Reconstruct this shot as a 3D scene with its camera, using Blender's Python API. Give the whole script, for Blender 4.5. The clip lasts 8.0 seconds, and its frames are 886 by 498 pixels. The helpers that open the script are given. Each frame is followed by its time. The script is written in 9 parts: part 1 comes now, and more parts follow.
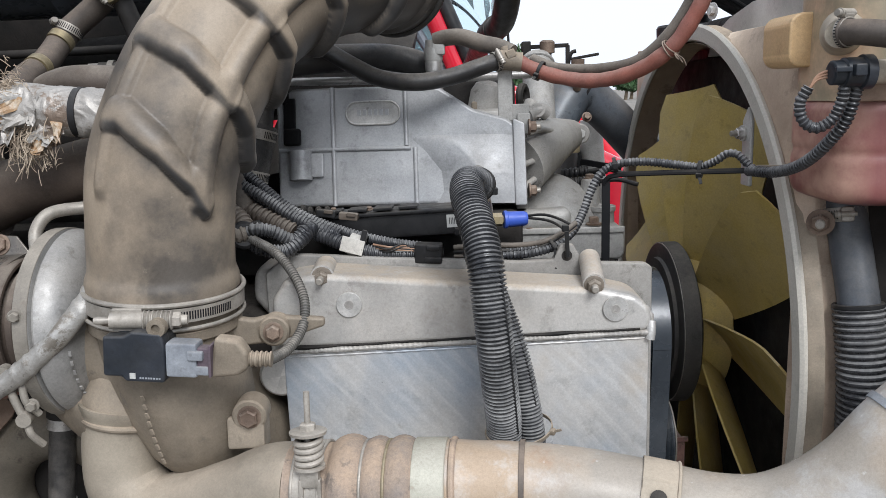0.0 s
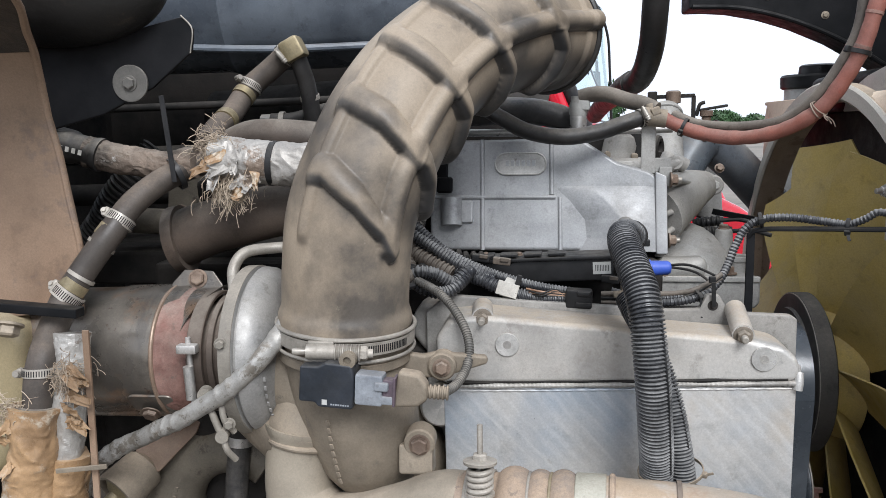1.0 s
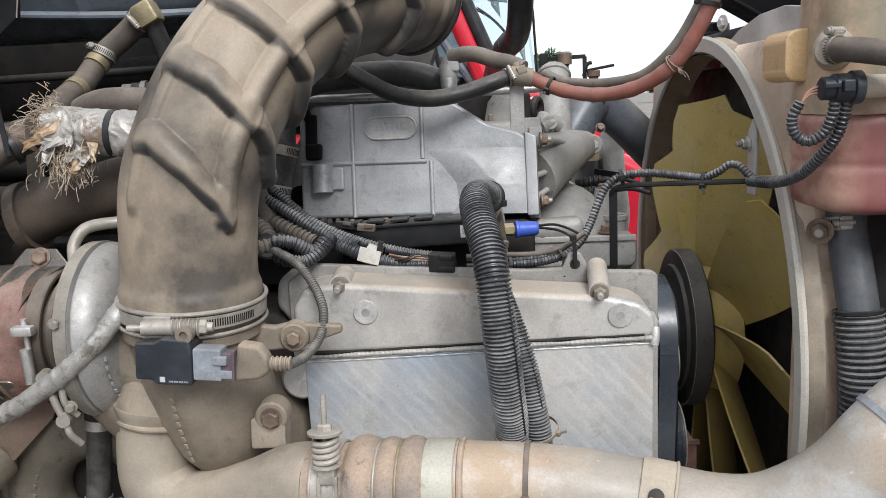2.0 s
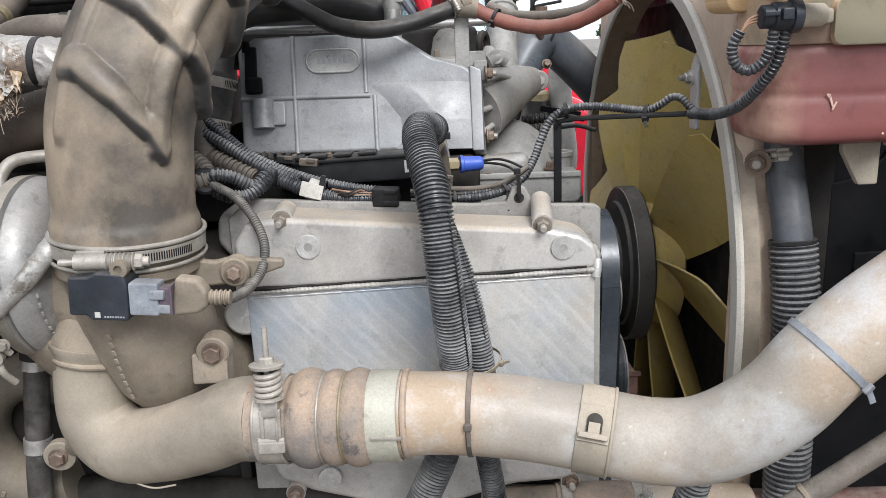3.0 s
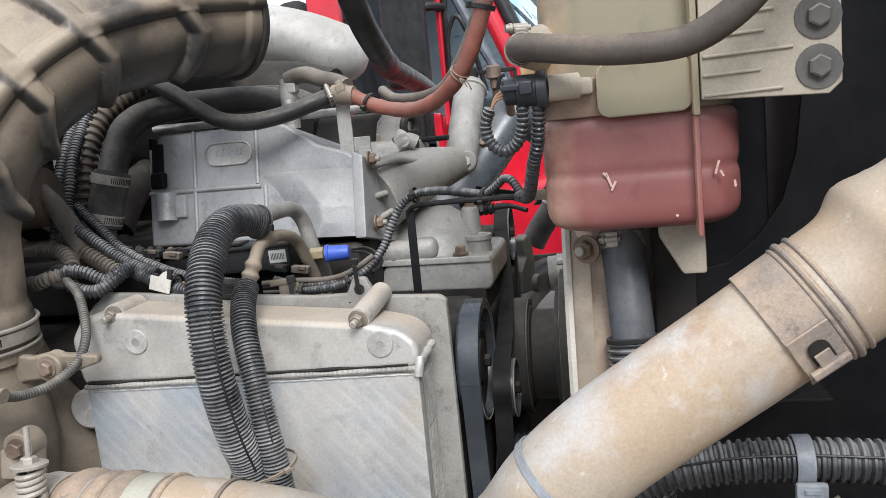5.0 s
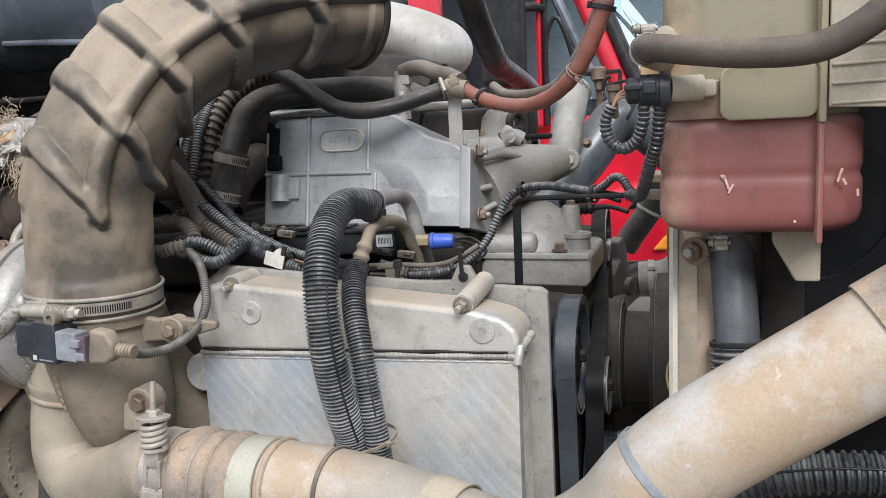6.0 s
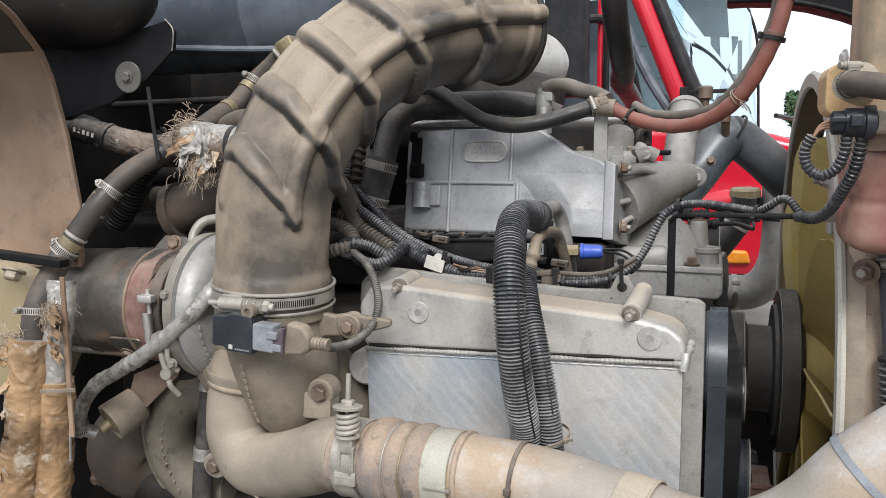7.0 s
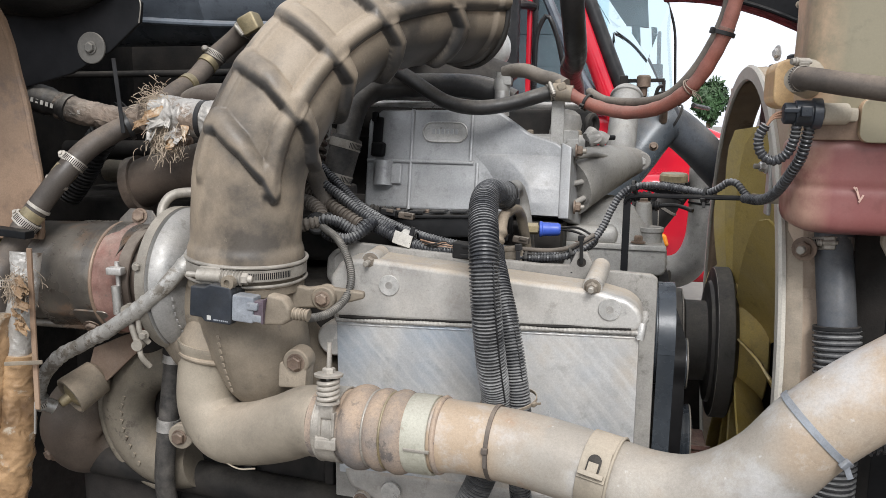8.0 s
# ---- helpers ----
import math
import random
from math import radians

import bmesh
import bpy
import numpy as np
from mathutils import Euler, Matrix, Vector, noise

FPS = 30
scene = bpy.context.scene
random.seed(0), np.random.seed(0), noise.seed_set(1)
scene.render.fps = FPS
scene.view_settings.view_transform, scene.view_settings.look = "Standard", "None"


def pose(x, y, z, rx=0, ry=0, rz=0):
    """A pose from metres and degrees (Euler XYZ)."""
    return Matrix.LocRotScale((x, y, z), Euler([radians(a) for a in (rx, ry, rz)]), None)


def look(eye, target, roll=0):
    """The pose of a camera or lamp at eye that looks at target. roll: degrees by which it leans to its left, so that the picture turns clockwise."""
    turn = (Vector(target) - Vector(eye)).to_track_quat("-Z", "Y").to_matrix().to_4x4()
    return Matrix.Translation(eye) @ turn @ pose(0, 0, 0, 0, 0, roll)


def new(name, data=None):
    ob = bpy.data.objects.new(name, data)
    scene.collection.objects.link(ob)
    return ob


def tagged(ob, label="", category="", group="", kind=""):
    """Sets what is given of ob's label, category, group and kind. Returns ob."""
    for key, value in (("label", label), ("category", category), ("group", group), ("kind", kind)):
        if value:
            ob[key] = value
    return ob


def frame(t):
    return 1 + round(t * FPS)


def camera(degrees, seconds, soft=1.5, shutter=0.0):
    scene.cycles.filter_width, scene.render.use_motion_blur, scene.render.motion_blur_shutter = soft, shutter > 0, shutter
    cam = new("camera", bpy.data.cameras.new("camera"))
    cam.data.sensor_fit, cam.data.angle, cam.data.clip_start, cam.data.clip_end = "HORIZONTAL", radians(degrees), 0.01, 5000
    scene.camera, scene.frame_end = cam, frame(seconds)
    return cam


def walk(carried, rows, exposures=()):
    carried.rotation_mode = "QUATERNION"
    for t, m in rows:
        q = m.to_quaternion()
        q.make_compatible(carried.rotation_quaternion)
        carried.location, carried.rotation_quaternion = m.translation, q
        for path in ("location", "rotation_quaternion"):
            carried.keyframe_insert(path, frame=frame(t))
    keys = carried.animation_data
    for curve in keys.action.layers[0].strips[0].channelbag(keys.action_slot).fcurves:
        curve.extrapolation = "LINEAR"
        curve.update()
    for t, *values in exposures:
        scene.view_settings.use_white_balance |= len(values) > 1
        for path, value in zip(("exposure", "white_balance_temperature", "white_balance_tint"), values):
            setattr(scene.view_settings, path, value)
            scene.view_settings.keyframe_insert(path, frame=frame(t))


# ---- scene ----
cam = camera(58.5, 8.0, soft=0.5)
METRES, EYE, TILT, LEAN, TURN = 1.15, 1.45, -11.0, 0.0, 0.0
# stops and white balance as the clip's camera adapts
EXPOSURES = [(0.0, 0.07, 6150, 10), (1.0, 0.15, 6150, 10), (2.0, 0.17, 6300, 10), (4.0, 0.45, 6200, 10), (5.5, 0.30, 6300, 10), (6.0, 0.26, 6300, 10), (6.5, 0.12, 6250, 10), (7.0, 0.18, 6350, 10), (8.0, 0.19, 6400, 10)]
PATH = [
    (0, (-0.001, 0.006, 1.553), (0.002, 1.968, 1.164), -1.9),
    (0.5, (-0.065, -0.051, 1.586), (-0.189, 1.915, 1.245), -1.2),
    (1, (-0.09, -0.07, 1.585), (-0.299, 1.896, 1.283), -1.2),
    (1.5, (-0.044, -0.056, 1.571), (-0.213, 1.91, 1.249), -2.3),
    (2, (0.025, -0.039, 1.567), (-0.052, 1.924, 1.194), -2.7),
    (2.2, (0.037, -0.04, 1.566), (-0.005, 1.919, 1.168), -2.4),
    (3.3, (0.032, -0.033, 1.544), (0.093, 1.891, 1.003), -2.7),
    (3.5, (0.03, -0.031, 1.548), (0.103, 1.889, 0.994), -2.9),
    (4, (0.141, -0.007, 1.544), (0.133, 1.942, 1.097), -3.7),
    (4.2, (0.246, 0.025, 1.528), (0.16, 1.988, 1.151), -3.9),
    (5.3, (0.48, 0.06, 1.533), (0.019, 1.984, 1.238), -5.1),
    (5.5, (0.478, 0.055, 1.528), (-0.002, 1.974, 1.233), -4.2),
    (6, (0.441, 0.023, 1.527), (-0.15, 1.912, 1.241), -2.7),
    (6.5, (0.354, -0.039, 1.54), (-0.323, 1.825, 1.279), -1.4),
    (7, (0.275, -0.098, 1.549), (-0.366, 1.776, 1.272), -0.8),
    (7.5, (0.232, -0.151, 1.542), (-0.324, 1.746, 1.233), -0.0),
    (8, (0.214, -0.168, 1.547), (-0.221, 1.757, 1.225), 0.7),
]
walk(cam, [(t, look(eye, target, roll)) for t, eye, target, roll in PATH], EXPOSURES)

# ---- world and light: bright overcast sky ----
world = bpy.data.worlds.new("overcast_sky")
scene.world = world
world.use_nodes = True
wn, wl = world.node_tree.nodes, world.node_tree.links
sky = wn.new("ShaderNodeTexSky")
sky.sky_type, sky.sun_disc = "NISHITA", False
sky.sun_elevation, sky.sun_rotation = radians(58), radians(205)
sky.dust_density, sky.air_density = 4.0, 1.0
veil = wn.new("ShaderNodeMix")
veil.data_type = "RGBA"
veil.inputs[0].default_value = 0.86
veil.inputs[7].default_value = (10.3, 10.8, 11.6, 1)
wl.new(sky.outputs[0], veil.inputs[6])
wl.new(veil.outputs[2], wn["Background"].inputs["Color"])
wn["Background"].inputs["Strength"].default_value = 0.106
sun = new("sun", bpy.data.lights.new("sun", "SUN"))
sun.data.energy, sun.data.angle, sun.data.color = 3.0, radians(26), (1.0, 0.985, 0.965)
sun.matrix_world = look((1.1, -2.2, 4.3), (0, 1.0, 1.2))


# ---- materials ----
def rgba(c):
    return (*c, 1) if len(c) == 3 else c


DUST = (0.35, 0.312, 0.262)


def surface(name, c1, c2=None, rough=0.5, metal=0.0, dust=0.4, bump=0.15, scale=60.0, dust_colour=DUST,
            spots=None, spot_at=0.62, up=0.35, spread=0.12, rough_var=0.15, clear=0.0, spec=0.4, side=None):
    """A worn surface: two base tones, dust that settles on what faces up and in patches, spots and fine relief."""
    m = bpy.data.materials.new(name)
    m.use_nodes = True
    n, l = m.node_tree.nodes, m.node_tree.links
    b = n["Principled BSDF"]
    co = n.new("ShaderNodeTexCoord").outputs["Object"]

    def noise_at(s, detail=5.0, roughness=0.6):
        t = n.new("ShaderNodeTexNoise")
        t.inputs["Scale"].default_value, t.inputs["Detail"].default_value, t.inputs["Roughness"].default_value = s, detail, roughness
        l.new(co, t.inputs["Vector"])
        return t.outputs["Fac"]

    def ranged(v, a, z, lo=0.0, hi=1.0):
        r = n.new("ShaderNodeMapRange")
        r.inputs[1].default_value, r.inputs[2].default_value, r.inputs[3].default_value, r.inputs[4].default_value = a, z, lo, hi
        l.new(v, r.inputs[0])
        return r.outputs[0]

    def blend(f, a, c):
        x = n.new("ShaderNodeMix")
        x.data_type = "RGBA"
        l.new(f, x.inputs[0])
        for socket, v in ((x.inputs[6], a), (x.inputs[7], c)):
            if isinstance(v, tuple):
                socket.default_value = rgba(v)
            else:
                l.new(v, socket)
        return x.outputs[2]

    def times(a, c, op="MULTIPLY"):
        x = n.new("ShaderNodeMath")
        x.operation, x.use_clamp = op, True
        for socket, v in zip(x.inputs, (a, c)):
            if isinstance(v, (int, float)):
                socket.default_value = v
            else:
                l.new(v, socket)
        return x.outputs[0]

    coarse, fine = noise_at(scale * 0.22), noise_at(scale * 2.2, 6.0, 0.7)
    c2 = c2 or c1
    colour = blend(ranged(coarse, 0.38, 0.62), tuple(0.86 * k for k in c1), tuple(1.12 * k for k in c2))
    if dust > 0.1:
        colour = blend(ranged(noise_at(scale * 1.1, 8.0, 0.72), 0.55, 0.68, 0.0, 0.55), colour, tuple(0.55 * k for k in c1))
    if spots:
        colour = blend(ranged(noise_at(scale * 0.55, 8.0, 0.75), spot_at, spot_at + 0.06, 0.0, 0.85), colour, tuple(spots))
    dusty = None
    if dust:
        geo = n.new("ShaderNodeNewGeometry")
        sep = n.new("ShaderNodeSeparateXYZ")
        l.new(geo.outputs["Normal"], sep.inputs[0])
        facing = ranged(sep.outputs[2], 0.05, 1.0, spread, spread + up)
        patch = ranged(noise_at(scale * 0.16, 9.0, 0.72), 0.37, 0.63, 0.05, 1.95)
        grain = ranged(fine, 0.3, 0.7, 0.7, 1.15)
        dusty = times(times(times(facing, patch), grain), dust * 2.0)
        colour = blend(dusty, colour, tuple(dust_colour))
        if side:
            # Left faces coloured paler: caked dust, and the light they catch, painted in.
            side_tint = times(ranged(sep.outputs[0], -0.75, -0.2, 0.85, 0.0), ranged(noise_at(scale * 0.5, 7.0, 0.7), 0.40, 0.58, 0.15, 1.0))
            colour = blend(side_tint, colour, tuple(side))
    b.inputs["Specular IOR Level"].default_value = spec
    l.new(colour, b.inputs["Base Color"])
    rv = ranged(noise_at(scale * 0.7), 0.3, 0.7, max(rough - rough_var, 0.05), min(rough + rough_var, 1.0))
    if dusty is not None:
        rv = times(rv, times(dusty, 0.7), "ADD")
    l.new(rv, b.inputs["Roughness"])
    if metal:
        l.new(times(ranged(dusty, 0.0, 0.8, 1.0, 0.0), metal) if dusty is not None else ranged(coarse, 0, 1, metal, metal), b.inputs["Metallic"])
    if clear:
        b.inputs["Coat Weight"].default_value = clear
    if bump:
        bp = n.new("ShaderNodeBump")
        bp.inputs["Strength"].default_value, bp.inputs["Distance"].default_value = bump, 0.002
        l.new(fine, bp.inputs["Height"])
        l.new(bp.outputs[0], b.inputs["Normal"])
    return m


def nodes_of(m):
    n, l = m.node_tree.nodes, m.node_tree.links

    def noise_at(co, s, detail=5.0, roughness=0.6):
        t = n.new("ShaderNodeTexNoise")
        t.inputs["Scale"].default_value, t.inputs["Detail"].default_value, t.inputs["Roughness"].default_value = s, detail, roughness
        l.new(co, t.inputs["Vector"])
        return t.outputs["Fac"]

    def ranged(v, a, z, lo=0.0, hi=1.0):
        r = n.new("ShaderNodeMapRange")
        r.inputs[1].default_value, r.inputs[2].default_value, r.inputs[3].default_value, r.inputs[4].default_value = a, z, lo, hi
        l.new(v, r.inputs[0])
        return r.outputs[0]

    def blend(f, a, c):
        x = n.new("ShaderNodeMix")
        x.data_type = "RGBA"
        l.new(f, x.inputs[0])
        for socket, v in ((x.inputs[6], a), (x.inputs[7], c)):
            if isinstance(v, tuple):
                socket.default_value = rgba(v)
            else:
                l.new(v, socket)
        return x.outputs[2]

    return n, l, noise_at, ranged, blend


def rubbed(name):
    """Rubber under a film of dried dust, thin in blotches; undersides and lower rib flanks are darker, with their shade
    painted in.
    """
    m = surface(name, (0.022, 0.023, 0.025), (0.040, 0.040, 0.041), 0.4, dust=0.0, scale=40, bump=0.08)
    n, l, noise_at, ranged, blend = nodes_of(m)
    b = n["Principled BSDF"]
    co = n.new("ShaderNodeTexCoord").outputs["Object"]
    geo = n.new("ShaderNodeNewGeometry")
    att = n.new("ShaderNodeAttribute")
    att.attribute_name = "bare"
    film = blend(ranged(noise_at(co, 7.0, 6.0, 0.6), 0.35, 0.65), (0.245, 0.196, 0.143), (0.35, 0.286, 0.215))
    cover = ranged(noise_at(co, 6.5, 7.0, 0.58), 0.35, 0.51, 0.22, 0.97)
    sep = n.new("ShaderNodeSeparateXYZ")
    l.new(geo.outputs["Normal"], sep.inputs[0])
    # Down-facing sides lose the film, which also paints in their shade.
    faces_up = ranged(sep.outputs[2], -0.55, 0.35, 0.0, 1.0)

    def math_of(op, a, c):
        x = n.new("ShaderNodeMath")
        x.operation, x.use_clamp = op, True
        for socket, v in zip(x.inputs, (a, c)):
            if isinstance(v, (int, float)):
                socket.default_value = v
            else:
                l.new(v, socket)
        return x.outputs[0]

    # Lower rib flanks darkened: thinner dust, and the ribs' shade put into the colour.
    relief_tone = math_of("MULTIPLY", ranged(att.outputs["Fac"], 0.25, 0.9, 0.0, 1.0), ranged(noise_at(co, 16.0, 5.0, 0.6), 0.30, 0.55, 0.35, 1.0))
    keep = math_of("SUBTRACT", 1.0, math_of("MULTIPLY", relief_tone, ranged(faces_up, 0.25, 1.0, 0.86, 0.70)))
    amount = math_of("MULTIPLY", math_of("MULTIPLY", cover, keep), ranged(faces_up, 0.0, 0.55, 0.10, 1.0))
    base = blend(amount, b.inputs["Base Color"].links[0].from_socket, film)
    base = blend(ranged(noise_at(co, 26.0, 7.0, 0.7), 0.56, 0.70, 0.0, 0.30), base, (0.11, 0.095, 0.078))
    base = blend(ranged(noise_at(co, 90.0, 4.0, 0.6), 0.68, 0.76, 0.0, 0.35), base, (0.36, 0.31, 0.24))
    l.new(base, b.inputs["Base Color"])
    b.inputs["Specular IOR Level"].default_value = 0.35
    l.new(ranged(amount, 0.0, 1.0, 0.36, 0.55), b.inputs["Roughness"])
    return m


def pipe_metal():
    """Bare aluminium pipe: cloudy grey sheen, dried tan dust, pale scuffs and darker streaks."""
    m = surface("dusty_aluminium_pipe", (0.325, 0.295, 0.255), (0.385, 0.352, 0.305), 0.36, 0.06, dust=0.3, scale=22, bump=0.06, up=0.30, spread=0.05, dust_colour=(0.47, 0.39, 0.30))
    n, l, noise_at, ranged, blend = nodes_of(m)
    b = n["Principled BSDF"]
    co = n.new("ShaderNodeTexCoord").outputs["Object"]
    base = b.inputs["Base Color"].links[0].from_socket
    base = blend(ranged(noise_at(co, 5.0, 4.0, 0.55), 0.40, 0.60, 0.0, 0.85), base, (0.40, 0.295, 0.200))
    base = blend(ranged(noise_at(co, 6.5, 6.0, 0.65), 0.54, 0.66, 0.0, 0.7), base, (0.47, 0.465, 0.46))
    base = blend(ranged(noise_at(co, 10.0, 7.0, 0.7), 0.60, 0.70, 0.0, 0.6), base, (0.53, 0.515, 0.49))
    base = blend(ranged(noise_at(co, 8.5, 7.0, 0.7), 0.60, 0.70, 0.0, 0.6), base, (0.33, 0.19, 0.11))
    base = blend(ranged(noise_at(co, 38.0, 7.0, 0.7), 0.62, 0.70, 0.0, 0.4), base, (0.22, 0.17, 0.13))
    base = blend(ranged(noise_at(co, 70.0, 4.0, 0.6), 0.67, 0.73, 0.0, 0.5), base, (0.62, 0.60, 0.57))
    l.new(base, b.inputs["Base Color"])
    return m


def stained_sheet():
    """Dull sheet steel with heat tints, run-down streaks and brown blotches."""
    m = surface("stained_heat_shield", (0.135, 0.120, 0.104), (0.20, 0.177, 0.15), 0.30, 0.55, dust=0.3, scale=26, bump=0.1, up=0.45, spread=0.06)
    n, l, noise_at, ranged, blend = nodes_of(m)
    b = n["Principled BSDF"]
    co = n.new("ShaderNodeTexCoord").outputs["Object"]
    mp = n.new("ShaderNodeMapping")
    mp.inputs["Scale"].default_value = (34.0, 5.0, 5.0)
    l.new(co, mp.inputs[0])
    base = b.inputs["Base Color"].links[0].from_socket
    base = blend(ranged(noise_at(mp.outputs[0], 1.0, 6.0, 0.65), 0.50, 0.64, 0.0, 0.6), base, (0.09, 0.085, 0.08))
    base = blend(ranged(noise_at(co, 11.0, 8.0, 0.7), 0.52, 0.62, 0.0, 0.7), base, (0.24, 0.15, 0.095))
    base = blend(ranged(noise_at(co, 60.0, 5.0, 0.6), 0.64, 0.70, 0.0, 0.7), base, (0.07, 0.04, 0.03))
    l.new(base, b.inputs["Base Color"])
    return m


M = {}
M["rubber"] = surface("dusty_black_rubber", (0.012, 0.012, 0.013), (0.022, 0.021, 0.02), 0.45, dust=0.35, scale=55, up=0.5, spread=0.04, bump=0.25)
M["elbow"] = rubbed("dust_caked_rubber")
M["hose"] = surface("black_hose", (0.012, 0.012, 0.013), (0.022, 0.021, 0.021), 0.42, dust=0.3, scale=70, up=0.45, spread=0.04, bump=0.2)
M["greyhose"] = surface("dusty_brown_hose", (0.075, 0.064, 0.054), (0.12, 0.10, 0.082), 0.62, dust=0.3, scale=70, bump=0.3, up=0.5, spread=0.1, spots=(0.035, 0.033, 0.032), spot_at=0.6)
M["tanhose"] = surface("dust_browned_hose", (0.034, 0.029, 0.026), (0.055, 0.046, 0.039), 0.5, dust=0.45, scale=40, bump=0.2, up=0.45, spread=0.12, dust_colour=(0.24, 0.19, 0.15))
M["scuff"] = surface("pale_pink_scuff", (0.42, 0.26, 0.21), (0.50, 0.34, 0.28), 0.6, dust=0.1, scale=120, bump=0.2)
M["sleeve"] = surface("dark_brown_link_plastic", (0.040, 0.032, 0.026), (0.075, 0.058, 0.045), 0.55, dust=0.3, scale=60, bump=0.3, up=0.5, spread=0.06)
M["beltrubber"] = surface("black_belt_rubber", (0.006, 0.006, 0.007), (0.010, 0.010, 0.011), 0.5, dust=0.05, scale=60, bump=0.1, up=0.4, spread=0.03, spec=0.2)
M["bluehose"] = surface("blue_grey_hose", (0.045, 0.055, 0.07), (0.07, 0.08, 0.095), 0.4, dust=0.3, scale=50, bump=0.15, up=0.5, spread=0.1)
M["bluepipe"] = surface("blue_grey_metal_pipe", (0.06, 0.075, 0.095), (0.10, 0.12, 0.14), 0.24, 0.2, dust=0.25, scale=26, bump=0.1, up=0.5, spread=0.08, spots=(0.07, 0.085, 0.105), spot_at=0.58)
# Pale dust on the conduit ribs also paints in their highlights.
M["conduit"] = surface("ribbed_black_plastic", (0.012, 0.013, 0.016), (0.021, 0.022, 0.026), 0.24, dust=0.45, scale=60, up=0.55, spread=0.06, bump=0.08, dust_colour=(0.32, 0.315, 0.305))
M["redhose"] = surface("faded_red_hose", (0.30, 0.095, 0.065), (0.20, 0.08, 0.062), 0.55, dust=0.32, scale=60, bump=0.25, up=0.4, spread=0.06, spots=(0.09, 0.05, 0.045), spot_at=0.62)
M["cast"] = surface("cast_aluminium", (0.29, 0.285, 0.27), (0.35, 0.34, 0.32), 0.5, 0.3, dust=0.3, scale=60, bump=0.35, up=0.4, spread=0.08, spots=(0.20, 0.19, 0.175), spot_at=0.66)
M["castdust"] = surface("dust_covered_casting", (0.145, 0.123, 0.095), (0.195, 0.164, 0.125), 0.5, 0.2, dust=0.42, scale=50, bump=0.3, up=0.45, spread=0.12, spots=(0.13, 0.115, 0.10), spot_at=0.6, dust_colour=(0.375, 0.302, 0.225))
M["cover"] = surface("grey_valve_cover", (0.275, 0.282, 0.288), (0.33, 0.333, 0.338), 0.38, 0.25, dust=0.3, scale=34, bump=0.22, up=0.5, spread=0.06, spots=(0.27, 0.27, 0.265), spot_at=0.66)
M["coolertop"] = surface("cast_cooler_header", (0.36, 0.35, 0.335), (0.43, 0.415, 0.39), 0.42, 0.35, dust=0.4, scale=38, bump=0.18, up=0.7, spread=0.14, dust_colour=(0.42, 0.345, 0.26), spots=(0.30, 0.285, 0.27), spot_at=0.6)
M["pipe"] = pipe_metal()
M["pipeelbow"] = surface("painted_elbow_pipe", (0.2111, 0.1837, 0.1447), (0.2502, 0.219, 0.172), 0.45, 0.1, dust=0.5, scale=34, bump=0.14, up=0.4, spread=0.12, spots=(0.22, 0.19, 0.15), spot_at=0.66, dust_colour=(0.385, 0.322, 0.25))
M["bellows"] = surface("dusty_silicone_bellows", (0.15, 0.145, 0.145), (0.26, 0.20, 0.155), 0.6, dust=0.5, scale=60, bump=0.35, up=0.35, spread=0.14, spots=(0.065, 0.065, 0.07), spot_at=0.56, dust_colour=(0.42, 0.31, 0.215))
M["steel"] = surface("dull_steel", (0.40, 0.39, 0.37), (0.48, 0.46, 0.44), 0.33, 0.75, dust=0.25, scale=80, bump=0.15, spots=(0.22, 0.17, 0.13), spot_at=0.66)
M["clamp"] = surface("clamp_band_steel", (0.25, 0.23, 0.20), (0.32, 0.295, 0.26), 0.38, 0.4, dust=0.45, scale=90, bump=0.1, spots=(0.2, 0.16, 0.12), spot_at=0.66)
M["rustbolt"] = surface("rusty_bolt", (0.115, 0.078, 0.058), (0.17, 0.122, 0.09), 0.55, 0.4, dust=0.25, scale=120, bump=0.4)
# Darker copy of the dusty casting, with the turbine side's shade in its colour.
M["volute"] = surface("shaded_casting", (0.095, 0.084, 0.067), (0.145, 0.126, 0.098), 0.55, 0.1, dust=0.4, scale=40, bump=0.4, up=0.5, spread=0.05, spots=(0.05, 0.04, 0.033), spot_at=0.58, dust_colour=(0.30, 0.245, 0.18))
M["tinted"] = surface("heat_browned_steel", (0.17, 0.105, 0.07), (0.23, 0.165, 0.12), 0.42, 0.35, dust=0.3, scale=30, bump=0.15, spots=(0.09, 0.055, 0.04), spot_at=0.6)
M["scorched"] = surface("scorched_brown_casting", (0.050, 0.036, 0.028), (0.085, 0.062, 0.047), 0.6, 0.0, dust=0.3, scale=30, bump=0.3, up=0.5, spread=0.06)
M["rust"] = surface("rust_brown_iron", (0.12, 0.048, 0.038), (0.20, 0.105, 0.085), 0.75, 0.1, dust=0.35, scale=80, bump=0.5, spots=(0.08, 0.05, 0.04), spot_at=0.58)
M["shield"] = stained_sheet()
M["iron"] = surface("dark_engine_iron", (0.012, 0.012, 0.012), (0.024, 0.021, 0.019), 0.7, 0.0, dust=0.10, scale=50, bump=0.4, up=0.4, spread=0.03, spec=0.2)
M["blackpaint"] = surface("black_painted_steel", (0.0045, 0.005, 0.006), (0.008, 0.008, 0.009), 0.55, dust=0.06, scale=60, bump=0.12, up=0.4, spread=0.015, spec=0.16)
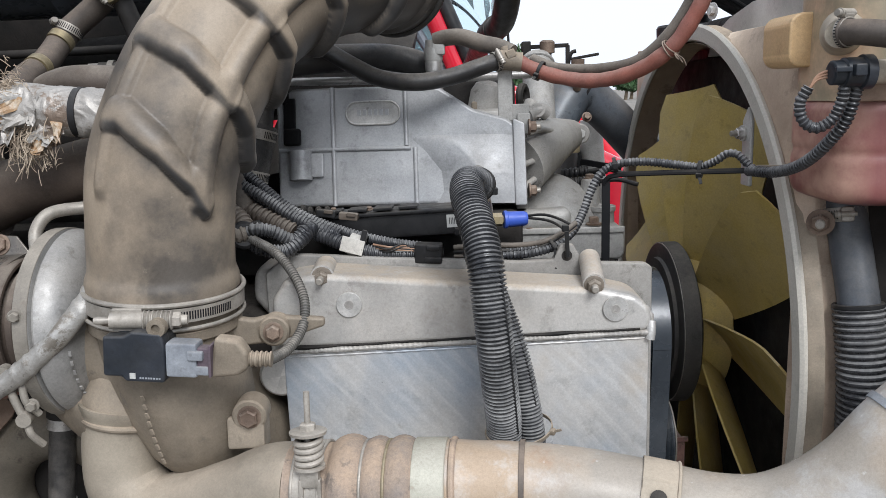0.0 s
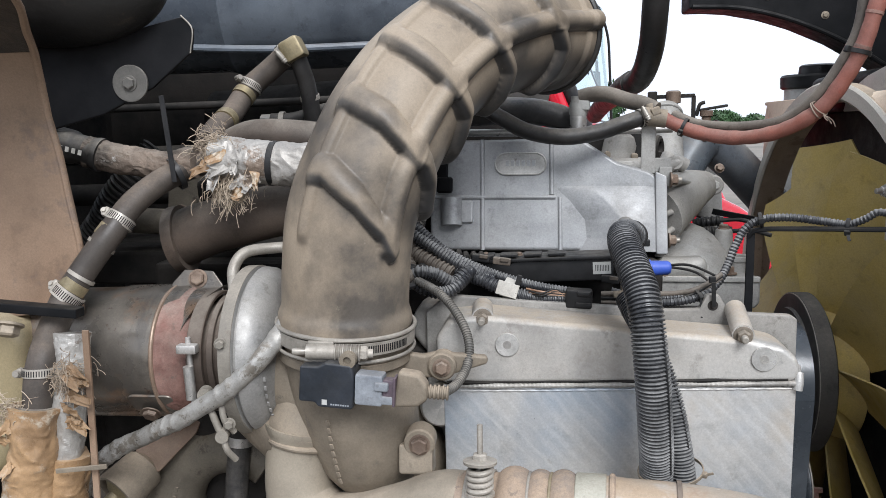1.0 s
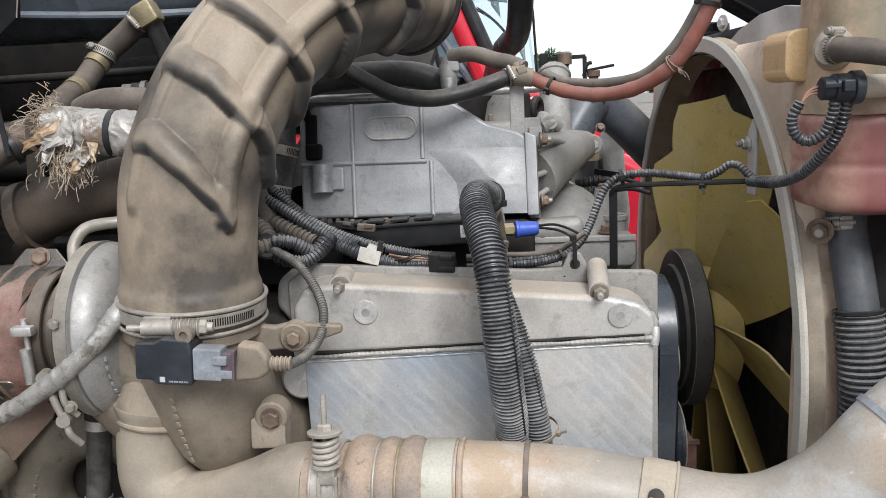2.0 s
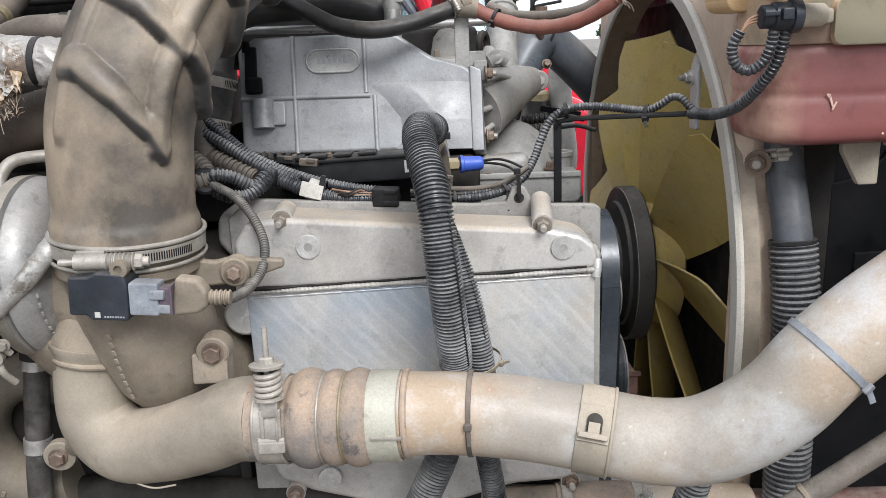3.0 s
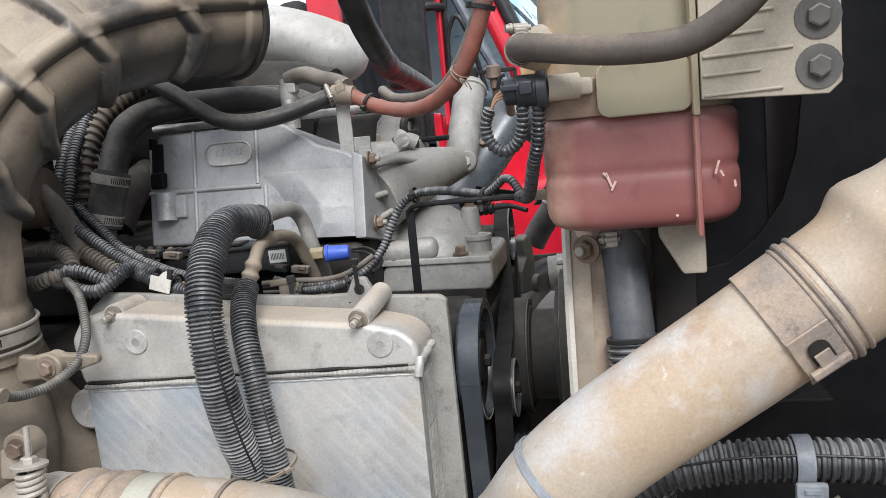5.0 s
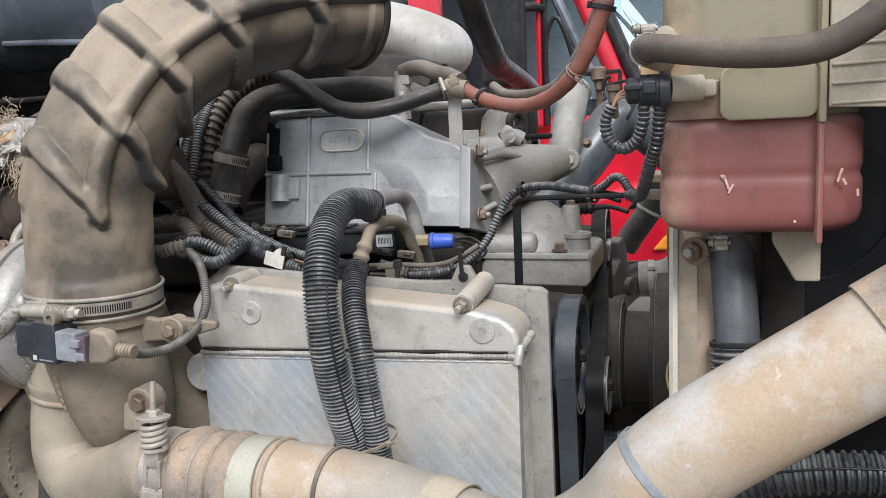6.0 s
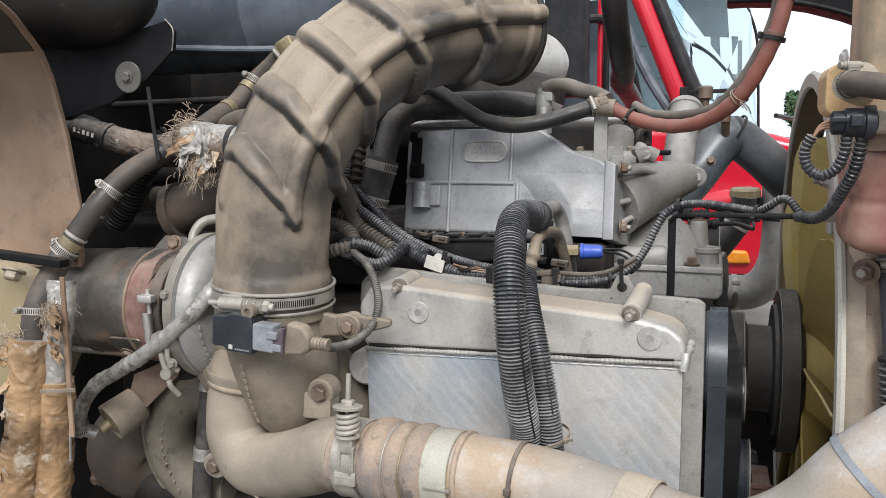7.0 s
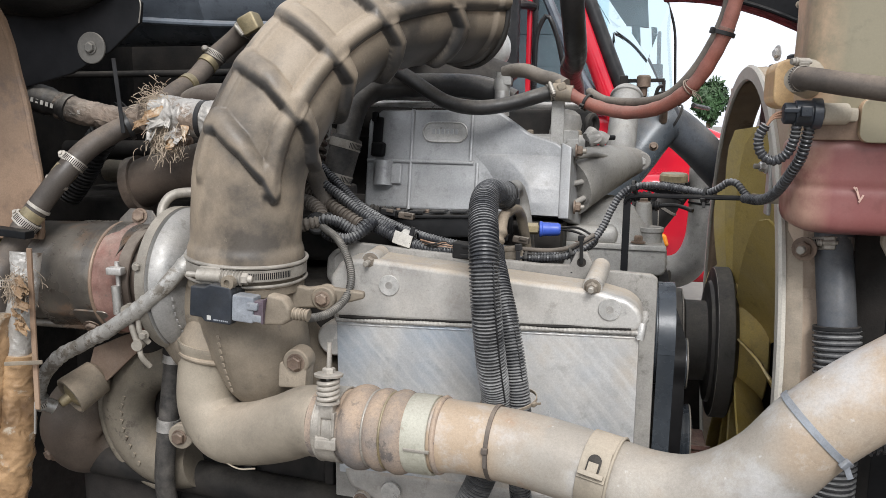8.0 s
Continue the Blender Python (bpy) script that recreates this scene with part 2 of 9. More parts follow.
M["filterblack"] = surface("dusty_black_housing", (0.008, 0.008, 0.0085), (0.014, 0.0135, 0.013), 0.42, dust=0.08, scale=30, bump=0.6, up=0.2, spread=0.02, spots=(0.04, 0.032, 0.026), spot_at=0.56)
M["bluegloss"] = surface("blue_black_duct_plastic", (0.085, 0.10, 0.122), (0.12, 0.138, 0.162), 0.30, dust=0.3, scale=40, bump=0.06, up=0.4, spread=0.03)
M["belt"] = surface("pulley_black", (0.030, 0.038, 0.048), (0.040, 0.048, 0.058), 0.26, 0.0, dust=0.10, scale=60, bump=0.08, up=0.4, spread=0.04, spec=0.5)
M["dustblack"] = surface("dust_filmed_black_iron", (0.048, 0.047, 0.046), (0.078, 0.073, 0.066), 0.5, 0.0, dust=0.5, scale=26, bump=0.2, up=0.55, spread=0.10, spots=(0.022, 0.022, 0.022), spot_at=0.6, dust_colour=(0.20, 0.18, 0.155))
M["duststeel"] = surface("dust_filmed_dark_steel", (0.07, 0.068, 0.064), (0.10, 0.096, 0.088), 0.5, 0.2, dust=0.35, scale=40, bump=0.25, up=0.5, spread=0.1)
M["fan"] = surface("yellow_fan_plastic", (0.52, 0.38, 0.095), (0.45, 0.335, 0.11), 0.45, dust=0.35, scale=40, bump=0.1, up=0.3, spread=0.2)
M["shroud"] = surface("tan_shroud_plastic", (0.32, 0.238, 0.176), (0.39, 0.302, 0.228), 0.5, dust=0.45, scale=24, bump=0.12, up=0.5, spread=0.12, dust_colour=(0.62, 0.52, 0.41), spots=(0.20, 0.145, 0.108), spot_at=0.56)
# The side tint holds dust and the glow of light through the plastic.
M["tanktop"] = surface("yellowed_tank_plastic", (0.245, 0.215, 0.142), (0.195, 0.172, 0.116), 0.4, dust=0.3, scale=22, bump=0.06, spots=(0.24, 0.13, 0.075), spot_at=0.68, spread=0.08, side=(0.56, 0.38, 0.25))
M["orangetan"] = surface("orange_tan_tank_plastic", (0.50, 0.33, 0.16), (0.44, 0.30, 0.16), 0.4, dust=0.35, scale=24, bump=0.06, spots=(0.30, 0.16, 0.08), spot_at=0.62, dust_colour=(0.5, 0.4, 0.28))
M["mauve"] = surface("dark_mauve_panel", (0.075, 0.058, 0.060), (0.10, 0.077, 0.078), 0.6, dust=0.15, scale=14, bump=0.1, spec=0.2)
M["tankred"] = surface("faded_red_tank_plastic", (0.25, 0.083, 0.074), (0.185, 0.066, 0.062), 0.4, dust=0.4, scale=24, bump=0.08, up=0.5, spread=0.12, dust_colour=(0.40, 0.29, 0.25), side=(0.44, 0.27, 0.20))
M["cream"] = surface("cream_plastic", (0.335, 0.295, 0.232), (0.27, 0.236, 0.185), 0.42, dust=0.3, scale=30, bump=0.06, spots=(0.28, 0.22, 0.15), spot_at=0.66)
M["palerim"] = surface("pale_rim_plastic", (0.47, 0.445, 0.39), (0.38, 0.355, 0.31), 0.42, dust=0.3, scale=30, bump=0.06, spots=(0.28, 0.22, 0.15), spot_at=0.66)
M["tanpanel"] = surface("tan_dusty_panel", (0.185, 0.120, 0.078), (0.235, 0.158, 0.106), 0.5, dust=0.3, scale=16, bump=0.1, dust_colour=(0.40, 0.33, 0.26), spots=(0.15, 0.105, 0.08), spot_at=0.57)
M["yellowp"] = surface("pale_yellow_plastic", (0.30, 0.245, 0.135), (0.25, 0.20, 0.112), 0.4, dust=0.4, scale=20, bump=0.08)
M["plastic"] = surface("black_plastic", (0.010, 0.0105, 0.0115), (0.016, 0.016, 0.017), 0.4, dust=0.14, scale=80, bump=0.06, up=0.4, spread=0.03, spec=0.25)
M["navy"] = surface("sensor_black_plastic", (0.012, 0.016, 0.022), (0.018, 0.022, 0.03), 0.4, dust=0.16, scale=120, bump=0.06, up=0.4, spread=0.05)
M["greyplastic"] = surface("grey_connector_plastic", (0.15, 0.165, 0.19), (0.19, 0.205, 0.225), 0.45, dust=0.2, scale=120, bump=0.05)
M["purple"] = surface("purple_lock_plastic", (0.06, 0.042, 0.058), (0.075, 0.052, 0.07), 0.5, dust=0.15, scale=120, bump=0.05)
M["blue"] = surface("blue_cap_plastic", (0.035, 0.085, 0.40), (0.045, 0.10, 0.46), 0.36, dust=0.08, scale=120, bump=0.05)
M["brass"] = surface("dull_brass", (0.20, 0.165, 0.095), (0.26, 0.21, 0.12), 0.42, 0.6, dust=0.3, scale=120, bump=0.15)
M["whitetape"] = surface("white_tape", (0.368, 0.3542, 0.322), (0.4416, 0.4232, 0.3864), 0.5, dust=0.25, scale=120, bump=0.15, spots=(0.36, 0.32, 0.27), spot_at=0.62)
M["foil"] = surface("crumpled_foil", (0.38, 0.36, 0.335), (0.46, 0.44, 0.41), 0.4, 0.5, dust=0.3, scale=42, bump=0.35, spots=(0.16, 0.105, 0.07), spot_at=0.56, up=0.3, spread=0.12)
M["wrap"] = surface("torn_brown_wrap", (0.10, 0.055, 0.028), (0.33, 0.205, 0.105), 0.28, 0.0, dust=0.2, scale=30, bump=0.5, spots=(0.42, 0.36, 0.28), spot_at=0.56, rough_var=0.3, dust_colour=(0.42, 0.34, 0.25))
M["fray"] = surface("frayed_glass_fibre", (0.20, 0.15, 0.105), (0.29, 0.235, 0.175), 0.8, dust=0.2, scale=60, bump=0.2)
M["burnt"] = surface("scorched_insulation", (0.045, 0.033, 0.026), (0.20, 0.15, 0.115), 0.7, dust=0.25, scale=70, bump=0.8, spots=(0.42, 0.40, 0.37), spot_at=0.62)
M["braid"] = surface("silver_sleeve", (0.29, 0.28, 0.26), (0.38, 0.37, 0.35), 0.34, 0.5, dust=0.3, scale=55, bump=0.5, spots=(0.15, 0.13, 0.105), spot_at=0.51)
M["turbocast"] = surface("turned_grey_casting", (0.23, 0.225, 0.215), (0.29, 0.28, 0.265), 0.46, 0.3, dust=0.25, scale=40, bump=0.2, up=0.4, spread=0.05, spots=(0.17, 0.16, 0.145), spot_at=0.6)
M["turbotan"] = surface("dusty_ring_casting", (0.165, 0.15, 0.1275), (0.2025, 0.1837, 0.1537), 0.5, 0.2, dust=0.35, scale=46, bump=0.3, up=0.5, spread=0.1, spots=(0.13, 0.11, 0.09), spot_at=0.6)
M["darkbraid"] = surface("dark_braided_sleeve", (0.018, 0.018, 0.019), (0.06, 0.055, 0.05), 0.5, dust=0.2, scale=160, bump=0.6)
M["redpaint"] = surface("red_truck_paint", (0.50, 0.008, 0.028), (0.52, 0.01, 0.024), 0.22, dust=0.04, scale=12, bump=0.0, rough_var=0.05, clear=0.5)
M["orange"] = surface("orange_lamp_lens", (0.75, 0.26, 0.02), (0.7, 0.24, 0.02), 0.2, dust=0.05, scale=40, bump=0.05)
M["ground"] = surface("dusty_concrete_yard", (0.13, 0.12, 0.108), (0.17, 0.155, 0.138), 0.9, dust=0.3, scale=3.0, bump=0.4)
M["leaf"] = surface("dark_green_leaf", (0.03, 0.07, 0.025), (0.05, 0.11, 0.04), 0.6, dust=0.1, scale=4.0, bump=0.1)
M["bark"] = surface("grey_bark", (0.12, 0.09, 0.06), (0.17, 0.13, 0.09), 0.9, dust=0.1, scale=8.0, bump=0.5)
M["wallpaint"] = surface("pale_building_wall", (0.62, 0.62, 0.61), (0.68, 0.68, 0.67), 0.8, dust=0.1, scale=0.6, bump=0.1)
M["wire"] = surface("copper_tan_wire", (0.24, 0.13, 0.08), (0.30, 0.18, 0.115), 0.5, dust=0.15, scale=120, bump=0.0)
M["weld"] = surface("bright_weld_metal", (0.40, 0.39, 0.37), (0.47, 0.46, 0.44), 0.34, 0.35, dust=0.3, scale=90, bump=0.3, up=0.35, spread=0.08, spots=(0.32, 0.31, 0.29), spot_at=0.64)
M["nosecast"] = surface("dust_filmed_casting", (0.22, 0.212, 0.198), (0.28, 0.268, 0.248), 0.55, 0.1, dust=0.35, scale=40, bump=0.3, up=0.45, spread=0.08, spots=(0.14, 0.13, 0.115), spot_at=0.62)
M["dulnut"] = surface("dull_brown_nut", (0.14, 0.115, 0.09), (0.21, 0.18, 0.145), 0.45, 0.35, dust=0.35, scale=120, bump=0.3)
M["bead"] = surface("dull_weld_metal", (0.26, 0.25, 0.235), (0.33, 0.315, 0.29), 0.42, 0.3, dust=0.35, scale=60, bump=0.3, up=0.3, spread=0.1, spots=(0.13, 0.12, 0.11), spot_at=0.58)
M["paleband"] = surface("pale_metal_band", (0.265, 0.258, 0.20), (0.33, 0.32, 0.265), 0.42, 0.15, dust=0.35, scale=60, bump=0.2, spots=(0.30, 0.25, 0.19), spot_at=0.6)
M["label"] = surface("pale_label", (0.42, 0.42, 0.40), (0.48, 0.48, 0.46), 0.55, dust=0.2, scale=160, bump=0.05)
M["greymetal"] = surface("grey_cast_pipe", (0.38, 0.375, 0.355), (0.45, 0.44, 0.42), 0.42, 0.25, dust=0.4, scale=30, bump=0.12, up=0.45, spread=0.1, spots=(0.26, 0.25, 0.23), spot_at=0.66)


def plate_metal():
    """Milled aluminium: fine slanting tool marks, broad bluish and tan stains."""
    m = surface("milled_cooler_plate", (0.40, 0.405, 0.41), (0.45, 0.44, 0.425), 0.36, 0.35, dust=0.2, scale=26, bump=0.0, up=0.2, spread=0.22, dust_colour=(0.55, 0.49, 0.40))
    n, l = m.node_tree.nodes, m.node_tree.links
    b = n["Principled BSDF"]
    co = n.new("ShaderNodeTexCoord")
    mp = n.new("ShaderNodeMapping")
    mp.inputs["Rotation"].default_value = (0, radians(-48), 0)
    l.new(co.outputs["Object"], mp.inputs[0])
    st = n.new("ShaderNodeMapping")
    st.inputs["Scale"].default_value = (4.0, 4.0, 90.0)
    l.new(mp.outputs[0], st.inputs[0])
    t = n.new("ShaderNodeTexNoise")
    t.inputs["Scale"].default_value, t.inputs["Detail"].default_value = 1.6, 3.0
    l.new(st.outputs[0], t.inputs[0])
    w = n.new("ShaderNodeTexWave")
    w.bands_direction = "Z"
    w.inputs["Scale"].default_value, w.inputs["Distortion"].default_value = 19.0, 2.4
    l.new(mp.outputs[0], w.inputs[0])
    w.inputs["Detail"].default_value, w.inputs["Detail Scale"].default_value = 3.0, 2.2
    old = b.inputs["Base Color"].links[0].from_socket

    def over(fac, a, c, lo=0.0, hi=1.0, at=(0.0, 1.0)):
        r = n.new("ShaderNodeMapRange")
        for k, v in ((1, at[0]), (2, at[1]), (3, lo), (4, hi)):
            r.inputs[k].default_value = v
        l.new(fac, r.inputs[0])
        x = n.new("ShaderNodeMix")
        x.data_type = "RGBA"
        l.new(r.outputs[0], x.inputs[0])
        l.new(a, x.inputs[6])
        if isinstance(c, tuple):
            x.inputs[7].default_value = c
        else:
            l.new(c, x.inputs[7])
        return x.outputs[2]

    def cloud(scale, detail, source):
        x = n.new("ShaderNodeTexNoise")
        x.inputs["Scale"].default_value, x.inputs["Detail"].default_value = scale, detail
        l.new(source, x.inputs[0])
        return x.outputs["Fac"]

    stain = cloud(7.0, 5.0, co.outputs["Object"])
    base = over(stain, old, (0.30, 0.345, 0.40, 1), 0.75, 0.0, (0.36, 0.52))
    base = over(stain, base, (0.47, 0.385, 0.285, 1), 0.0, 0.62, (0.54, 0.68))
    patch = cloud(13.0, 4.0, co.outputs["Object"])
    lines = n.new("ShaderNodeMath")
    lines.operation = "MULTIPLY"
    l.new(w.outputs["Fac"], lines.inputs[0])
    l.new(patch, lines.inputs[1])
    base = over(lines.outputs[0], base, (0.56, 0.56, 0.55, 1), 0.0, 0.30, (0.24, 0.60))
    base = over(t.outputs["Fac"], base, (0.62, 0.61, 0.58, 1), 0.0, 0.22, (0.55, 0.72))
    base = over(cloud(60.0, 4.0, co.outputs["Object"]), base, (0.22, 0.20, 0.17, 1), 0.0, 0.35, (0.66, 0.74))
    l.new(base, b.inputs["Base Color"])
    bp = n.new("ShaderNodeBump")
    bp.inputs["Strength"].default_value, bp.inputs["Distance"].default_value = 0.12, 0.001
    l.new(t.outputs["Fac"], bp.inputs["Height"])
    l.new(bp.outputs[0], b.inputs["Normal"])
    return m


M["plate"] = plate_metal()


def window_glass():
    m = bpy.data.materials.new("tinted_window_glass")
    m.use_nodes = True
    b = m.node_tree.nodes["Principled BSDF"]
    b.inputs["Base Color"].default_value = (0.74, 0.87, 0.90, 1)
    b.inputs["Roughness"].default_value = 0.0
    b.inputs["Transmission Weight"].default_value = 1.0
    b.inputs["IOR"].default_value = 1.05
    return m


M["glass"] = window_glass()
M["cabtrim"] = surface("grey_cab_trim", (0.10, 0.125, 0.14), (0.13, 0.155, 0.17), 0.7, dust=0.05, scale=8, bump=0.05)
M["darkcloth"] = surface("dark_cab_interior", (0.02, 0.022, 0.025), (0.03, 0.032, 0.035), 0.8, dust=0.05, scale=8, bump=0.1)


def weathered(m, amount, relief_tone):
    """Fine speckle over the whole surface, and paler edges: rubbed wear and painted-in edge highlights."""
    n, l, noise_at, ranged, blend = nodes_of(m)
    target = n["Principled BSDF"].inputs["Base Color"]
    co = n.new("ShaderNodeTexCoord").outputs["Object"]
    a = ranged(noise_at(co, 330.0, 3.0, 0.6), 0.3, 0.7, 1 - amount, 1 + amount)
    c = ranged(noise_at(co, 900.0, 2.0, 0.5), 0.3, 0.7, 1 - amount * 0.8, 1 + amount * 0.8)
    # Convex edges lightened, as worn and as catching light.
    e = ranged(n.new("ShaderNodeNewGeometry").outputs["Pointiness"], 0.52, 0.62, 1.0, 1.0 + relief_tone)
    value = a
    for other in (c, e):
        x = n.new("ShaderNodeMath")
        x.operation = "MULTIPLY"
        l.new(value, x.inputs[0])
        l.new(other, x.inputs[1])
        value = x.outputs[0]
    scaled = n.new("ShaderNodeVectorMath")
    scaled.operation = "SCALE"
    l.new(target.links[0].from_socket, scaled.inputs[0])
    l.new(value, scaled.inputs["Scale"])
    l.new(scaled.outputs[0], target)


for key in M:
    if key not in ("glass", "redpaint", "orange", "leaf", "bark", "wallpaint", "ground", "cabtrim", "darkcloth", "blue", "label"):
        weathered(M[key], {"tanktop": 0.03, "tankred": 0.03, "shroud": 0.06, "elbow": 0.07, "bellows": 0.12, "conduit": 0.05, "plate": 0.08, "pipe": 0.08, "pipeelbow": 0.07, "castdust": 0.08, "coolertop": 0.08, "cover": 0.09}.get(key, 0.09), 0.3)


# ---- shapes ----
def V(*p):
    return np.array(p, float)


def unit(v):
    v = np.array(v, float)
    return v / np.linalg.norm(v)


def joined(*gs):
    vs, fs, k = [], [], 0
    for g in gs:
        vs.append(np.asarray(g[0], float))
        fs += [tuple(i + k for i in f) for f in g[1]]
        k += len(g[0])
    return np.concatenate(vs), fs


def spline(pts, step=0.006):
    """A smooth line through the points, cut into even steps."""
    p = np.array(pts, float)
    if len(p) == 2:
        n = max(2, int(np.linalg.norm(p[1] - p[0]) / step) + 1)
        return p[0] + (p[1] - p[0]) * np.linspace(0, 1, n)[:, None]
    ends = np.vstack([2 * p[0] - p[1], p, 2 * p[-1] - p[-2]])
    out = []
    for i in range(len(p) - 1):
        a, b, c, d = ends[i:i + 4]
        ta, tb, tc = 0.0, 0.0, 0.0
        ta = np.linalg.norm(b - a) ** 0.5 + 1e-6
        tb = ta + np.linalg.norm(c - b) ** 0.5 + 1e-6
        tc = tb + np.linalg.norm(d - c) ** 0.5 + 1e-6
        t = np.linspace(ta, tb, 24, endpoint=i == len(p) - 2)[:, None]
        a1 = (ta - t) / ta * a + t / ta * b
        a2 = (tb - t) / (tb - ta) * b + (t - ta) / (tb - ta) * c
        a3 = (tc - t) / (tc - tb) * c + (t - tb) / (tc - tb) * d
        b1 = (tb - t) / tb * a1 + t / tb * a2
        b2 = (tc - t) / (tc - ta) * a2 + (t - ta) / (tc - ta) * a3
        out.append((tb - t) / (tb - ta) * b1 + (t - ta) / (tb - ta) * b2)
    q = np.concatenate(out)
    s = np.concatenate([[0], np.cumsum(np.linalg.norm(np.diff(q, axis=0), axis=1))])
    n = max(3, int(s[-1] / step) + 1)
    at = np.linspace(0, s[-1], n)
    return np.stack([np.interp(at, s, q[:, k]) for k in range(3)], 1)


def frames(line, first=None):
    t = np.gradient(line, axis=0)
    t /= np.linalg.norm(t, axis=1)[:, None]
    u = np.array(first if first is not None else (0, -1, 0.01), float)
    us = []
    for k in range(len(line)):
        u = u - t[k] * (u @ t[k])
        if np.linalg.norm(u) < 1e-6:
            u = np.cross(t[k], (1, 0.3, 0.2))
        u = u / np.linalg.norm(u)
        us.append(u.copy())
    us = np.array(us)
    return t, us, np.cross(t, us)


def sweep(pts, r, n=20, step=0.006, first=None, cap=True, squash=None):
    """A tube along a smooth line. r: a radius, or a function of (metres along, share along, angle)."""
    line = spline(pts, step)
    t, u, w = frames(line, first)
    s = np.concatenate([[0], np.cumsum(np.linalg.norm(np.diff(line, axis=0), axis=1))])
    a = np.linspace(0, 2 * math.pi, n, endpoint=False)
    A, S = np.meshgrid(a, s)
    R = r(S, S / s[-1], A) if callable(r) else np.full(A.shape, float(r))
    q = squash or 1.0
    v = line[:, None] + R[..., None] * (np.cos(A)[..., None] * u[:, None] + q * np.sin(A)[..., None] * w[:, None])
    m = len(line)
    faces = [(i * n + j, i * n + (j + 1) % n, (i + 1) * n + (j + 1) % n, (i + 1) * n + j) for i in range(m - 1) for j in range(n)]
    if cap:
        faces += [tuple(range(n))[::-1], tuple(range((m - 1) * n, m * n))]
    return v.reshape(-1, 3), faces


def ribbed(r, depth, pitch):
    """The radius of corrugated tube."""
    return lambda s, share, a: r - depth * (0.5 - 0.5 * np.tanh(3.2 * np.cos(2 * math.pi * s / pitch)))


def basis_of(axis, first=None):
    t = unit(axis)
    f = np.array(first if first is not None else ((0, 0, 1) if abs(t[2]) < 0.9 else (0, -1, 0)), float)
    u = unit(f - t * (f @ t))
    return t, u, np.cross(t, u)


def lathe(centre, axis, profile, n=28, cap=True, first=None):
    """A turned body: profile rows of (way along the axis, radius)."""
    t, u, w = basis_of(axis, first)
    c = np.array(centre, float)
    a = np.linspace(0, 2 * math.pi, n, endpoint=False)
    ring = np.cos(a)[:, None] * u + np.sin(a)[:, None] * w
    v = np.concatenate([c + t * h + ring * max(r, 1e-5) for h, r in profile])
    m = len(profile)
    faces = [(i * n + j, i * n + (j + 1) % n, (i + 1) * n + (j + 1) % n, (i + 1) * n + j) for i in range(m - 1) for j in range(n)]
    if cap:
        faces += [tuple(range(n))[::-1], tuple(range((m - 1) * n, m * n))]
    return v, faces


def ring(centre, axis, R, width, thick, n=40):
    """A flat band round an axis, with thickness."""
    h = width / 2
    e = min(thick, width) * 0.25
    return lathe(centre, axis, [(-h, R), (-h, R + thick - e), (-h + e, R + thick), (h - e, R + thick), (h, R + thick - e), (h, R), (-h, R)], n, cap=False)


def torus(centre, axis, R, r, n=36, k=10):
    return lathe(centre, axis, [(r * math.sin(2 * math.pi * j / k), R + r * math.cos(2 * math.pi * j / k)) for j in range(k + 1)], n, cap=False)


def from_bm(bm):
    bm.verts.index_update()
    g = np.array([v.co[:] for v in bm.verts]), [tuple(v.index for v in f.verts) for f in bm.faces]
    bm.free()
    return g


def prism(outline, origin, ux, uy, depth, bevel=0.0, segments=2):
    """An outline in the plane of ux and uy, drawn out along ux x uy, with rounded edges."""
    ux, uy = unit(ux), unit(uy)
    uz = np.cross(ux, uy)
    o = np.array(origin, float)
    bm = bmesh.new()
    lo = [bm.verts.new(o + ux * a + uy * b) for a, b in outline]
    hi = [bm.verts.new(o + ux * a + uy * b + uz * depth) for a, b in outline]
    bm.faces.new(lo[::-1])
    bm.faces.new(hi)
    k = len(lo)
    for i in range(k):
        bm.faces.new((lo[i], lo[(i + 1) % k], hi[(i + 1) % k], hi[i]))
    bmesh.ops.recalc_face_normals(bm, faces=bm.faces)
    if bevel:
        bmesh.ops.bevel(bm, geom=bm.edges[:], offset=bevel, segments=segments, affect="EDGES", profile=0.5, clamp_overlap=True)
    return from_bm(bm)


def box(centre, size, ux=(1, 0, 0), uy=(0, 0, 1), bevel=0.003, segments=2):
    """A rounded block: size along ux, along uy, and along the third way."""
    ux, uy = unit(ux), np.array(uy, float)
    uy = unit(uy - ux * (uy @ ux))
    uz = np.cross(ux, uy)
    a, b, c = size[0] / 2, size[1] / 2, size[2] / 2
    return prism([(-a, -b), (a, -b), (a, b), (-a, b)], np.array(centre, float) - uz * c, ux, uy, size[2], min(bevel, min(size) * 0.45), segments)


def rounded(w, h, r, k=6):
    """The outline of a rounded rectangle."""
    pts = []
    for cx, cy, a0 in ((w / 2 - r, -h / 2 + r, -90), (w / 2 - r, h / 2 - r, 0), (-w / 2 + r, h / 2 - r, 90), (-w / 2 + r, -h / 2 + r, 180)):
        for j in range(k + 1):
            a = radians(a0 + 90 * j / k)
            pts.append((cx + r * math.cos(a), cy + r * math.sin(a)))
    return pts


def hexhead(centre, axis, r, h, first=None):
    return lathe(centre, axis, [(0, r), (h * 0.8, r), (h, r * 0.82)], 6, first=first)


# ---- objects ----
def thing(name, label, category, at=(0, 0, 0), group="", kind=""):
    e = new(name)
    e.empty_display_size = 0.02
    e.location = at
    return tagged(e, label, category, group, kind)


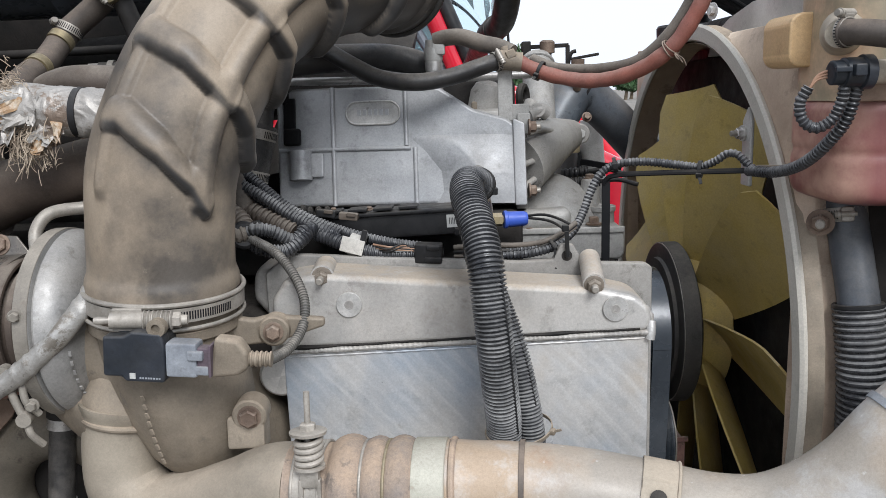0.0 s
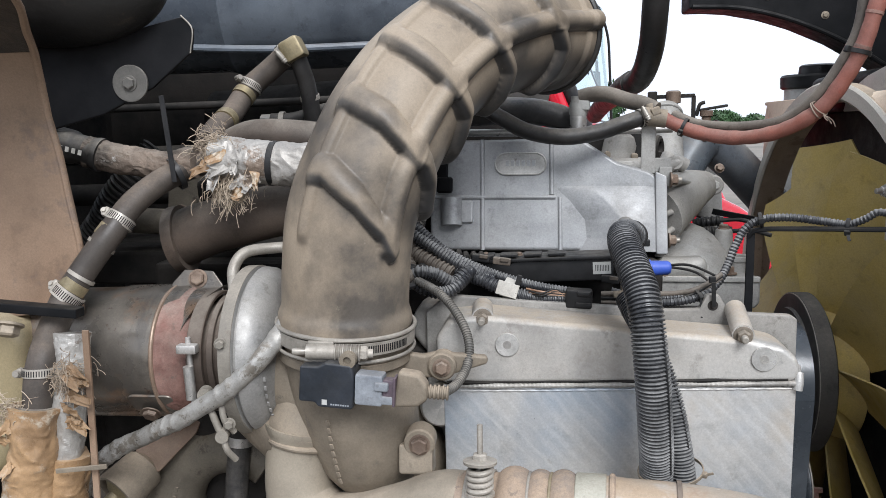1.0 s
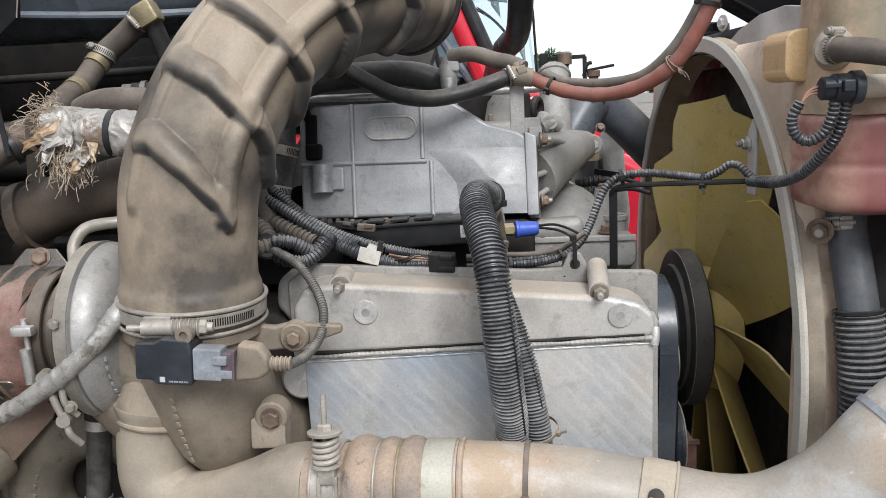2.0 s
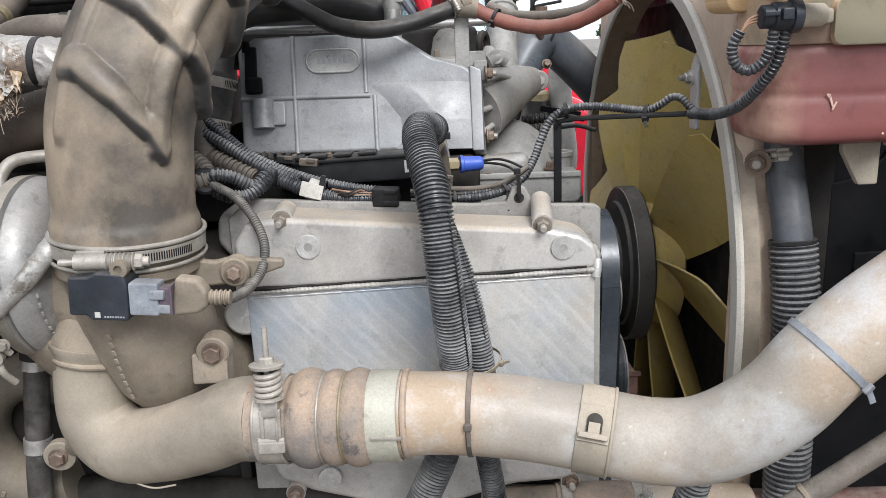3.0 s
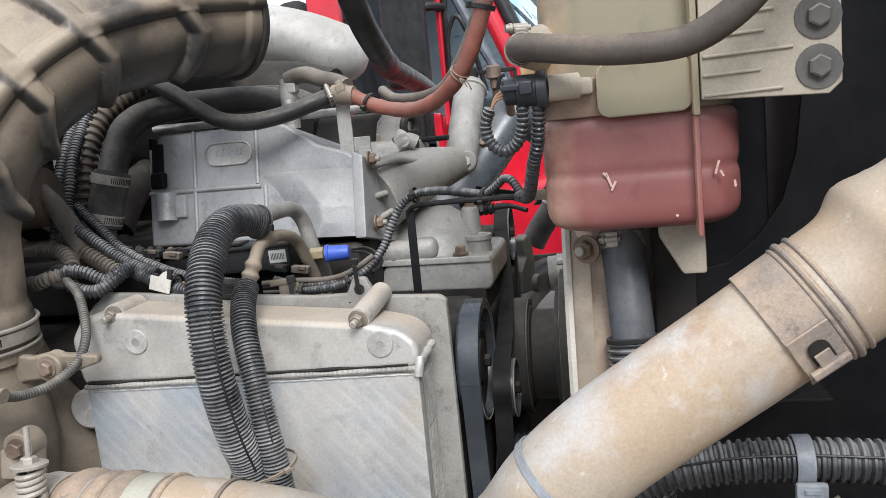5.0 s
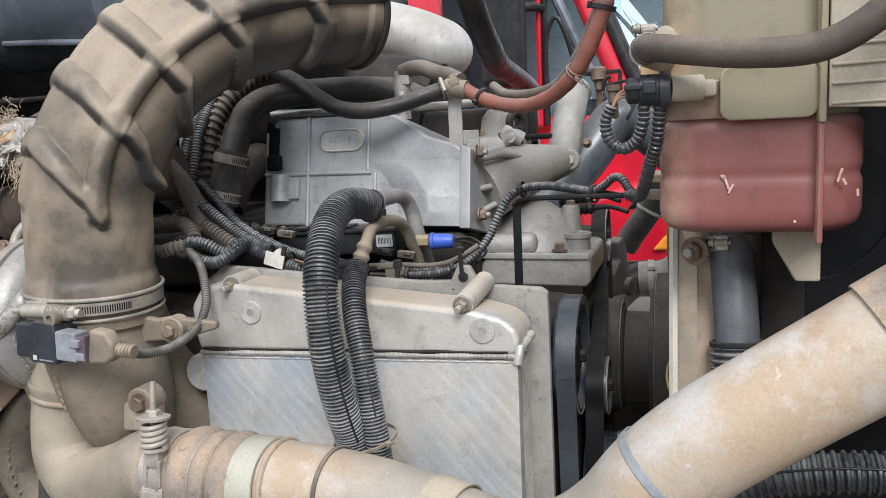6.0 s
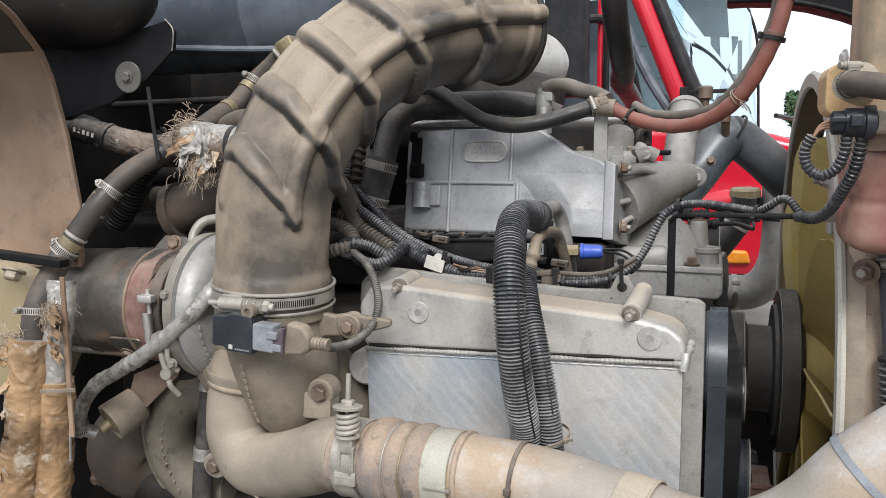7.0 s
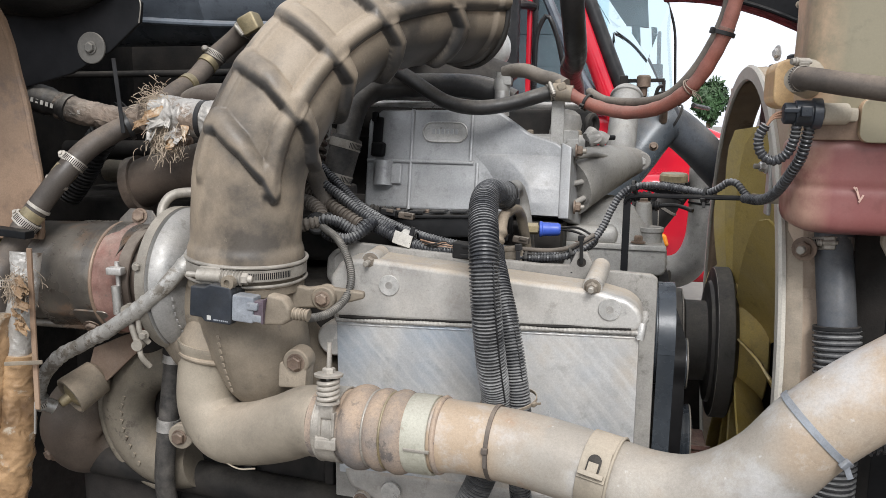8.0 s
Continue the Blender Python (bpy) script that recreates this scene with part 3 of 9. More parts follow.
def mesh_of(name, g, mat, smooth=True, sharp=35):
    me = bpy.data.meshes.new(name)
    me.from_pydata(np.asarray(g[0]).tolist(), [], g[1])
    me.materials.append(M[mat])
    if smooth:
        me.shade_smooth()
        me.set_sharp_from_angle(angle=radians(sharp))
    return me


def flat_faced(ob, smooth):
    """Weighted normals, so that broad faces shade flat between their rounded edges."""
    if smooth and len(ob.data.polygons) < 1500:
        mod = ob.modifiers.new("weighted_normals", "WEIGHTED_NORMAL")
        mod.keep_sharp = True
    return ob


def part(name, g, mat, parent, label="", smooth=True, sharp=35):
    """One mesh under a thing or under a part, given in the place's own metres."""
    ob = flat_faced(new(name, mesh_of(name, g, mat, smooth, sharp)), smooth)
    top = parent
    while top.parent is not None:
        top = top.parent
    ob.parent = parent
    if parent is top:
        ob.matrix_parent_inverse = Matrix.Translation(-Vector(top.location))
    if label:
        ob["label"] = label
    return ob


def solid(name, g, mat, label, category, group="", kind="", smooth=True, sharp=35):
    return tagged(flat_faced(new(name, mesh_of(name, g, mat, smooth, sharp)), smooth), label, category, group, kind)


def bolt(parent, centre, axis, r=0.009, h=0.007, mat="rustbolt", flange=1.45, stud=0.0, name="bolt"):
    c, t = np.array(centre, float), unit(axis)
    b = part(name, joined(lathe(c, t, [(0, r * flange), (h * 0.25, r * flange), (h * 0.35, r * 1.02)], 20), hexhead(c + t * h * 0.3, t, r, h)), mat, parent)
    if stud:
        part("stud", lathe(c + t * h, t, [(0, r * 0.52), (stud, r * 0.52), (stud + 0.001, r * 0.4)], 12), "clamp", b)
    return b


def hose_clamp(centre, axis, R, width=0.012, screw=(0, -1, 0), mat="clamp", label="", group="hose clamps"):
    """A worm-drive clamp: slotted band, housing and screw, on the side that screw points to."""
    c = np.array(centre, float)
    t, u, w = basis_of(axis, screw)
    th = thing("hose_clamp", label or "steel worm-drive clamp tightened round a hose", "hose clamp", c, group)
    part("band", ring(c, t, R, width, 0.0012), mat, th)
    step = max(5.0, math.degrees(0.0028 / R))
    for k in range(int(min(300, 34 * step) / step)):
        a = radians(24 + k * step)
        d = u * math.cos(a) + w * math.sin(a)
        part("slot", box(c + d * (R + 0.0011), (0.0011, width * 0.62, 0.0008), np.cross(t, d), t, 0.0), "blackpaint", th, smooth=False)
    part("housing", joined(box(c + u * (R + 0.0032), (0.015, width * 1.05, 0.0075), w, t, 0.003), sweep([c + u * (R + 0.005) - w * 0.007, c + u * (R + 0.005) + w * 0.007], 0.0042, 14, 0.004)), mat, th)
    s0 = c + u * (R + 0.005)
    part("screw", lathe(s0 - w * 0.014, w, [(0.004, 0.0026), (0.022, 0.0026), (0.022, 0.0048), (0.0245, 0.0048), (0.0245, 0.004), (0.028, 0.0036)], 12), mat, th)
    return th


def zip_tie(centre, axis, R, head=(0, -1, 0), width=0.005, mat="plastic", label="black plastic cable tie pulled tight round a tube", tail=0.02, tail_way=None):
    c = np.array(centre, float)
    t, u, w = basis_of(axis, head)
    th = thing("cable_tie", label, "cable tie", c, "cable ties")
    part("strap", ring(c, t, R, width, 0.0014, 36), mat, th)
    part("head", box(c + u * (R + 0.003), (0.008, width * 1.5, 0.006), w, t, 0.0015), mat, th)
    if tail:
        d = unit(tail_way) if tail_way is not None else unit(u + w * 0.3)
        part("tail", box(c + u * (R + 0.003) + d * tail / 2, (tail, width * 0.8, 0.0014), d, t, 0.0004), mat, th)
    return th


def creased(pts, r, depth, n=60, step=0.0025, seed=1, ends=0.0):
    """A tube of creased sheet: sharp uneven folds at three sizes, ragged at its ends."""
    g = np.random.RandomState(seed)

    def f(s, share, a):
        total = np.zeros_like(s)
        for cells, length, w in ((5, 0.046, 1.1), (9, 0.019, 0.6), (23, 0.0075, 0.3)):
            rows = int(s.max() / length) + 3
            grid = g.uniform(0, 1, (rows, cells))
            p = s / length + 0.35 * np.sin(2 * a + seed + cells)
            p = np.clip(p, 0, rows - 1.001)
            q = (a / (2 * math.pi) * cells + 0.8 * np.sin(s / length * 0.7)) % cells
            i, j = p.astype(int), q.astype(int) % cells
            u, v = p - i, q - np.floor(q)
            k = (j + 1) % cells
            val = (grid[i, j] * (1 - u) + grid[i + 1, j] * u) * (1 - v) + (grid[i, k] * (1 - u) + grid[i + 1, k] * u) * v
            total = total + w * (1 - 2 * np.abs(2 * val - 1))
        return r + depth * total + ends * (np.abs(share - 0.5) * 2) ** 8
    return sweep(pts, f, n, step)


def flake(centre, out, along, w, h, seed):
    """A torn, curled scrap of sheet."""
    g = np.random.RandomState(seed)
    o, t = unit(out), unit(along)
    b = unit(np.cross(o, t))
    n = 5
    vs = []
    for side in (0.0, 0.0009):
        for i in range(n):
            for j in range(n):
                p, q = i / (n - 1), j / (n - 1) - 0.5
                ragged = 1 + (0.5 * g.rand() if i == n - 1 else 0.0)
                k = np.random.RandomState(seed * 31 + i * 7 + j).uniform(-1, 1, 3) * min(w, h) * 0.13
                vs.append(np.array(centre) + t * h * p * ragged + b * w * q * (1 - 0.35 * p * p) + o * (h * 0.5 * p * p + side) + k)
    fs = []
    for i in range(n - 1):
        for j in range(n - 1):
            a = i * n + j
            fs += [(a, a + 1, a + n + 1, a + n), (a + n * n, a + n * n + n, a + n * n + n + 1, a + n * n + 1)]
    return np.array(vs), fs


# ---- ground and distance ----
solid("ground", ([(-400, -400, 0), (400, -400, 0), (400, 400, 0), (-400, 400, 0)], [(0, 1, 2, 3)]), "ground",
      "bare dusty concrete yard under the trucks", "ground", kind="structure", smooth=False)

# ---- charge air cooler bolted to the engine's side ----
UX, UZ = unit((0.442, -0.013, 0)), V(0, 0, 1)
FRONT = V(0, 0.931, 0)


def on_front(a, z, out=0.0):
    """A place on the cooler's face; out: metres towards the viewer's side."""
    return FRONT + UX * a + UZ * z + V(UX[1], -UX[0], 0) * out


cooler = thing("oil_cooler", "bare aluminium engine cooler with welded seam and bolted headers", "engine cooler", (0.02, 0.97, 0.95))
part("core_plate", prism([(-0.198, 1.00), (0.247, 1.00), (0.247, 1.256), (-0.2, 1.243)], FRONT + V(0, 0.014, 0), UX, UZ, 0.014, 0.0025), "plate", cooler, "milled aluminium side plate with slanting tool marks")
part("boss", lathe(on_front(-0.207, 1.214, -0.03), -V(0, 1, 0), [(0, 0.027), (0.024, 0.027), (0.028, 0.0235), (0.0285, 0.0)], 36), "coolertop", cooler)
part("upper_header", prism([(-0.2, 1.249), (0.247, 1.2615), (0.253, 1.276), (0.248, 1.293), (0.232, 1.306), (0.19, 1.316), (0.0, 1.331), (-0.145, 1.343), (-0.19, 1.337), (-0.208, 1.31), (-0.205, 1.27)], FRONT + V(0, 0.075, 0), UX, UZ, 0.078, 0.012, 4), "coolertop", cooler, "cast upper header, dusty along the top")
part("rear_lug", prism([(-0.205, 1.25), (-0.205, 1.342), (-0.235, 1.34), (-0.252, 1.325), (-0.255, 1.29), (-0.235, 1.265)], FRONT + V(0, 0.09, 0), UX, UZ, -0.055, 0.01, 3), "coolertop", cooler)
bead = [on_front(a, 1.2462 + 0.0142 * (a + 0.2) / 0.447, 0.002) for a in np.linspace(-0.2, 0.247, 12)]
part("weld_bead", sweep(bead, lambda s, f, a: 0.0034 + 0.0003 * np.sin(s * 1130 + 2 * np.sin(s * 97)) + 0.0006 * np.sin(s * 143 + 1) * np.sin(s * 61), 10, 0.0015), "bead", cooler, "grey weld bead along the seam")
# Black line painted above the weld: the groove's shadow, smudged with grime.
grime = [on_front(a, 1.2512 + 0.0142 * (a + 0.2) / 0.447 + 0.0004 * math.sin(a * 90), 0.0012) for a in np.linspace(-0.195, 0.235, 24)]
part("seam_shadow_grime", sweep(grime, lambda s, f, a: 0.0019 + 0.0012 * np.clip(np.sin(s * 23 + 1) + 0.6 * np.sin(s * 61), 0, 2), 8, 0.003), "iron", cooler, "black groove shadow and grime along the weld")
bead2 = [on_front(a, 1.2390 + 0.0142 * (a + 0.2) / 0.447, 0.0) for a in np.linspace(-0.197, 0.246, 12)]
part("seam_lip", sweep(bead2, lambda s, f, a: 0.0016 + 0.0004 * np.sin(s * 400), 8, 0.004), "plate", cooler)
part("corner_weld", joined(sweep([on_front(0.247, 1.252, 0.002), on_front(0.2485, 1.262, 0.001), on_front(0.2495, 1.272, -0.004)], 0.006, 12, 0.002), sweep([on_front(0.249, 1.266, 0), on_front(0.252, 1.272, -0.02), on_front(0.253, 1.276, -0.05)], lambda s, f, a: 0.005 + 0.0008 * np.sin(s * 300), 10, 0.002)), "weld", cooler)
part("core", box((0.021, 0.973, 1.125), (0.43, 0.24, 0.056), (1, 0, 0), UZ, 0.002), "iron", cooler, "dark fin core behind the side plate")
for k in range(9):
    y = 0.9515 + k * 0.0058
    for z0, z1 in ((1.004, 1.082), (1.084, 1.172), (1.174, 1.243)):
        wob = 0.0008 * math.sin(k * 2.3 + z0 * 40)
        part("fin", box((0.2395, y + wob, (z0 + z1) / 2), (0.012, z1 - z0, 0.0030), (1, 0, 0.004 * (k % 3 - 1)), UZ, 0.0006, 1), "cast", cooler)
part("end_bar", box((0.2415, 0.9405, 1.124), (0.010, 0.24, 0.006), (1, 0, 0), UZ, 0.001), "cast", cooler)
part("mounting_flange", prism([(-0.23, 0.9), (0.273, 0.9), (0.271, 1.322), (0.262, 1.328), (0.195, 1.331), (0.178, 1.338), (0.168, 1.356), (0.152, 1.356), (0.142, 1.336), (0.1, 1.335), (-0.2, 1.355), (-0.23, 1.33)], (0, 1.017, 0), (1, 0, 0), UZ, 0.013, 0.003), "nosecast", cooler, "grey cast mounting flange with a lifting ear")
part("ear_hole", lathe((0.160, 1.0045, 1.341), (0, -1, 0), [(0, 0.007), (0.0008, 0.007)], 18), "iron", cooler)
part("post", sweep([(0.189, 1.005, 1.336), (0.18, 0.926, 1.321)], 0.0135, 22, 0.01), "coolertop", cooler)
eartie = thing("cable_tie", "black cable tie looped through the cooler's lifting ear", "cable tie", (0.16, 1.0, 1.34), "cable ties")
part("loop", joined(box((0.1595, 0.9985, 1.357), (0.0055, 0.034, 0.0018), (1, 0, 0.05), (0.03, -0.04, 1), 0.0005), box((0.158, 1.003, 1.377), (0.009, 0.009, 0.006), (1, 0, 0), UZ, 0.0015)), "plastic", eartie)
bolt(cooler, (0.18, 0.926, 1.321), (-0.1, -1, -0.12), 0.0085, 0.008, "dulnut", 1.4, 0.010)
part("post", sweep([(-0.150, 1.0, 1.338), (-0.147, 0.941, 1.338)], 0.0145, 22, 0.01), "coolertop", cooler)
bolt(cooler, (-0.147, 0.941, 1.338), (-0.05, -1, -0.05), 0.0085, 0.008, "dulnut", 1.5, 0.014)
for a, z in ((-0.115, 1.305), (0.205, 1.2915)):
    c = on_front(a, z, 0.002)
    w = part("plug", joined(lathe(c, (0, -1, 0), [(0, 0.0155), (0.003, 0.0155), (0.0036, 0.015)], 30)), "weld", cooler, "round flat-headed socket plug")
    part("socket", lathe(c + V(0, -0.0036, 0), (0, -1, 0), [(0, 0.0058), (0.0004, 0.0056), (0.0004, 0.0042), (0.0001, 0.004), (0.0001, 0.0)], 18), "bead", w)
part("lower_header", prism([(-0.193, 1.012), (0.247, 1.012), (0.243, 0.978), (0.215, 0.962), (0.14, 0.958), (0.03, 0.925), (-0.03, 0.93), (-0.135, 0.958), (-0.178, 0.978)], FRONT + V(0, 0.075, 0), UX, UZ, 0.078, 0.01, 3), "coolertop", cooler)
for x, z in ((-0.159, 0.963), (0.215, 0.960)):
    part("post", sweep([(x, 1.0, z), (x, 0.925, z)], 0.013, 20, 0.01), "coolertop", cooler)
    bolt(cooler, (x, 0.925, z), (0, -1, 0), 0.0085, 0.008, "rustbolt", 1.4, 0.01)
for x, z in ((-0.111, 0.982), (0.183, 0.98)):
    part("plug", lathe((x, 0.929, z), (0, -1, 0), [(0, 0.0155), (0.004, 0.0155)], 28), "weld", cooler)

# ---- engine block and head behind it ----
block = thing("engine_block", "near-black diesel engine block behind the cooler", "engine", (-0.1, 1.4, 0.4))
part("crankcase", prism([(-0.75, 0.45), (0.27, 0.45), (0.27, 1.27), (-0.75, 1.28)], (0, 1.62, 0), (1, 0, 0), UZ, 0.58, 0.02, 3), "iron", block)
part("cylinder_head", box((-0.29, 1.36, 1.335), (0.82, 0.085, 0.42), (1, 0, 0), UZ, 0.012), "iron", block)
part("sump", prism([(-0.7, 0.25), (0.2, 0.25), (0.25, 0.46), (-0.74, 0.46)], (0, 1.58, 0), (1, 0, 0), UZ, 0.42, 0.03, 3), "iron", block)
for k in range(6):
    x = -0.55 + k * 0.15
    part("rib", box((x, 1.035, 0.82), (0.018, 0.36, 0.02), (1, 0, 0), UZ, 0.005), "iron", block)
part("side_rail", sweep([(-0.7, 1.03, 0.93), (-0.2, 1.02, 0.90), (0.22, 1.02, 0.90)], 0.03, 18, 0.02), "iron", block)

# ---- grey valve cover with ribs, name plate and end casting ----
CX, CZ = unit((0.29, -0.03, 0)), unit((0, 0.2, 1))
CN = np.cross(CX, CZ)
CO = V(-0.16, 1.2, 1.388)


def on_cover(a, b, out=0.0):
    return CO + CX * a + CZ * b + CN * out


cover = thing("valve_cover", "grey cast aluminium valve cover with raised ribs and an oval plate", "valve cover", (-0.02, 1.3, 1.38))
part("body", prism([(-0.088, 0.0), (0.285, 0.0), (0.285, 0.112), (0.262, 0.128), (0.215, 0.142), (0.165, 0.176), (0.15, 0.181), (-0.062, 0.181), (-0.088, 0.16)], CO - CN * 0.26, CX, CZ, 0.26, 0.006, 3), "cover", cover)
part("end_flange", prism([(0.272, -0.004), (0.29, -0.004), (0.29, 0.118), (0.272, 0.126)], CO - CN * 0.15, CX, CZ, 0.156, 0.003), "cover", cover)
for a0, b0, a1, b1 in ((-0.085, 0.086, 0.118, 0.086), (0.0, 0.0, 0.0, 0.18), (0.125, 0.0, 0.125, 0.086), (0.112, 0.09, 0.112, 0.18)):
    part("rib", sweep([on_cover(a0, b0, 0.0005), on_cover(a1, b1, 0.0005)], 0.0035, 12, 0.01), "cover", cover)
wv, wf, wn_, wm_ = [], [], 28, 60
for i in range(wn_ + 1):
    for j in range(wm_ + 1):
        b = 0.104 * j / wm_
        crest = float(np.interp(b, (0.0, 0.02, 0.05, 0.08, 0.095, 0.104), (0.214, 0.225, 0.222, 0.198, 0.180, 0.166)))
        high = 0.016 * min(1.0, max(0.0, (0.1045 - b) / 0.06)) ** 0.7
        if i <= 14:
            q = i / 14
            a, h = crest - 0.060 * (1 - q), high * q
        else:
            q = (i - 14) / 14
            a, h = crest + (0.274 - crest) * q, high * (1 - 0.85 * q)
        wv.append(on_cover(a, b, h - 0.0004))
for i in range(wn_):
    for j in range(wm_):
        b = i * (wm_ + 1) + j
        wf.append((b, b + wm_ + 1, b + wm_ + 2, b + 1))
part("wedge", (np.array(wv), wf), "cover", cover, sharp=60)
oval = [on_cover(0.062 + x, 0.140 + z, 0.002) for x, z in rounded(0.082, 0.034, 0.0169, 8)]
part("oval_plate", joined(prism(rounded(0.082, 0.034, 0.0169, 8), on_cover(0.062, 0.140, -0.002), CX, CZ, 0.0036, 0.0012), sweep(oval + oval[:1], 0.0016, 8, 0.003, cap=False)), "weld", cover, "bright raised oval plate with worn lettering")
for k in range(6):
    part("letter_bar", box(on_cover(0.041 + k * 0.0085, 0.141, 0.0018), (0.0055, 0.009, 0.0012), CX, CZ, 0.0004), "cover", cover)
part("block", joined(sweep([on_cover(-0.050, 0.040, 0.006), on_cover(-0.050, 0.084, 0.006)], 0.017, 24, 0.006), box(on_cover(-0.030, 0.062, 0.002), (0.03, 0.036, 0.012), CX, CZ, 0.003)), "cover", cover, "round stub with a square foot")
part("side_bracket", joined(box(on_cover(-0.066, 0.140, 0.004), (0.018, 0.050, 0.008), CX, CZ, 0.002), box(on_cover(-0.061, 0.105, 0.010), (0.026, 0.026, 0.012), CX, CZ, 0.004, 3), box(on_cover(-0.072, 0.165, 0.006), (0.010, 0.018, 0.012), CX, CZ, 0.002)), "blackpaint", cover)
NOSE = [(0.116, 1.265, 1.433), (0.140, 1.295, 1.446), (0.165, 1.325, 1.457), (0.200, 1.375, 1.466), (0.232, 1.412, 1.472), (0.252, 1.435, 1.474)]
part("nose", joined(sweep(NOSE, lambda s, f, a: np.interp(f, (0, 0.2, 0.45, 0.7, 0.88, 0.97, 1), (0.056, 0.052, 0.045, 0.035, 0.026, 0.018, 0.008)), 36, 0.005), lathe((0.245, 1.408, 1.473), (0.15, -1, 0.05), [(-0.03, 0.020), (0.006, 0.0185), (0.012, 0.018), (0.014, 0.0155)], 24), sweep([(0.148, 1.33, 1.517), (0.156, 1.34, 1.530)], 0.012, 16, 0.004)), "nosecast", cover, "tapered dusty cast end with a bolt eye")
part("eye_bolt", hexhead((0.2475, 1.394, 1.4735), (0.15, -1, 0.05), 0.0085, 0.005), "cast", cover)
part("ear", joined(sweep([(0.150, 1.315, 1.512), (0.168, 1.318, 1.519), (0.180, 1.322, 1.513)], 0.0125, 16, 0.004), lathe((0.163, 1.312, 1.519), (0, -1, 0.1), [(0, 0.012), (0.006, 0.011)], 18)), "nosecast", cover)
for pts_ in (((0.120, 1.212, 1.438), (0.165, 1.262, 1.447), (0.205, 1.322, 1.452)), ((0.122, 1.222, 1.400), (0.168, 1.270, 1.424), (0.214, 1.345, 1.446)), ((0.130, 1.212, 1.486), (0.160, 1.258, 1.490), (0.190, 1.310, 1.484))):
    part("web", sweep(pts_, 0.0050, 12, 0.006), "nosecast", cover)
for x, y, z in ((0.134, 1.196, 1.498), (0.134, 1.2, 1.402)):
    bolt(cover, (x, y, z), (1, 0, 0), 0.0085, 0.009, "rustbolt", 1.4, 0.008)
part("fuel_rail", sweep([(-0.26, 1.29, 1.577), (-0.02, 1.29, 1.574), (0.15, 1.275, 1.576)], 0.0065, 14, 0.02), "steel", cover)
part("top_bracket", joined(box((0.101, 1.205, 1.545), (0.022, 0.075, 0.004), (1, 0, 0), UZ, 0.0015), box((0.114, 1.208, 1.521), (0.046, 0.022, 0.004), (1, 0, 0), UZ, 0.0015), box((0.128, 1.203, 1.503), (0.02, 0.03, 0.004), (1, 0, 0), UZ, 0.0015)), "cast", cover)

# ---- black control module under the cover ----
module = thing("control_module", "long black control box with a barcode label below the cover", "control module", (-0.08, 1.12, 1.35))
part("case", box((-0.064, 1.115, 1.3725), (0.207, 0.034, 0.05), (1, -0.05, 0.04), UZ, 0.005), "plastic", module)
part("lid", box((-0.064, 1.112, 1.3915), (0.214, 0.006, 0.056), (1, -0.05, 0.04), UZ, 0.002), "plastic", module)
part("label", box((0.020, 1.0855, 1.3785), (0.026, 0.018, 0.0006), (1, -0.05, 0.04), UZ, 0.0), "label", module, "pale barcode sticker")
for k in range(9):
    part("bar", box((0.011 + k * 0.0023, 1.0849, 1.3785), (0.0009, 0.009, 0.0004), (1, -0.05, 0.04), UZ, 0.0), "plastic", module)
for x in (-0.15, -0.10, -0.05):
    bolt(module, (x, 1.1, 1.396), (0, -0.2, 1), 0.004, 0.003, "rustbolt")

# ---- thermostat housing at the engine's front ----
therm = thing("thermostat_housing", "grey cast thermostat housing with flange bolts", "engine casting", (0.24, 1.3, 1.27))
part("flange", prism([(0.10, 1.281), (0.288, 1.277), (0.296, 1.287), (0.296, 1.325), (0.288, 1.332), (0.13, 1.334)], (0, 1.46, 0), (1, 0, 0), UZ, 0.20, 0.006, 3), "cast", therm)
part("lip", box((0.20, 1.2585, 1.3285), (0.188, 0.010, 0.007), (1, 0, -0.01), UZ, 0.002), "cast", therm)
part("dome", lathe((0.185, 1.36, 1.325), (0.05, -0.1, 1), [(0, 0.095), (0.022, 0.090), (0.045, 0.076), (0.064, 0.055), (0.078, 0.034), (0.084, 0.018), (0.085, 0.0)], 40), "cast", therm)
part("shoulder", box((0.155, 1.31, 1.345), (0.11, 0.035, 0.11), (1, 0, 0.05), UZ, 0.014, 3), "cast", therm)
part("step_post", lathe((0.269, 1.315, 1.322), (0, 0, 1), [(0, 0.021), (0.026, 0.020), (0.029, 0.0225), (0.036, 0.0225), (0.037, 0.020), (0.035, 0.017), (0.030, 0.016)], 30), "cast", therm)
part("tall_post", lathe((0.254, 1.345, 1.325), (0, 0, 1), [(0, 0.022), (0.03, 0.018), (0.072, 0.0145), (0.076, 0.012)], 26), "cast", therm)
part("bolt_boss", lathe((0.246, 1.280, 1.285), (0, 0, 1), [(0, 0.017), (0.048, 0.017), (0.050, 0.015)], 24), "cast", therm)
bolt(therm, (0.246, 1.268, 1.335), (0, 0, 1), 0.0085, 0.010, "rustbolt", 1.5)
bolt(therm, (0.254, 1.345, 1.401), (0, 0, 1), 0.0080, 0.006, "rustbolt", 1.3)
bolt(therm, (0.14, 1.268, 1.333), (0, 0, 1), 0.008, 0.009, "rustbolt", 1.6)
part("lower_body", box((0.19, 1.36, 1.24), (0.19, 0.10, 0.20), (1, 0, 0), UZ, 0.012), "iron", therm)

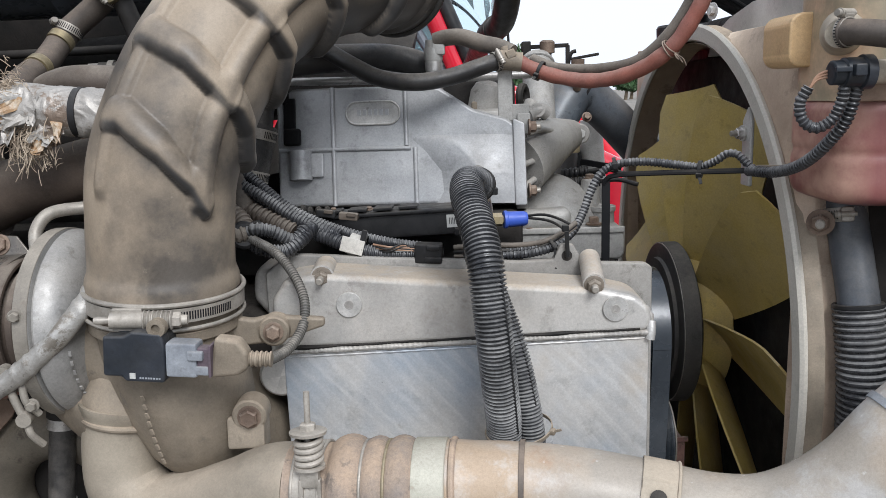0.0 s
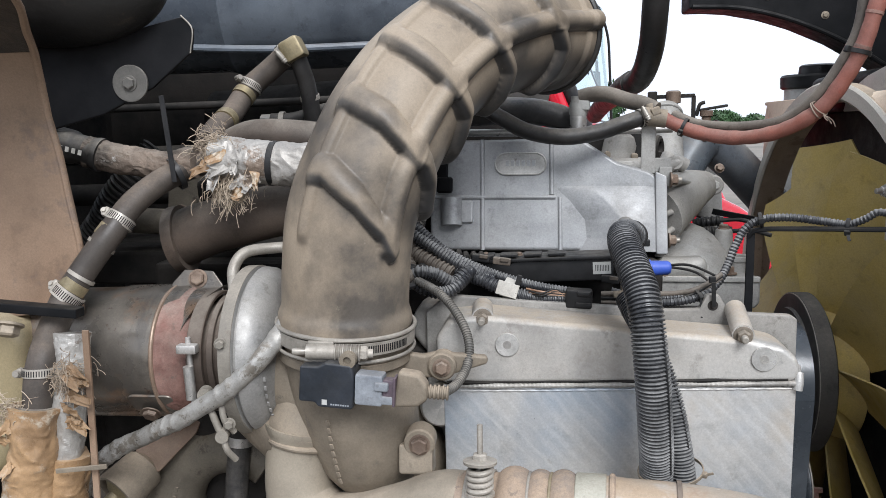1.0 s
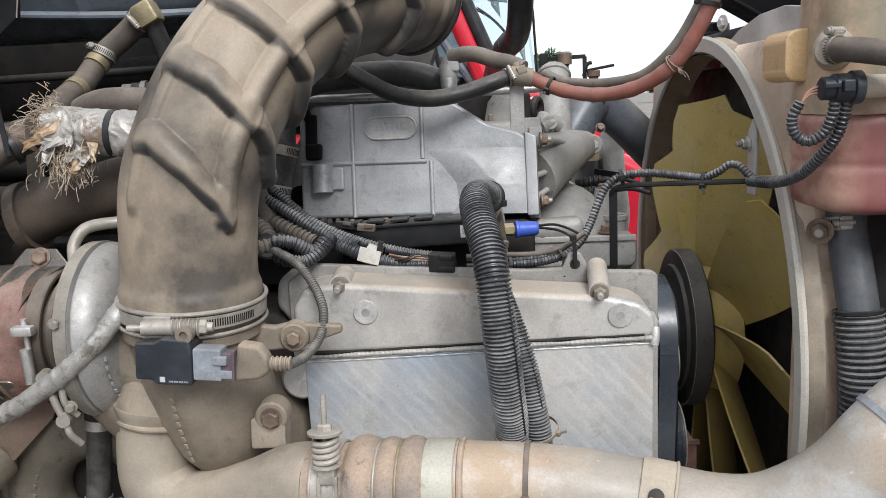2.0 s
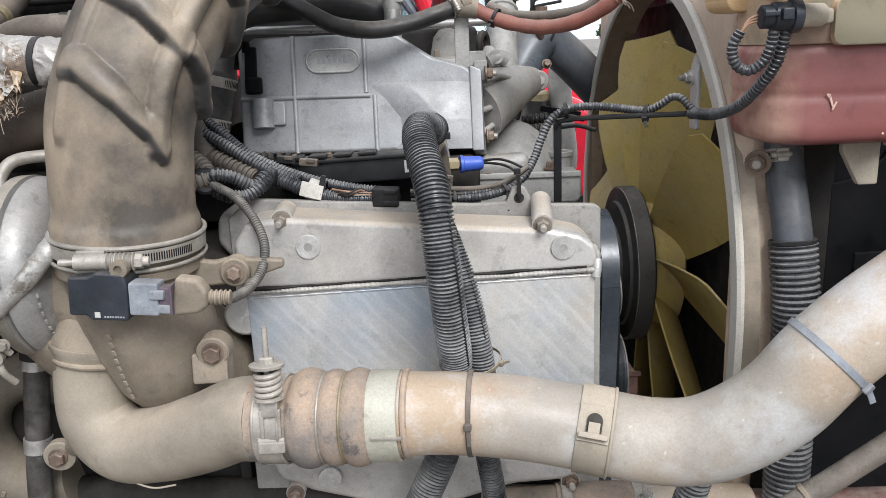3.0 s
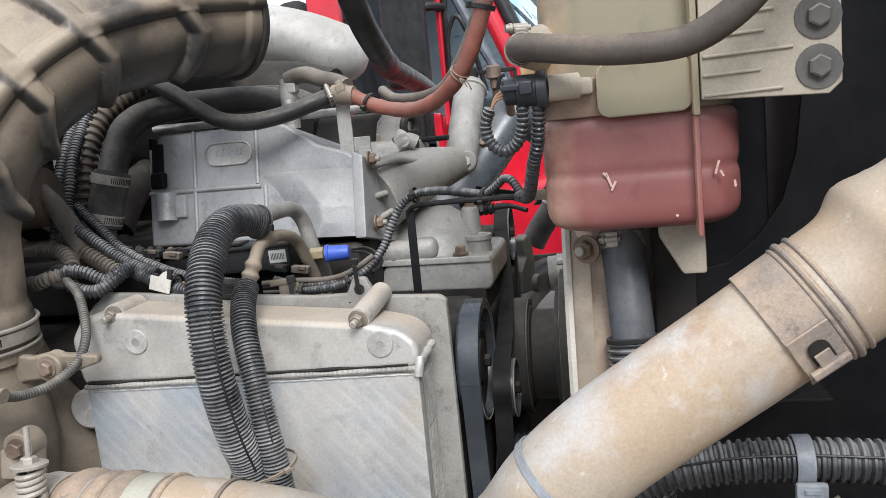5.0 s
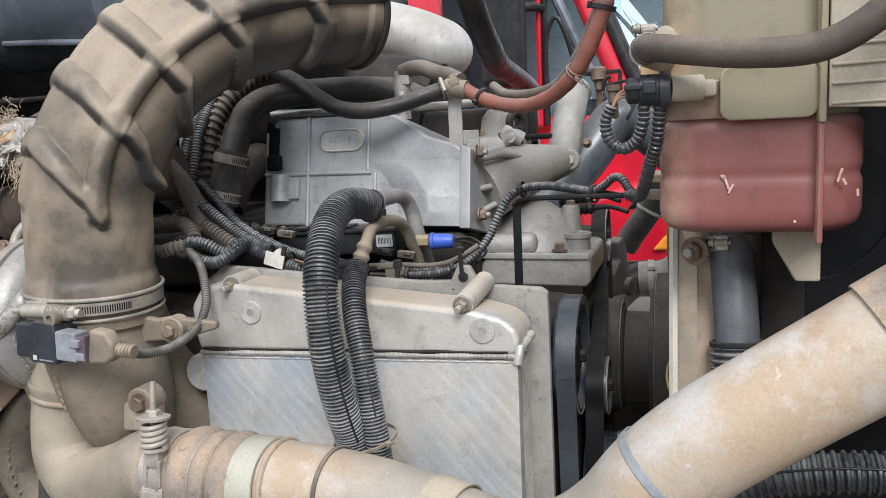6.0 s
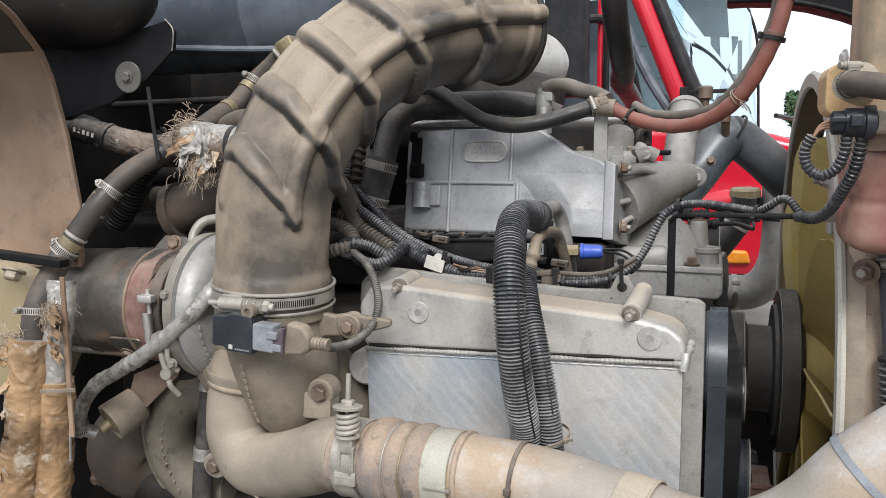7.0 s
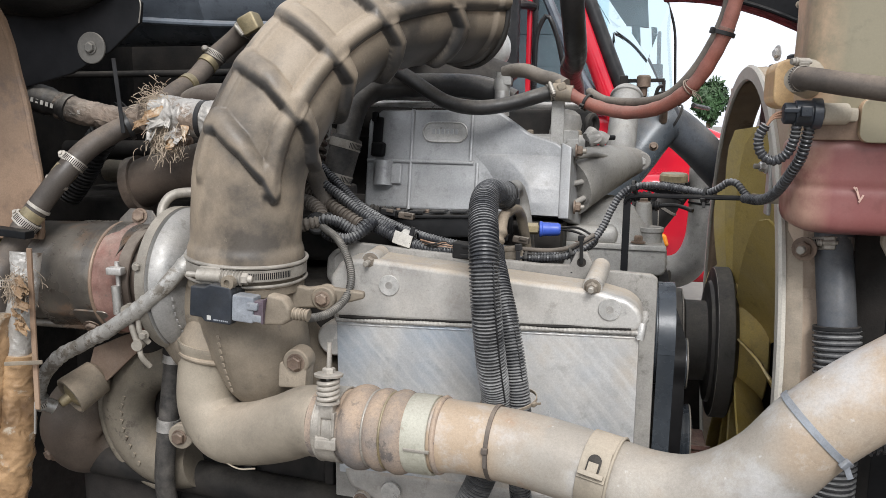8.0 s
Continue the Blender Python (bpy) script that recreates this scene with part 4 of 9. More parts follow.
# ---- belt drive ----
def pulley(x0, x1, y, z, r, label, grooves=6, hub=0.03, mat="belt"):
    th = thing("belt_pulley", label, "pulley", (x0, y, z), "belt pulleys")
    prof = [(0, r * 0.5), (0.001, r * 0.97), (0.004, r)]
    w = x1 - x0
    for k in range(grooves):
        s = 0.006 + (w - 0.012) * k / grooves
        d = (w - 0.012) / grooves
        prof += [(s, r * 0.995), (s + d * 0.5, r * 0.965), (s + d * 0.98, r * 0.995)]
    prof += [(w - 0.004, r), (w - 0.001, r * 0.97), (w, r * 0.9), (w - 0.012, r * 0.86), (w - 0.014, hub * 1.2)]
    part("rim", lathe((x0, y, z), (1, 0, 0), prof, 48), mat, th)
    part("hub", lathe((x0 + w - 0.014, y, z), (1, 0, 0), [(0, hub), (0.008, hub), (0.01, hub * 0.8)], 24), "iron", th)
    part("worn_edge", torus((x1 - 0.0015, y, z), (1, 0, 0), r * 0.985, 0.0013, 64, 8), "clamp", th, "pale worn edge of the rim")
    bolt(th, (x0 + w - 0.006, y, z), (1, 0, 0), 0.009, 0.008, "iron")
    return th


pulley(0.270, 0.301, 1.10, 1.2125, 0.0805, "black belt pulley beside the cooler", 0)
pulley(0.283, 0.336, 1.38, 1.135, 0.098, "wide smooth black drum pulley driving the fan", 0, mat="dustblack")
pulley(0.262, 0.292, 1.60, 1.318, 0.054, "small black idler pulley beside the thermostat", 0, 0.018)
pulley(0.310, 0.332, 1.16, 1.152, 0.042, "small tan dusty tensioner pulley", 0, 0.017)
pulley(0.295, 0.343, 1.17, 1.015, 0.060, "ribbed black compressor pulley low in the belt drive", 5, 0.02)
arm = thing("tensioner_arm", "dark grey cast tensioner arm beside the idler pulley", "tensioner", (0.306, 1.75, 1.16))
part("casting", prism([(-0.034, -0.065), (0.014, -0.066), (0.030, -0.02), (0.024, 0.034), (0.006, 0.062), (-0.016, 0.052), (-0.008, 0.012), (-0.032, -0.014)], (0.306, 1.75, 1.23), (0.45, 1, 0), UZ, -0.026, 0.006, 3), "duststeel", arm)
part("pivot", lathe((0.318, 1.74, 1.185), (1, -0.45, 0), [(0, 0.020), (0.012, 0.019), (0.013, 0.008)], 24), "duststeel", arm)
def belt_of(pts, label, at, mat="beltrubber"):
    """A flat ribbed belt along a closed line."""
    ln = spline(pts + pts[:1], 0.010)
    t_, u_, w_ = frames(ln, (1, 0, 0))
    th = thing("drive_belt", label, "drive belt", at, "drive belts")
    bv = np.concatenate([np.stack([p + u * 0.0125 + w * 0.0025, p + u * 0.0125 - w * 0.0025, p - u * 0.0125 - w * 0.0025, p - u * 0.0125 + w * 0.0025]) for p, u, w in zip(ln, u_, w_)])
    bf = [(4 * i + j, 4 * i + (j + 1) % 4, 4 * i + 4 + (j + 1) % 4, 4 * i + 4 + j) for i in range(len(ln) - 1) for j in range(4)]
    part("band", (bv, bf), mat, th)
    for off in (-0.009, -0.003, 0.003, 0.009):
        part("rib", sweep([p + u * off + w * 0.0025 for p, u, w in zip(ln[::2], u_[::2], w_[::2])], 0.0015, 6, 0.012), mat, th)


def arc(x, y, z, r, a0, a1, n=9):
    return [(x, y + r * math.sin(radians(a)), z + r * math.cos(radians(a))) for a in np.linspace(a0, a1, n)]


belt_of(arc(0.289, 1.10, 1.2125, 0.0835, -95, 95) + arc(0.289, 1.12, 0.83, 0.066, 85, 275), "black drive belt running down from the cooler's pulley", (0.289, 1.12, 0.764), "belt")
belt_of(arc(0.277, 1.60, 1.318, 0.0565, -80, 80) + [(0.283, 1.63, 1.22), (0.30, 1.46, 1.08)] + arc(0.312, 1.17, 1.015, 0.0625, 100, 260) + [(0.314, 1.112, 1.10)] + arc(0.314, 1.16, 1.152, 0.0445, -110, -20, 5) + [(0.300, 1.36, 1.235)], "black drive belt over the idler and tensioner pulleys", (0.30, 1.17, 0.95))
front = thing("timing_cover", "black timing cover and crank damper below the pulleys", "engine cover", (0.3, 1.36, 0.8))
part("cover_plate", box((0.27, 1.38, 0.95), (0.04, 0.6, 0.62), (1, 0, 0), UZ, 0.015, 3), "iron", front)
part("damper", lathe((0.29, 1.36, 0.86), (1, 0, 0), [(0, 0.05), (0.002, 0.125), (0.03, 0.128), (0.034, 0.11), (0.05, 0.11), (0.054, 0.125), (0.075, 0.122), (0.078, 0.05)], 48), "belt", front)
part("bracket", joined(box((0.345, 1.23, 0.945), (0.065, 0.10, 0.10), (1, 0, 0), UZ, 0.004), box((0.345, 1.178, 1.0), (0.07, 0.008, 0.005), (1, 0, 0), UZ, 0.001)), "rust", front, "rust-brown bracket with a pale edge")
# Dark box added to close the bright gap between belt and fan.
part("gap_filler", box((0.1, 1.95, 0.85), (1.4, 0.42, 0.06), (1, 0, 0), UZ, 0.01), "iron", front)

# ---- fan, at rest ----
FC = V(0.410, 1.38, 1.135)
fan = thing("cooling_fan", "dusty yellow plastic cooling fan on a black clutch hub", "fan", FC)
part("clutch_disc", lathe(FC - V(0.03, 0, 0), (1, 0, 0), [(0, 0.09), (0.002, 0.114), (0.008, 0.116), (0.009, 0.138), (0.012, 0.143), (0.038, 0.143), (0.041, 0.139), (0.046, 0.125), (0.055, 0.10), (0.06, 0.05)], 64), "dustblack", fan, "black viscous clutch disc")
part("worn_edge", torus(FC - V(0.0185, 0, 0), (1, 0, 0), 0.1405, 0.0014, 72, 8), "clamp", fan, "pale worn edge of the disc")
part("drum", lathe(FC - V(0.078, 0, 0), (1, 0, 0), [(0, 0.074), (0.001, 0.083), (0.006, 0.085), (0.009, 0.077), (0.048, 0.076), (0.052, 0.070)], 56), "dustblack", fan)
part("hub", lathe(FC + V(0.012, 0, 0), (1, 0, 0), [(0, 0.12), (0.055, 0.12), (0.06, 0.11)], 40), "fan", fan)


def blade(angle):
    c, s = math.cos(angle), math.sin(angle)
    rad, tan = V(0, s, c), V(0, c, -s)
    vs, m, k = [], 10, 7
    for side in (1, -1):
        for i in range(m + 1):
            f = i / m
            r = 0.115 + 0.298 * f
            half = 0.050 + 0.034 * math.sin(min(f * 1.15, 1) * math.pi * 0.5) - 0.02 * max(0, f - 0.88) / 0.12
            tw = radians(-38 + 12 * f)
            for j in range(k + 1):
                q = -1 + 2 * j / k
                camber = 0.010 * (1 - q * q)
                p = FC + V(0.042, 0, 0) + rad * r + (tan * math.cos(tw) + V(1, 0, 0) * math.sin(tw)) * q * half * 0.92 + V(1, 0, 0) * camber
                n = np.cross(rad, tan * math.cos(tw) + V(1, 0, 0) * math.sin(tw))
                vs.append(p + n * 0.0016 * side)
    q = k + 1
    top = (m + 1) * q
    fs = []
    for i in range(m):
        for j in range(k):
            a = i * q + j
            fs.append((a, a + 1, a + 1 + q, a + q))
            fs.append((top + a, top + a + q, top + a + 1 + q, top + a + 1))
    rim = [i * q for i in range(m + 1)] + [m * q + j for j in range(1, q)] + [i * q + k for i in range(m - 1, -1, -1)] + [j for j in range(k - 1, 0, -1)]
    for i in range(len(rim)):
        a, b = rim[i], rim[(i + 1) % len(rim)]
        fs.append((a, b, top + b, top + a))
    return np.array(vs), fs


for k in range(11):
    part("blade", blade(radians(-89 + 360 / 11 * k)), "fan", fan, sharp=50)

# ---- fan shroud and radiator ----
shroud = thing("fan_shroud", "tan dust-covered plastic fan shroud with a pale rim", "fan shroud", (0.46, 1.38, 0.6))
SC = V(0.425, 1.38, 1.165)
part("rim", lathe(SC, (1, 0, 0), [(0.0, 0.458), (-0.004, 0.461), (-0.004, 0.482), (0.0, 0.486), (0.005, 0.484), (0.006, 0.462), (0.0, 0.458)], 96, cap=False), "palerim", shroud, "pale grey rim ring")
part("funnel", lathe(SC + V(0.002, 0, 0), (1, 0, 0), [(0.0, 0.459), (0.012, 0.463), (0.05, 0.463), (0.052, 0.459), (0.012, 0.457), (0.0, 0.455)], 96, cap=False), "shroud", shroud)
hv, hf_, hn = [], [], 120
for i in range(hn):
    a = 2 * math.pi * i / hn
    cy, cz = math.cos(a), math.sin(a)
    edge = min((0.43 if cy > 0 else 0.435) / max(abs(cy), 1e-6), (0.462 if cz > 0 else 0.52) / max(abs(cz), 1e-6))
    inner = min(0.474, edge * 0.985)
    hv += [SC + V(0.004, inner * cy, inner * cz), SC + V(0.024, edge * cy, edge * cz), SC + V(0.030, edge * cy, edge * cz), SC + V(0.011, inner * cy, inner * cz)]
for i in range(hn):
    for j in range(4):
        hf_.append((4 * i + j, 4 * ((i + 1) % hn) + j, 4 * ((i + 1) % hn) + (j + 1) % 4, 4 * i + (j + 1) % 4))
part("outer_wall", lathe(SC, (1, 0, 0), [(0.004, 0.4775), (0.004, 0.481), (0.026, 0.483), (0.026, 0.479)], 96, cap=False), "castdust", shroud, "darker brown outer wall of the ring")
part("side_flange", box((0.464, 0.951, 1.13), (0.022, 1.02, 0.006), (1, 0, 0), UZ, 0.002), "shroud", shroud)
part("back_panel", (np.array(hv), hf_), "shroud", shroud)
part("top_cover", box((0.51, 1.39, 1.624), (0.12, 0.008, 0.86), (1, 0, 0), UZ, 0.003), "shroud", shroud)
part("lug", prism([(0, 0), (0.03, 0), (0.03, 0.09), (0.012, 0.11), (0, 0.09)], (0.428, 1.10, 1.41), (0, 1, 0), UZ, 0.006, 0.002), "greymetal", shroud)
bolt(shroud, (0.427, 1.122, 1.483), (-1, -0.2, 0), 0.008, 0.009, "steel", 1.4, 0.01)
bolt(shroud, (0.48, 1.42, 1.675), (-1, -0.3, 0), 0.009, 0.006, "steel", 1.6)

radiator = thing("radiator", "dark radiator core and frame behind the shroud", "radiator", (0.56, 1.38, 0.55))
part("core", box((0.545, 1.4, 1.1), (0.05, 1.0, 0.86), (1, 0, 0), UZ, 0.004), "iron", radiator)
part("top_tank", box((0.60, 1.45, 1.60), (0.09, 0.16, 0.80), (1, 0, 0), UZ, 0.02, 3), "blackpaint", radiator)
part("filler_neck", lathe((0.667, 2.12, 1.25), (0, 0, 1), [(0, 0.12), (0.25, 0.118), (0.33, 0.10), (0.37, 0.080), (0.42, 0.080)], 40), "greymetal", radiator, "pale dusty filler neck")
part("filler_cap", lathe((0.667, 2.12, 1.666), (0, 0, 1), [(0, 0.084), (0.004, 0.090), (0.030, 0.091), (0.036, 0.087), (0.038, 0.048), (0.058, 0.046), (0.062, 0.040), (0.062, 0.0)], 48), "plastic", radiator, "black filler cap")
part("side_shell", box((0.68, 1.08, 1.45), (0.2, 0.75, 0.02), (1, 0, 0), UZ, 0.004), "mauve", radiator, "dark mauve side sheet")
part("guard_plate", prism([(1.02, 1.60), (1.5, 1.60), (1.48, 1.635), (1.4, 1.66), (1.3, 1.677), (1.2, 1.68), (1.1, 1.667), (1.04, 1.64)], (0.50, 0, 0), (0, 1, 0), UZ, 0.012, 0.002), "greymetal", radiator, "blue-grey rounded guard plate")
part("side_channel", box((0.60, 1.0, 1.1), (0.1, 1.1, 0.04), (1, 0, 0), UZ, 0.01), "blackpaint", radiator)

baffle = thing("air_baffle", "black plastic air baffle with a curved cut edge", "baffle", (0.64, 0.96, 0.95))
part("sheet", prism([(0.565, 0.85), (0.95, 0.85), (0.95, 1.75), (0.684, 1.75), (0.682, 1.53), (0.675, 1.47), (0.660, 1.42), (0.63, 1.378), (0.6, 1.355), (0.566, 1.348)], (0, 0.975, 0), (1, 0, 0), UZ, 0.006, 0.002), "blackpaint", baffle)
part("foot", joined(box((0.62, 0.87, 1.245), (0.1, 0.006, 0.09), (1, 0, 0), UZ, 0.002), box((0.62, 0.91, 1.256), (0.1, 0.03, 0.006), (1, 0, 0), UZ, 0.002)), "blackpaint", baffle)
bolt(baffle, (0.555, 0.86, 1.249), (0, 0, 1), 0.009, 0.007, "steel", 1.4)

# ---- coolant tank ----
tank = thing("expansion_tank", "translucent coolant tank, pale yellow above and faded red below", "coolant tank", (0.5, 0.89, 1.43))


def tank_body(z0, z1, grow, mat, name, bulges, label):
    """A rounded box with bulging sides, stacked from rounded outlines."""
    vs, fs, rows = [], [], 30
    base = rounded(0.182, 0.155, 0.045, 6)
    n = len(base)
    for i in range(rows + 1):
        f = i / rows
        z = z0 + (z1 - z0) * f
        g = 1.0 + 0.02 * bulges(f) - grow * 0.16 * (1 - math.sqrt(max(0.0, 1 - max(0.0, 1 - f / 0.22) ** 2))) - 0.05 * max(0, (f - 0.9) / 0.1) ** 2
        vs += [(0.507 + a * g, 0.897 + b * g, z) for a, b in base]
    for i in range(rows):
        for j in range(n):
            fs.append((i * n + j, i * n + (j + 1) % n, (i + 1) * n + (j + 1) % n, (i + 1) * n + j))
    fs += [tuple(range(n))[::-1], tuple(range(rows * n, rows * n + n))]
    return part(name, (np.array(vs), fs), mat, tank, label)


tank_body(1.42, 1.53, 1.0, "tankred", "lower_shell", lambda f: 1.0 + 1.2 * min(1.0, abs(math.sin(f * 2 * math.pi)) * 2.2) - 1.0, "faded red lower shell with a moulded groove")
tank_body(1.53, 1.80, 0.0, "tanktop", "upper_shell", lambda f: -1.0 + 0.5 * math.sin(f * 9), "yellowed translucent upper shell")
part("seam_rib", prism([(0.062, 1.524), (0.105, 1.522), (0.105, 1.80), (0.075, 1.80)], (0.553, 0.905, 0), (0, -1, 0), UZ, -0.006, 0.002), "tanktop", tank)
part("seam_rib", prism([(0.06, 1.415), (0.100, 1.412), (0.101, 1.5225), (0.062, 1.5235)], (0.5535, 0.905, 0), (0, -1, 0), UZ, -0.005, 0.002), "tankred", tank, "faded red lower seam rib")
part("step_block", prism(rounded(0.085, 0.05, 0.012, 4), (0.512, 0.83, 1.552), (1, 0, 0), UZ, 0.022, 0.004), "tanktop", tank)
part("ledge", box((0.44, 0.820, 1.558), (0.055, 0.016, 0.03), (1, 0, 0), UZ, 0.004), "cream", tank)
part("mount_flange", prism([(0.56, 1.535), (0.665, 1.53), (0.676, 1.54), (0.676, 1.80), (0.56, 1.80)], (0, 0.806, 0), (1, 0, 0), UZ, 0.007, 0.002), "cream", tank, "cream mounting flange with two bolts")
for z, l in ((1.539, 0.066), (1.556, 0.048), (1.5725, 0.075), (1.589, 0.052), (1.606, 0.060)):
    part("gusset", box((0.562 + l / 2, 0.7985, z), (l, 0.0028, 0.004), (1, 0, 0.02), UZ, 0.001), "cream", tank)
for z in (1.554, 1.596):
    bolt(tank, (0.657, 0.799, z), (0, -1, 0), 0.010, 0.006, "dustblack", 1.9)
part("nozzle_block", prism(rounded(0.05, 0.06, 0.015, 4), (0.418, 0.985, 1.597), (1, 0, 0), UZ, 0.075, 0.012, 3), "orangetan", tank, "orange-tan moulded block behind the nozzle")
part("nozzle", sweep([(0.43, 0.86, 1.60), (0.41, 0.83, 1.598), (0.40, 0.812, 1.597)], lambda s, f, a: 0.026 - 0.012 * f, 20, 0.004), "cream", tank, "cream outlet nozzle")
part("foot", prism([(0, 0), (0.045, -0.005), (0.045, -0.06), (0.022, -0.06), (0.0, -0.02)], (0.522, 0.88, 1.425), (1, 0, 0), UZ, 0.012, 0.003), "cream", tank, "pale mounting foot under the tank")
for x, z, l, k in ((0.476, 1.470, 0.018, 0.35), (0.480, 1.464, 0.012, -0.5), (0.473, 1.475, 0.007, 0.9), (0.573, 1.474, 0.016, -0.3), (0.577, 1.468, 0.008, 0.5), (0.588, 1.458, 0.008, 0.1), (0.536, 1.432, 0.003, 2.0)):
    part("scrape", box((x, 0.8155, z), (0.0022, l * 0.8, 0.0007), (1, 0, k), UZ, 0.0003), "scuff", tank)
part("brown_joint", box((0.460, 0.8195, 1.5475), (0.083, 0.036, 0.006), (1, 0, 0), UZ, 0.0015), "tinted", tank, "dark brown joint band")
those = [(0.404, 0.806, 1.598), (0.412, 0.785, 1.596), (0.445, 0.762, 1.589), (0.493, 0.745, 1.582), (0.544, 0.731, 1.583), (0.575, 0.722, 1.598), (0.60, 0.72, 1.62), (0.66, 0.73, 1.68), (0.74, 0.78, 1.76)]
chose = thing("coolant_hose", "dusty black rubber hose from the coolant tank's nozzle", "hose", (0.5, 0.74, 1.58))
part("tube", sweep(those, 0.0125, 22, 0.006), "tanhose", chose)
part("end_lip", torus((0.4045, 0.808, 1.598), (0.4, -1, 0), 0.0125, 0.0022, 28), "tanhose", chose)
hose_clamp((0.405, 0.81, 1.598), (0.4, -1, 0), 0.0135, 0.008, (0, 0, 1))

# ---- radiator hose ----
rhose = thing("radiator_hose", "grey-blue rubber radiator hose running down behind the pipe", "hose", (0.5, 0.9, 1.0))
part("tube", sweep([(0.484, 0.955, 1.46), (0.487, 0.947, 1.40), (0.490, 0.928, 1.34), (0.493, 0.910, 1.28), (0.497, 0.90, 1.20), (0.50, 0.90, 1.0)], 0.0235, 26, 0.01), "bluehose", rhose)
part("end_bead", torus((0.4845, 0.953, 1.446), (0.02, -0.1, -1), 0.0242, 0.0022, 32), "bluehose", rhose)
hose_clamp((0.4865, 0.948, 1.392), (0.02, -0.2, -1), 0.0248, 0.017, (-0.35, -1, 0), "clamp")
hsl = thing("hose_sleeve", "ribbed black sleeve over the radiator hose", "conduit", (0.5, 0.9, 0.85))
part("tube", sweep([(0.4925, 0.912, 1.285), (0.497, 0.90, 1.20), (0.50, 0.90, 1.08), (0.50, 0.895, 0.85)], ribbed(0.0295, 0.0032, 0.0078), 28, 0.0011), "conduit", hsl)
part("top_collar", ring((0.4922, 0.9128, 1.288), (0.05, -0.15, -1), 0.0245, 0.006, 0.0045, 30), "plastic", hsl)
post = thing("hose_bracket", "steel post with a flanged nut beside the radiator hose", "bracket", (0.455, 0.935, 1.385))
part("arm", sweep([(0.470, 0.955, 1.387), (0.449, 0.928, 1.387)], 0.008, 14, 0.01), "steel", post)
bolt(post, (0.449, 0.929, 1.387), (-0.5, -1, 0), 0.0105, 0.009, "rustbolt", 1.5, 0.010)

# ---- rubber intake elbow with chevron ribs ----
ELBOW = [(-0.315, 0.876, 1.352), (-0.311, 0.874, 1.411), (-0.303, 0.874, 1.475), (-0.278, 0.888, 1.546), (-0.241, 0.923, 1.619), (-0.191, 0.984, 1.676), (-0.133, 1.062, 1.707), (-0.097, 1.118, 1.717), (-0.060, 1.190, 1.7245)]


# each rib's way round the hose: angle from the near side, and metres along
RIBS = (((-2.4, 0.10), (-1.2, 0.125), (-0.7, 0.160), (-0.34, 0.165), (0.2, 0.149), (0.65, 0.124), (0.86, 0.098)),
        ((-2.4, 0.15), (-1.2, 0.190), (-0.7, 0.228), (-0.5, 0.238), (0.11, 0.231), (0.53, 0.219), (0.72, 0.213), (0.95, 0.212), (1.22, 0.199), (1.49, 0.173), (2.3, 0.15)),
        ((-2.4, 0.25), (-1.2, 0.275), (-0.6, 0.309), (0.08, 0.305), (0.70, 0.303), (1.22, 0.302), (1.64, 0.270), (2.3, 0.25)),
        ((-2.4, 0.35), (-1.2, 0.365), (-0.6, 0.379), (0.0, 0.382), (0.70, 0.393), (1.20, 0.408), (1.60, 0.401), (2.3, 0.38)),
        ((-2.4, 0.48), (-0.6, 0.50), (0.0, 0.505), (0.70, 0.515), (1.16, 0.536), (1.58, 0.531), (2.3, 0.51)))


def hump(x):
    """A round rib with a clean crease at its foot."""
    return np.clip(1 - x * x, 0, 1) ** 0.62


def elbow_ribs(s, a):
    """How far a place of the elbow is raised, 0 to 1: ribs with a steep lower flank that cross two lengthwise ridges;
    and which flanks the colour darkens, as thin dust and painted shade.
    """
    phi = (a + math.pi) % (2 * math.pi) - math.pi
    low = 1.0 - np.zeros_like(s)
    bare = np.zeros_like(s)
    spine = np.interp(s, (0.09, 0.12, 0.19, 0.30), (0.86, 0.80, 0.70, 0.69))
    for k, rows in enumerate(RIBS):
        at = np.interp(phi, [p for p, q in rows], [q for p, q in rows])
        end = 0.92 if k == 0 else 2.1
        live = 1 / (1 + np.exp((phi - end) * 30)) / (1 + np.exp(-(phi + 0.62) * 26))
        d = s - at
        low = low * (1 - hump(np.where(d < 0, d / 0.0120, d / 0.0180)) * live)
        bare = np.maximum(bare, np.exp(-((d + 0.0075) / 0.0062) ** 2) * live)
    for way, half, h, first in ((spine, 0.175, 1.0, 0.098), (-0.50 - 0.35 * np.clip(s - 0.3, 0, 0.4), 0.12, 0.5, 0.105)):
        low = low * (1 - h * hump((phi - way) / half) / (1 + np.exp(-(s - first) * 330)))
    bare = np.maximum(bare, 0.55 * np.exp(-((phi - spine - 0.03) / 0.07) ** 2) / (1 + np.exp(-(s - 0.105) * 330)))
    return 1 - low, phi - spine, bare


def elbow_radius(s, f, a):
    """Plain cuff, ribs, a thin moulding seam beside the ridge, and a flared end."""
    up, off, bare = elbow_ribs(s, a)
    r = 0.0785 + 0.0015 * f + 0.0145 * up
    r = r + 0.0013 * np.exp(-((off - 0.135 - 0.006 * np.sin(s * 140)) / 0.012) ** 2) / (1 + np.exp(-(s - 0.2) * 120))
    r = r + 0.0005 * np.sin(s * 47 + 2 * a) * np.sin(3 * a + s * 20)
    r = r + 0.0045 * np.exp(-(s / 0.017) ** 4) + 0.006 * np.clip((f - 0.955) / 0.012, 0, 1)
    return r


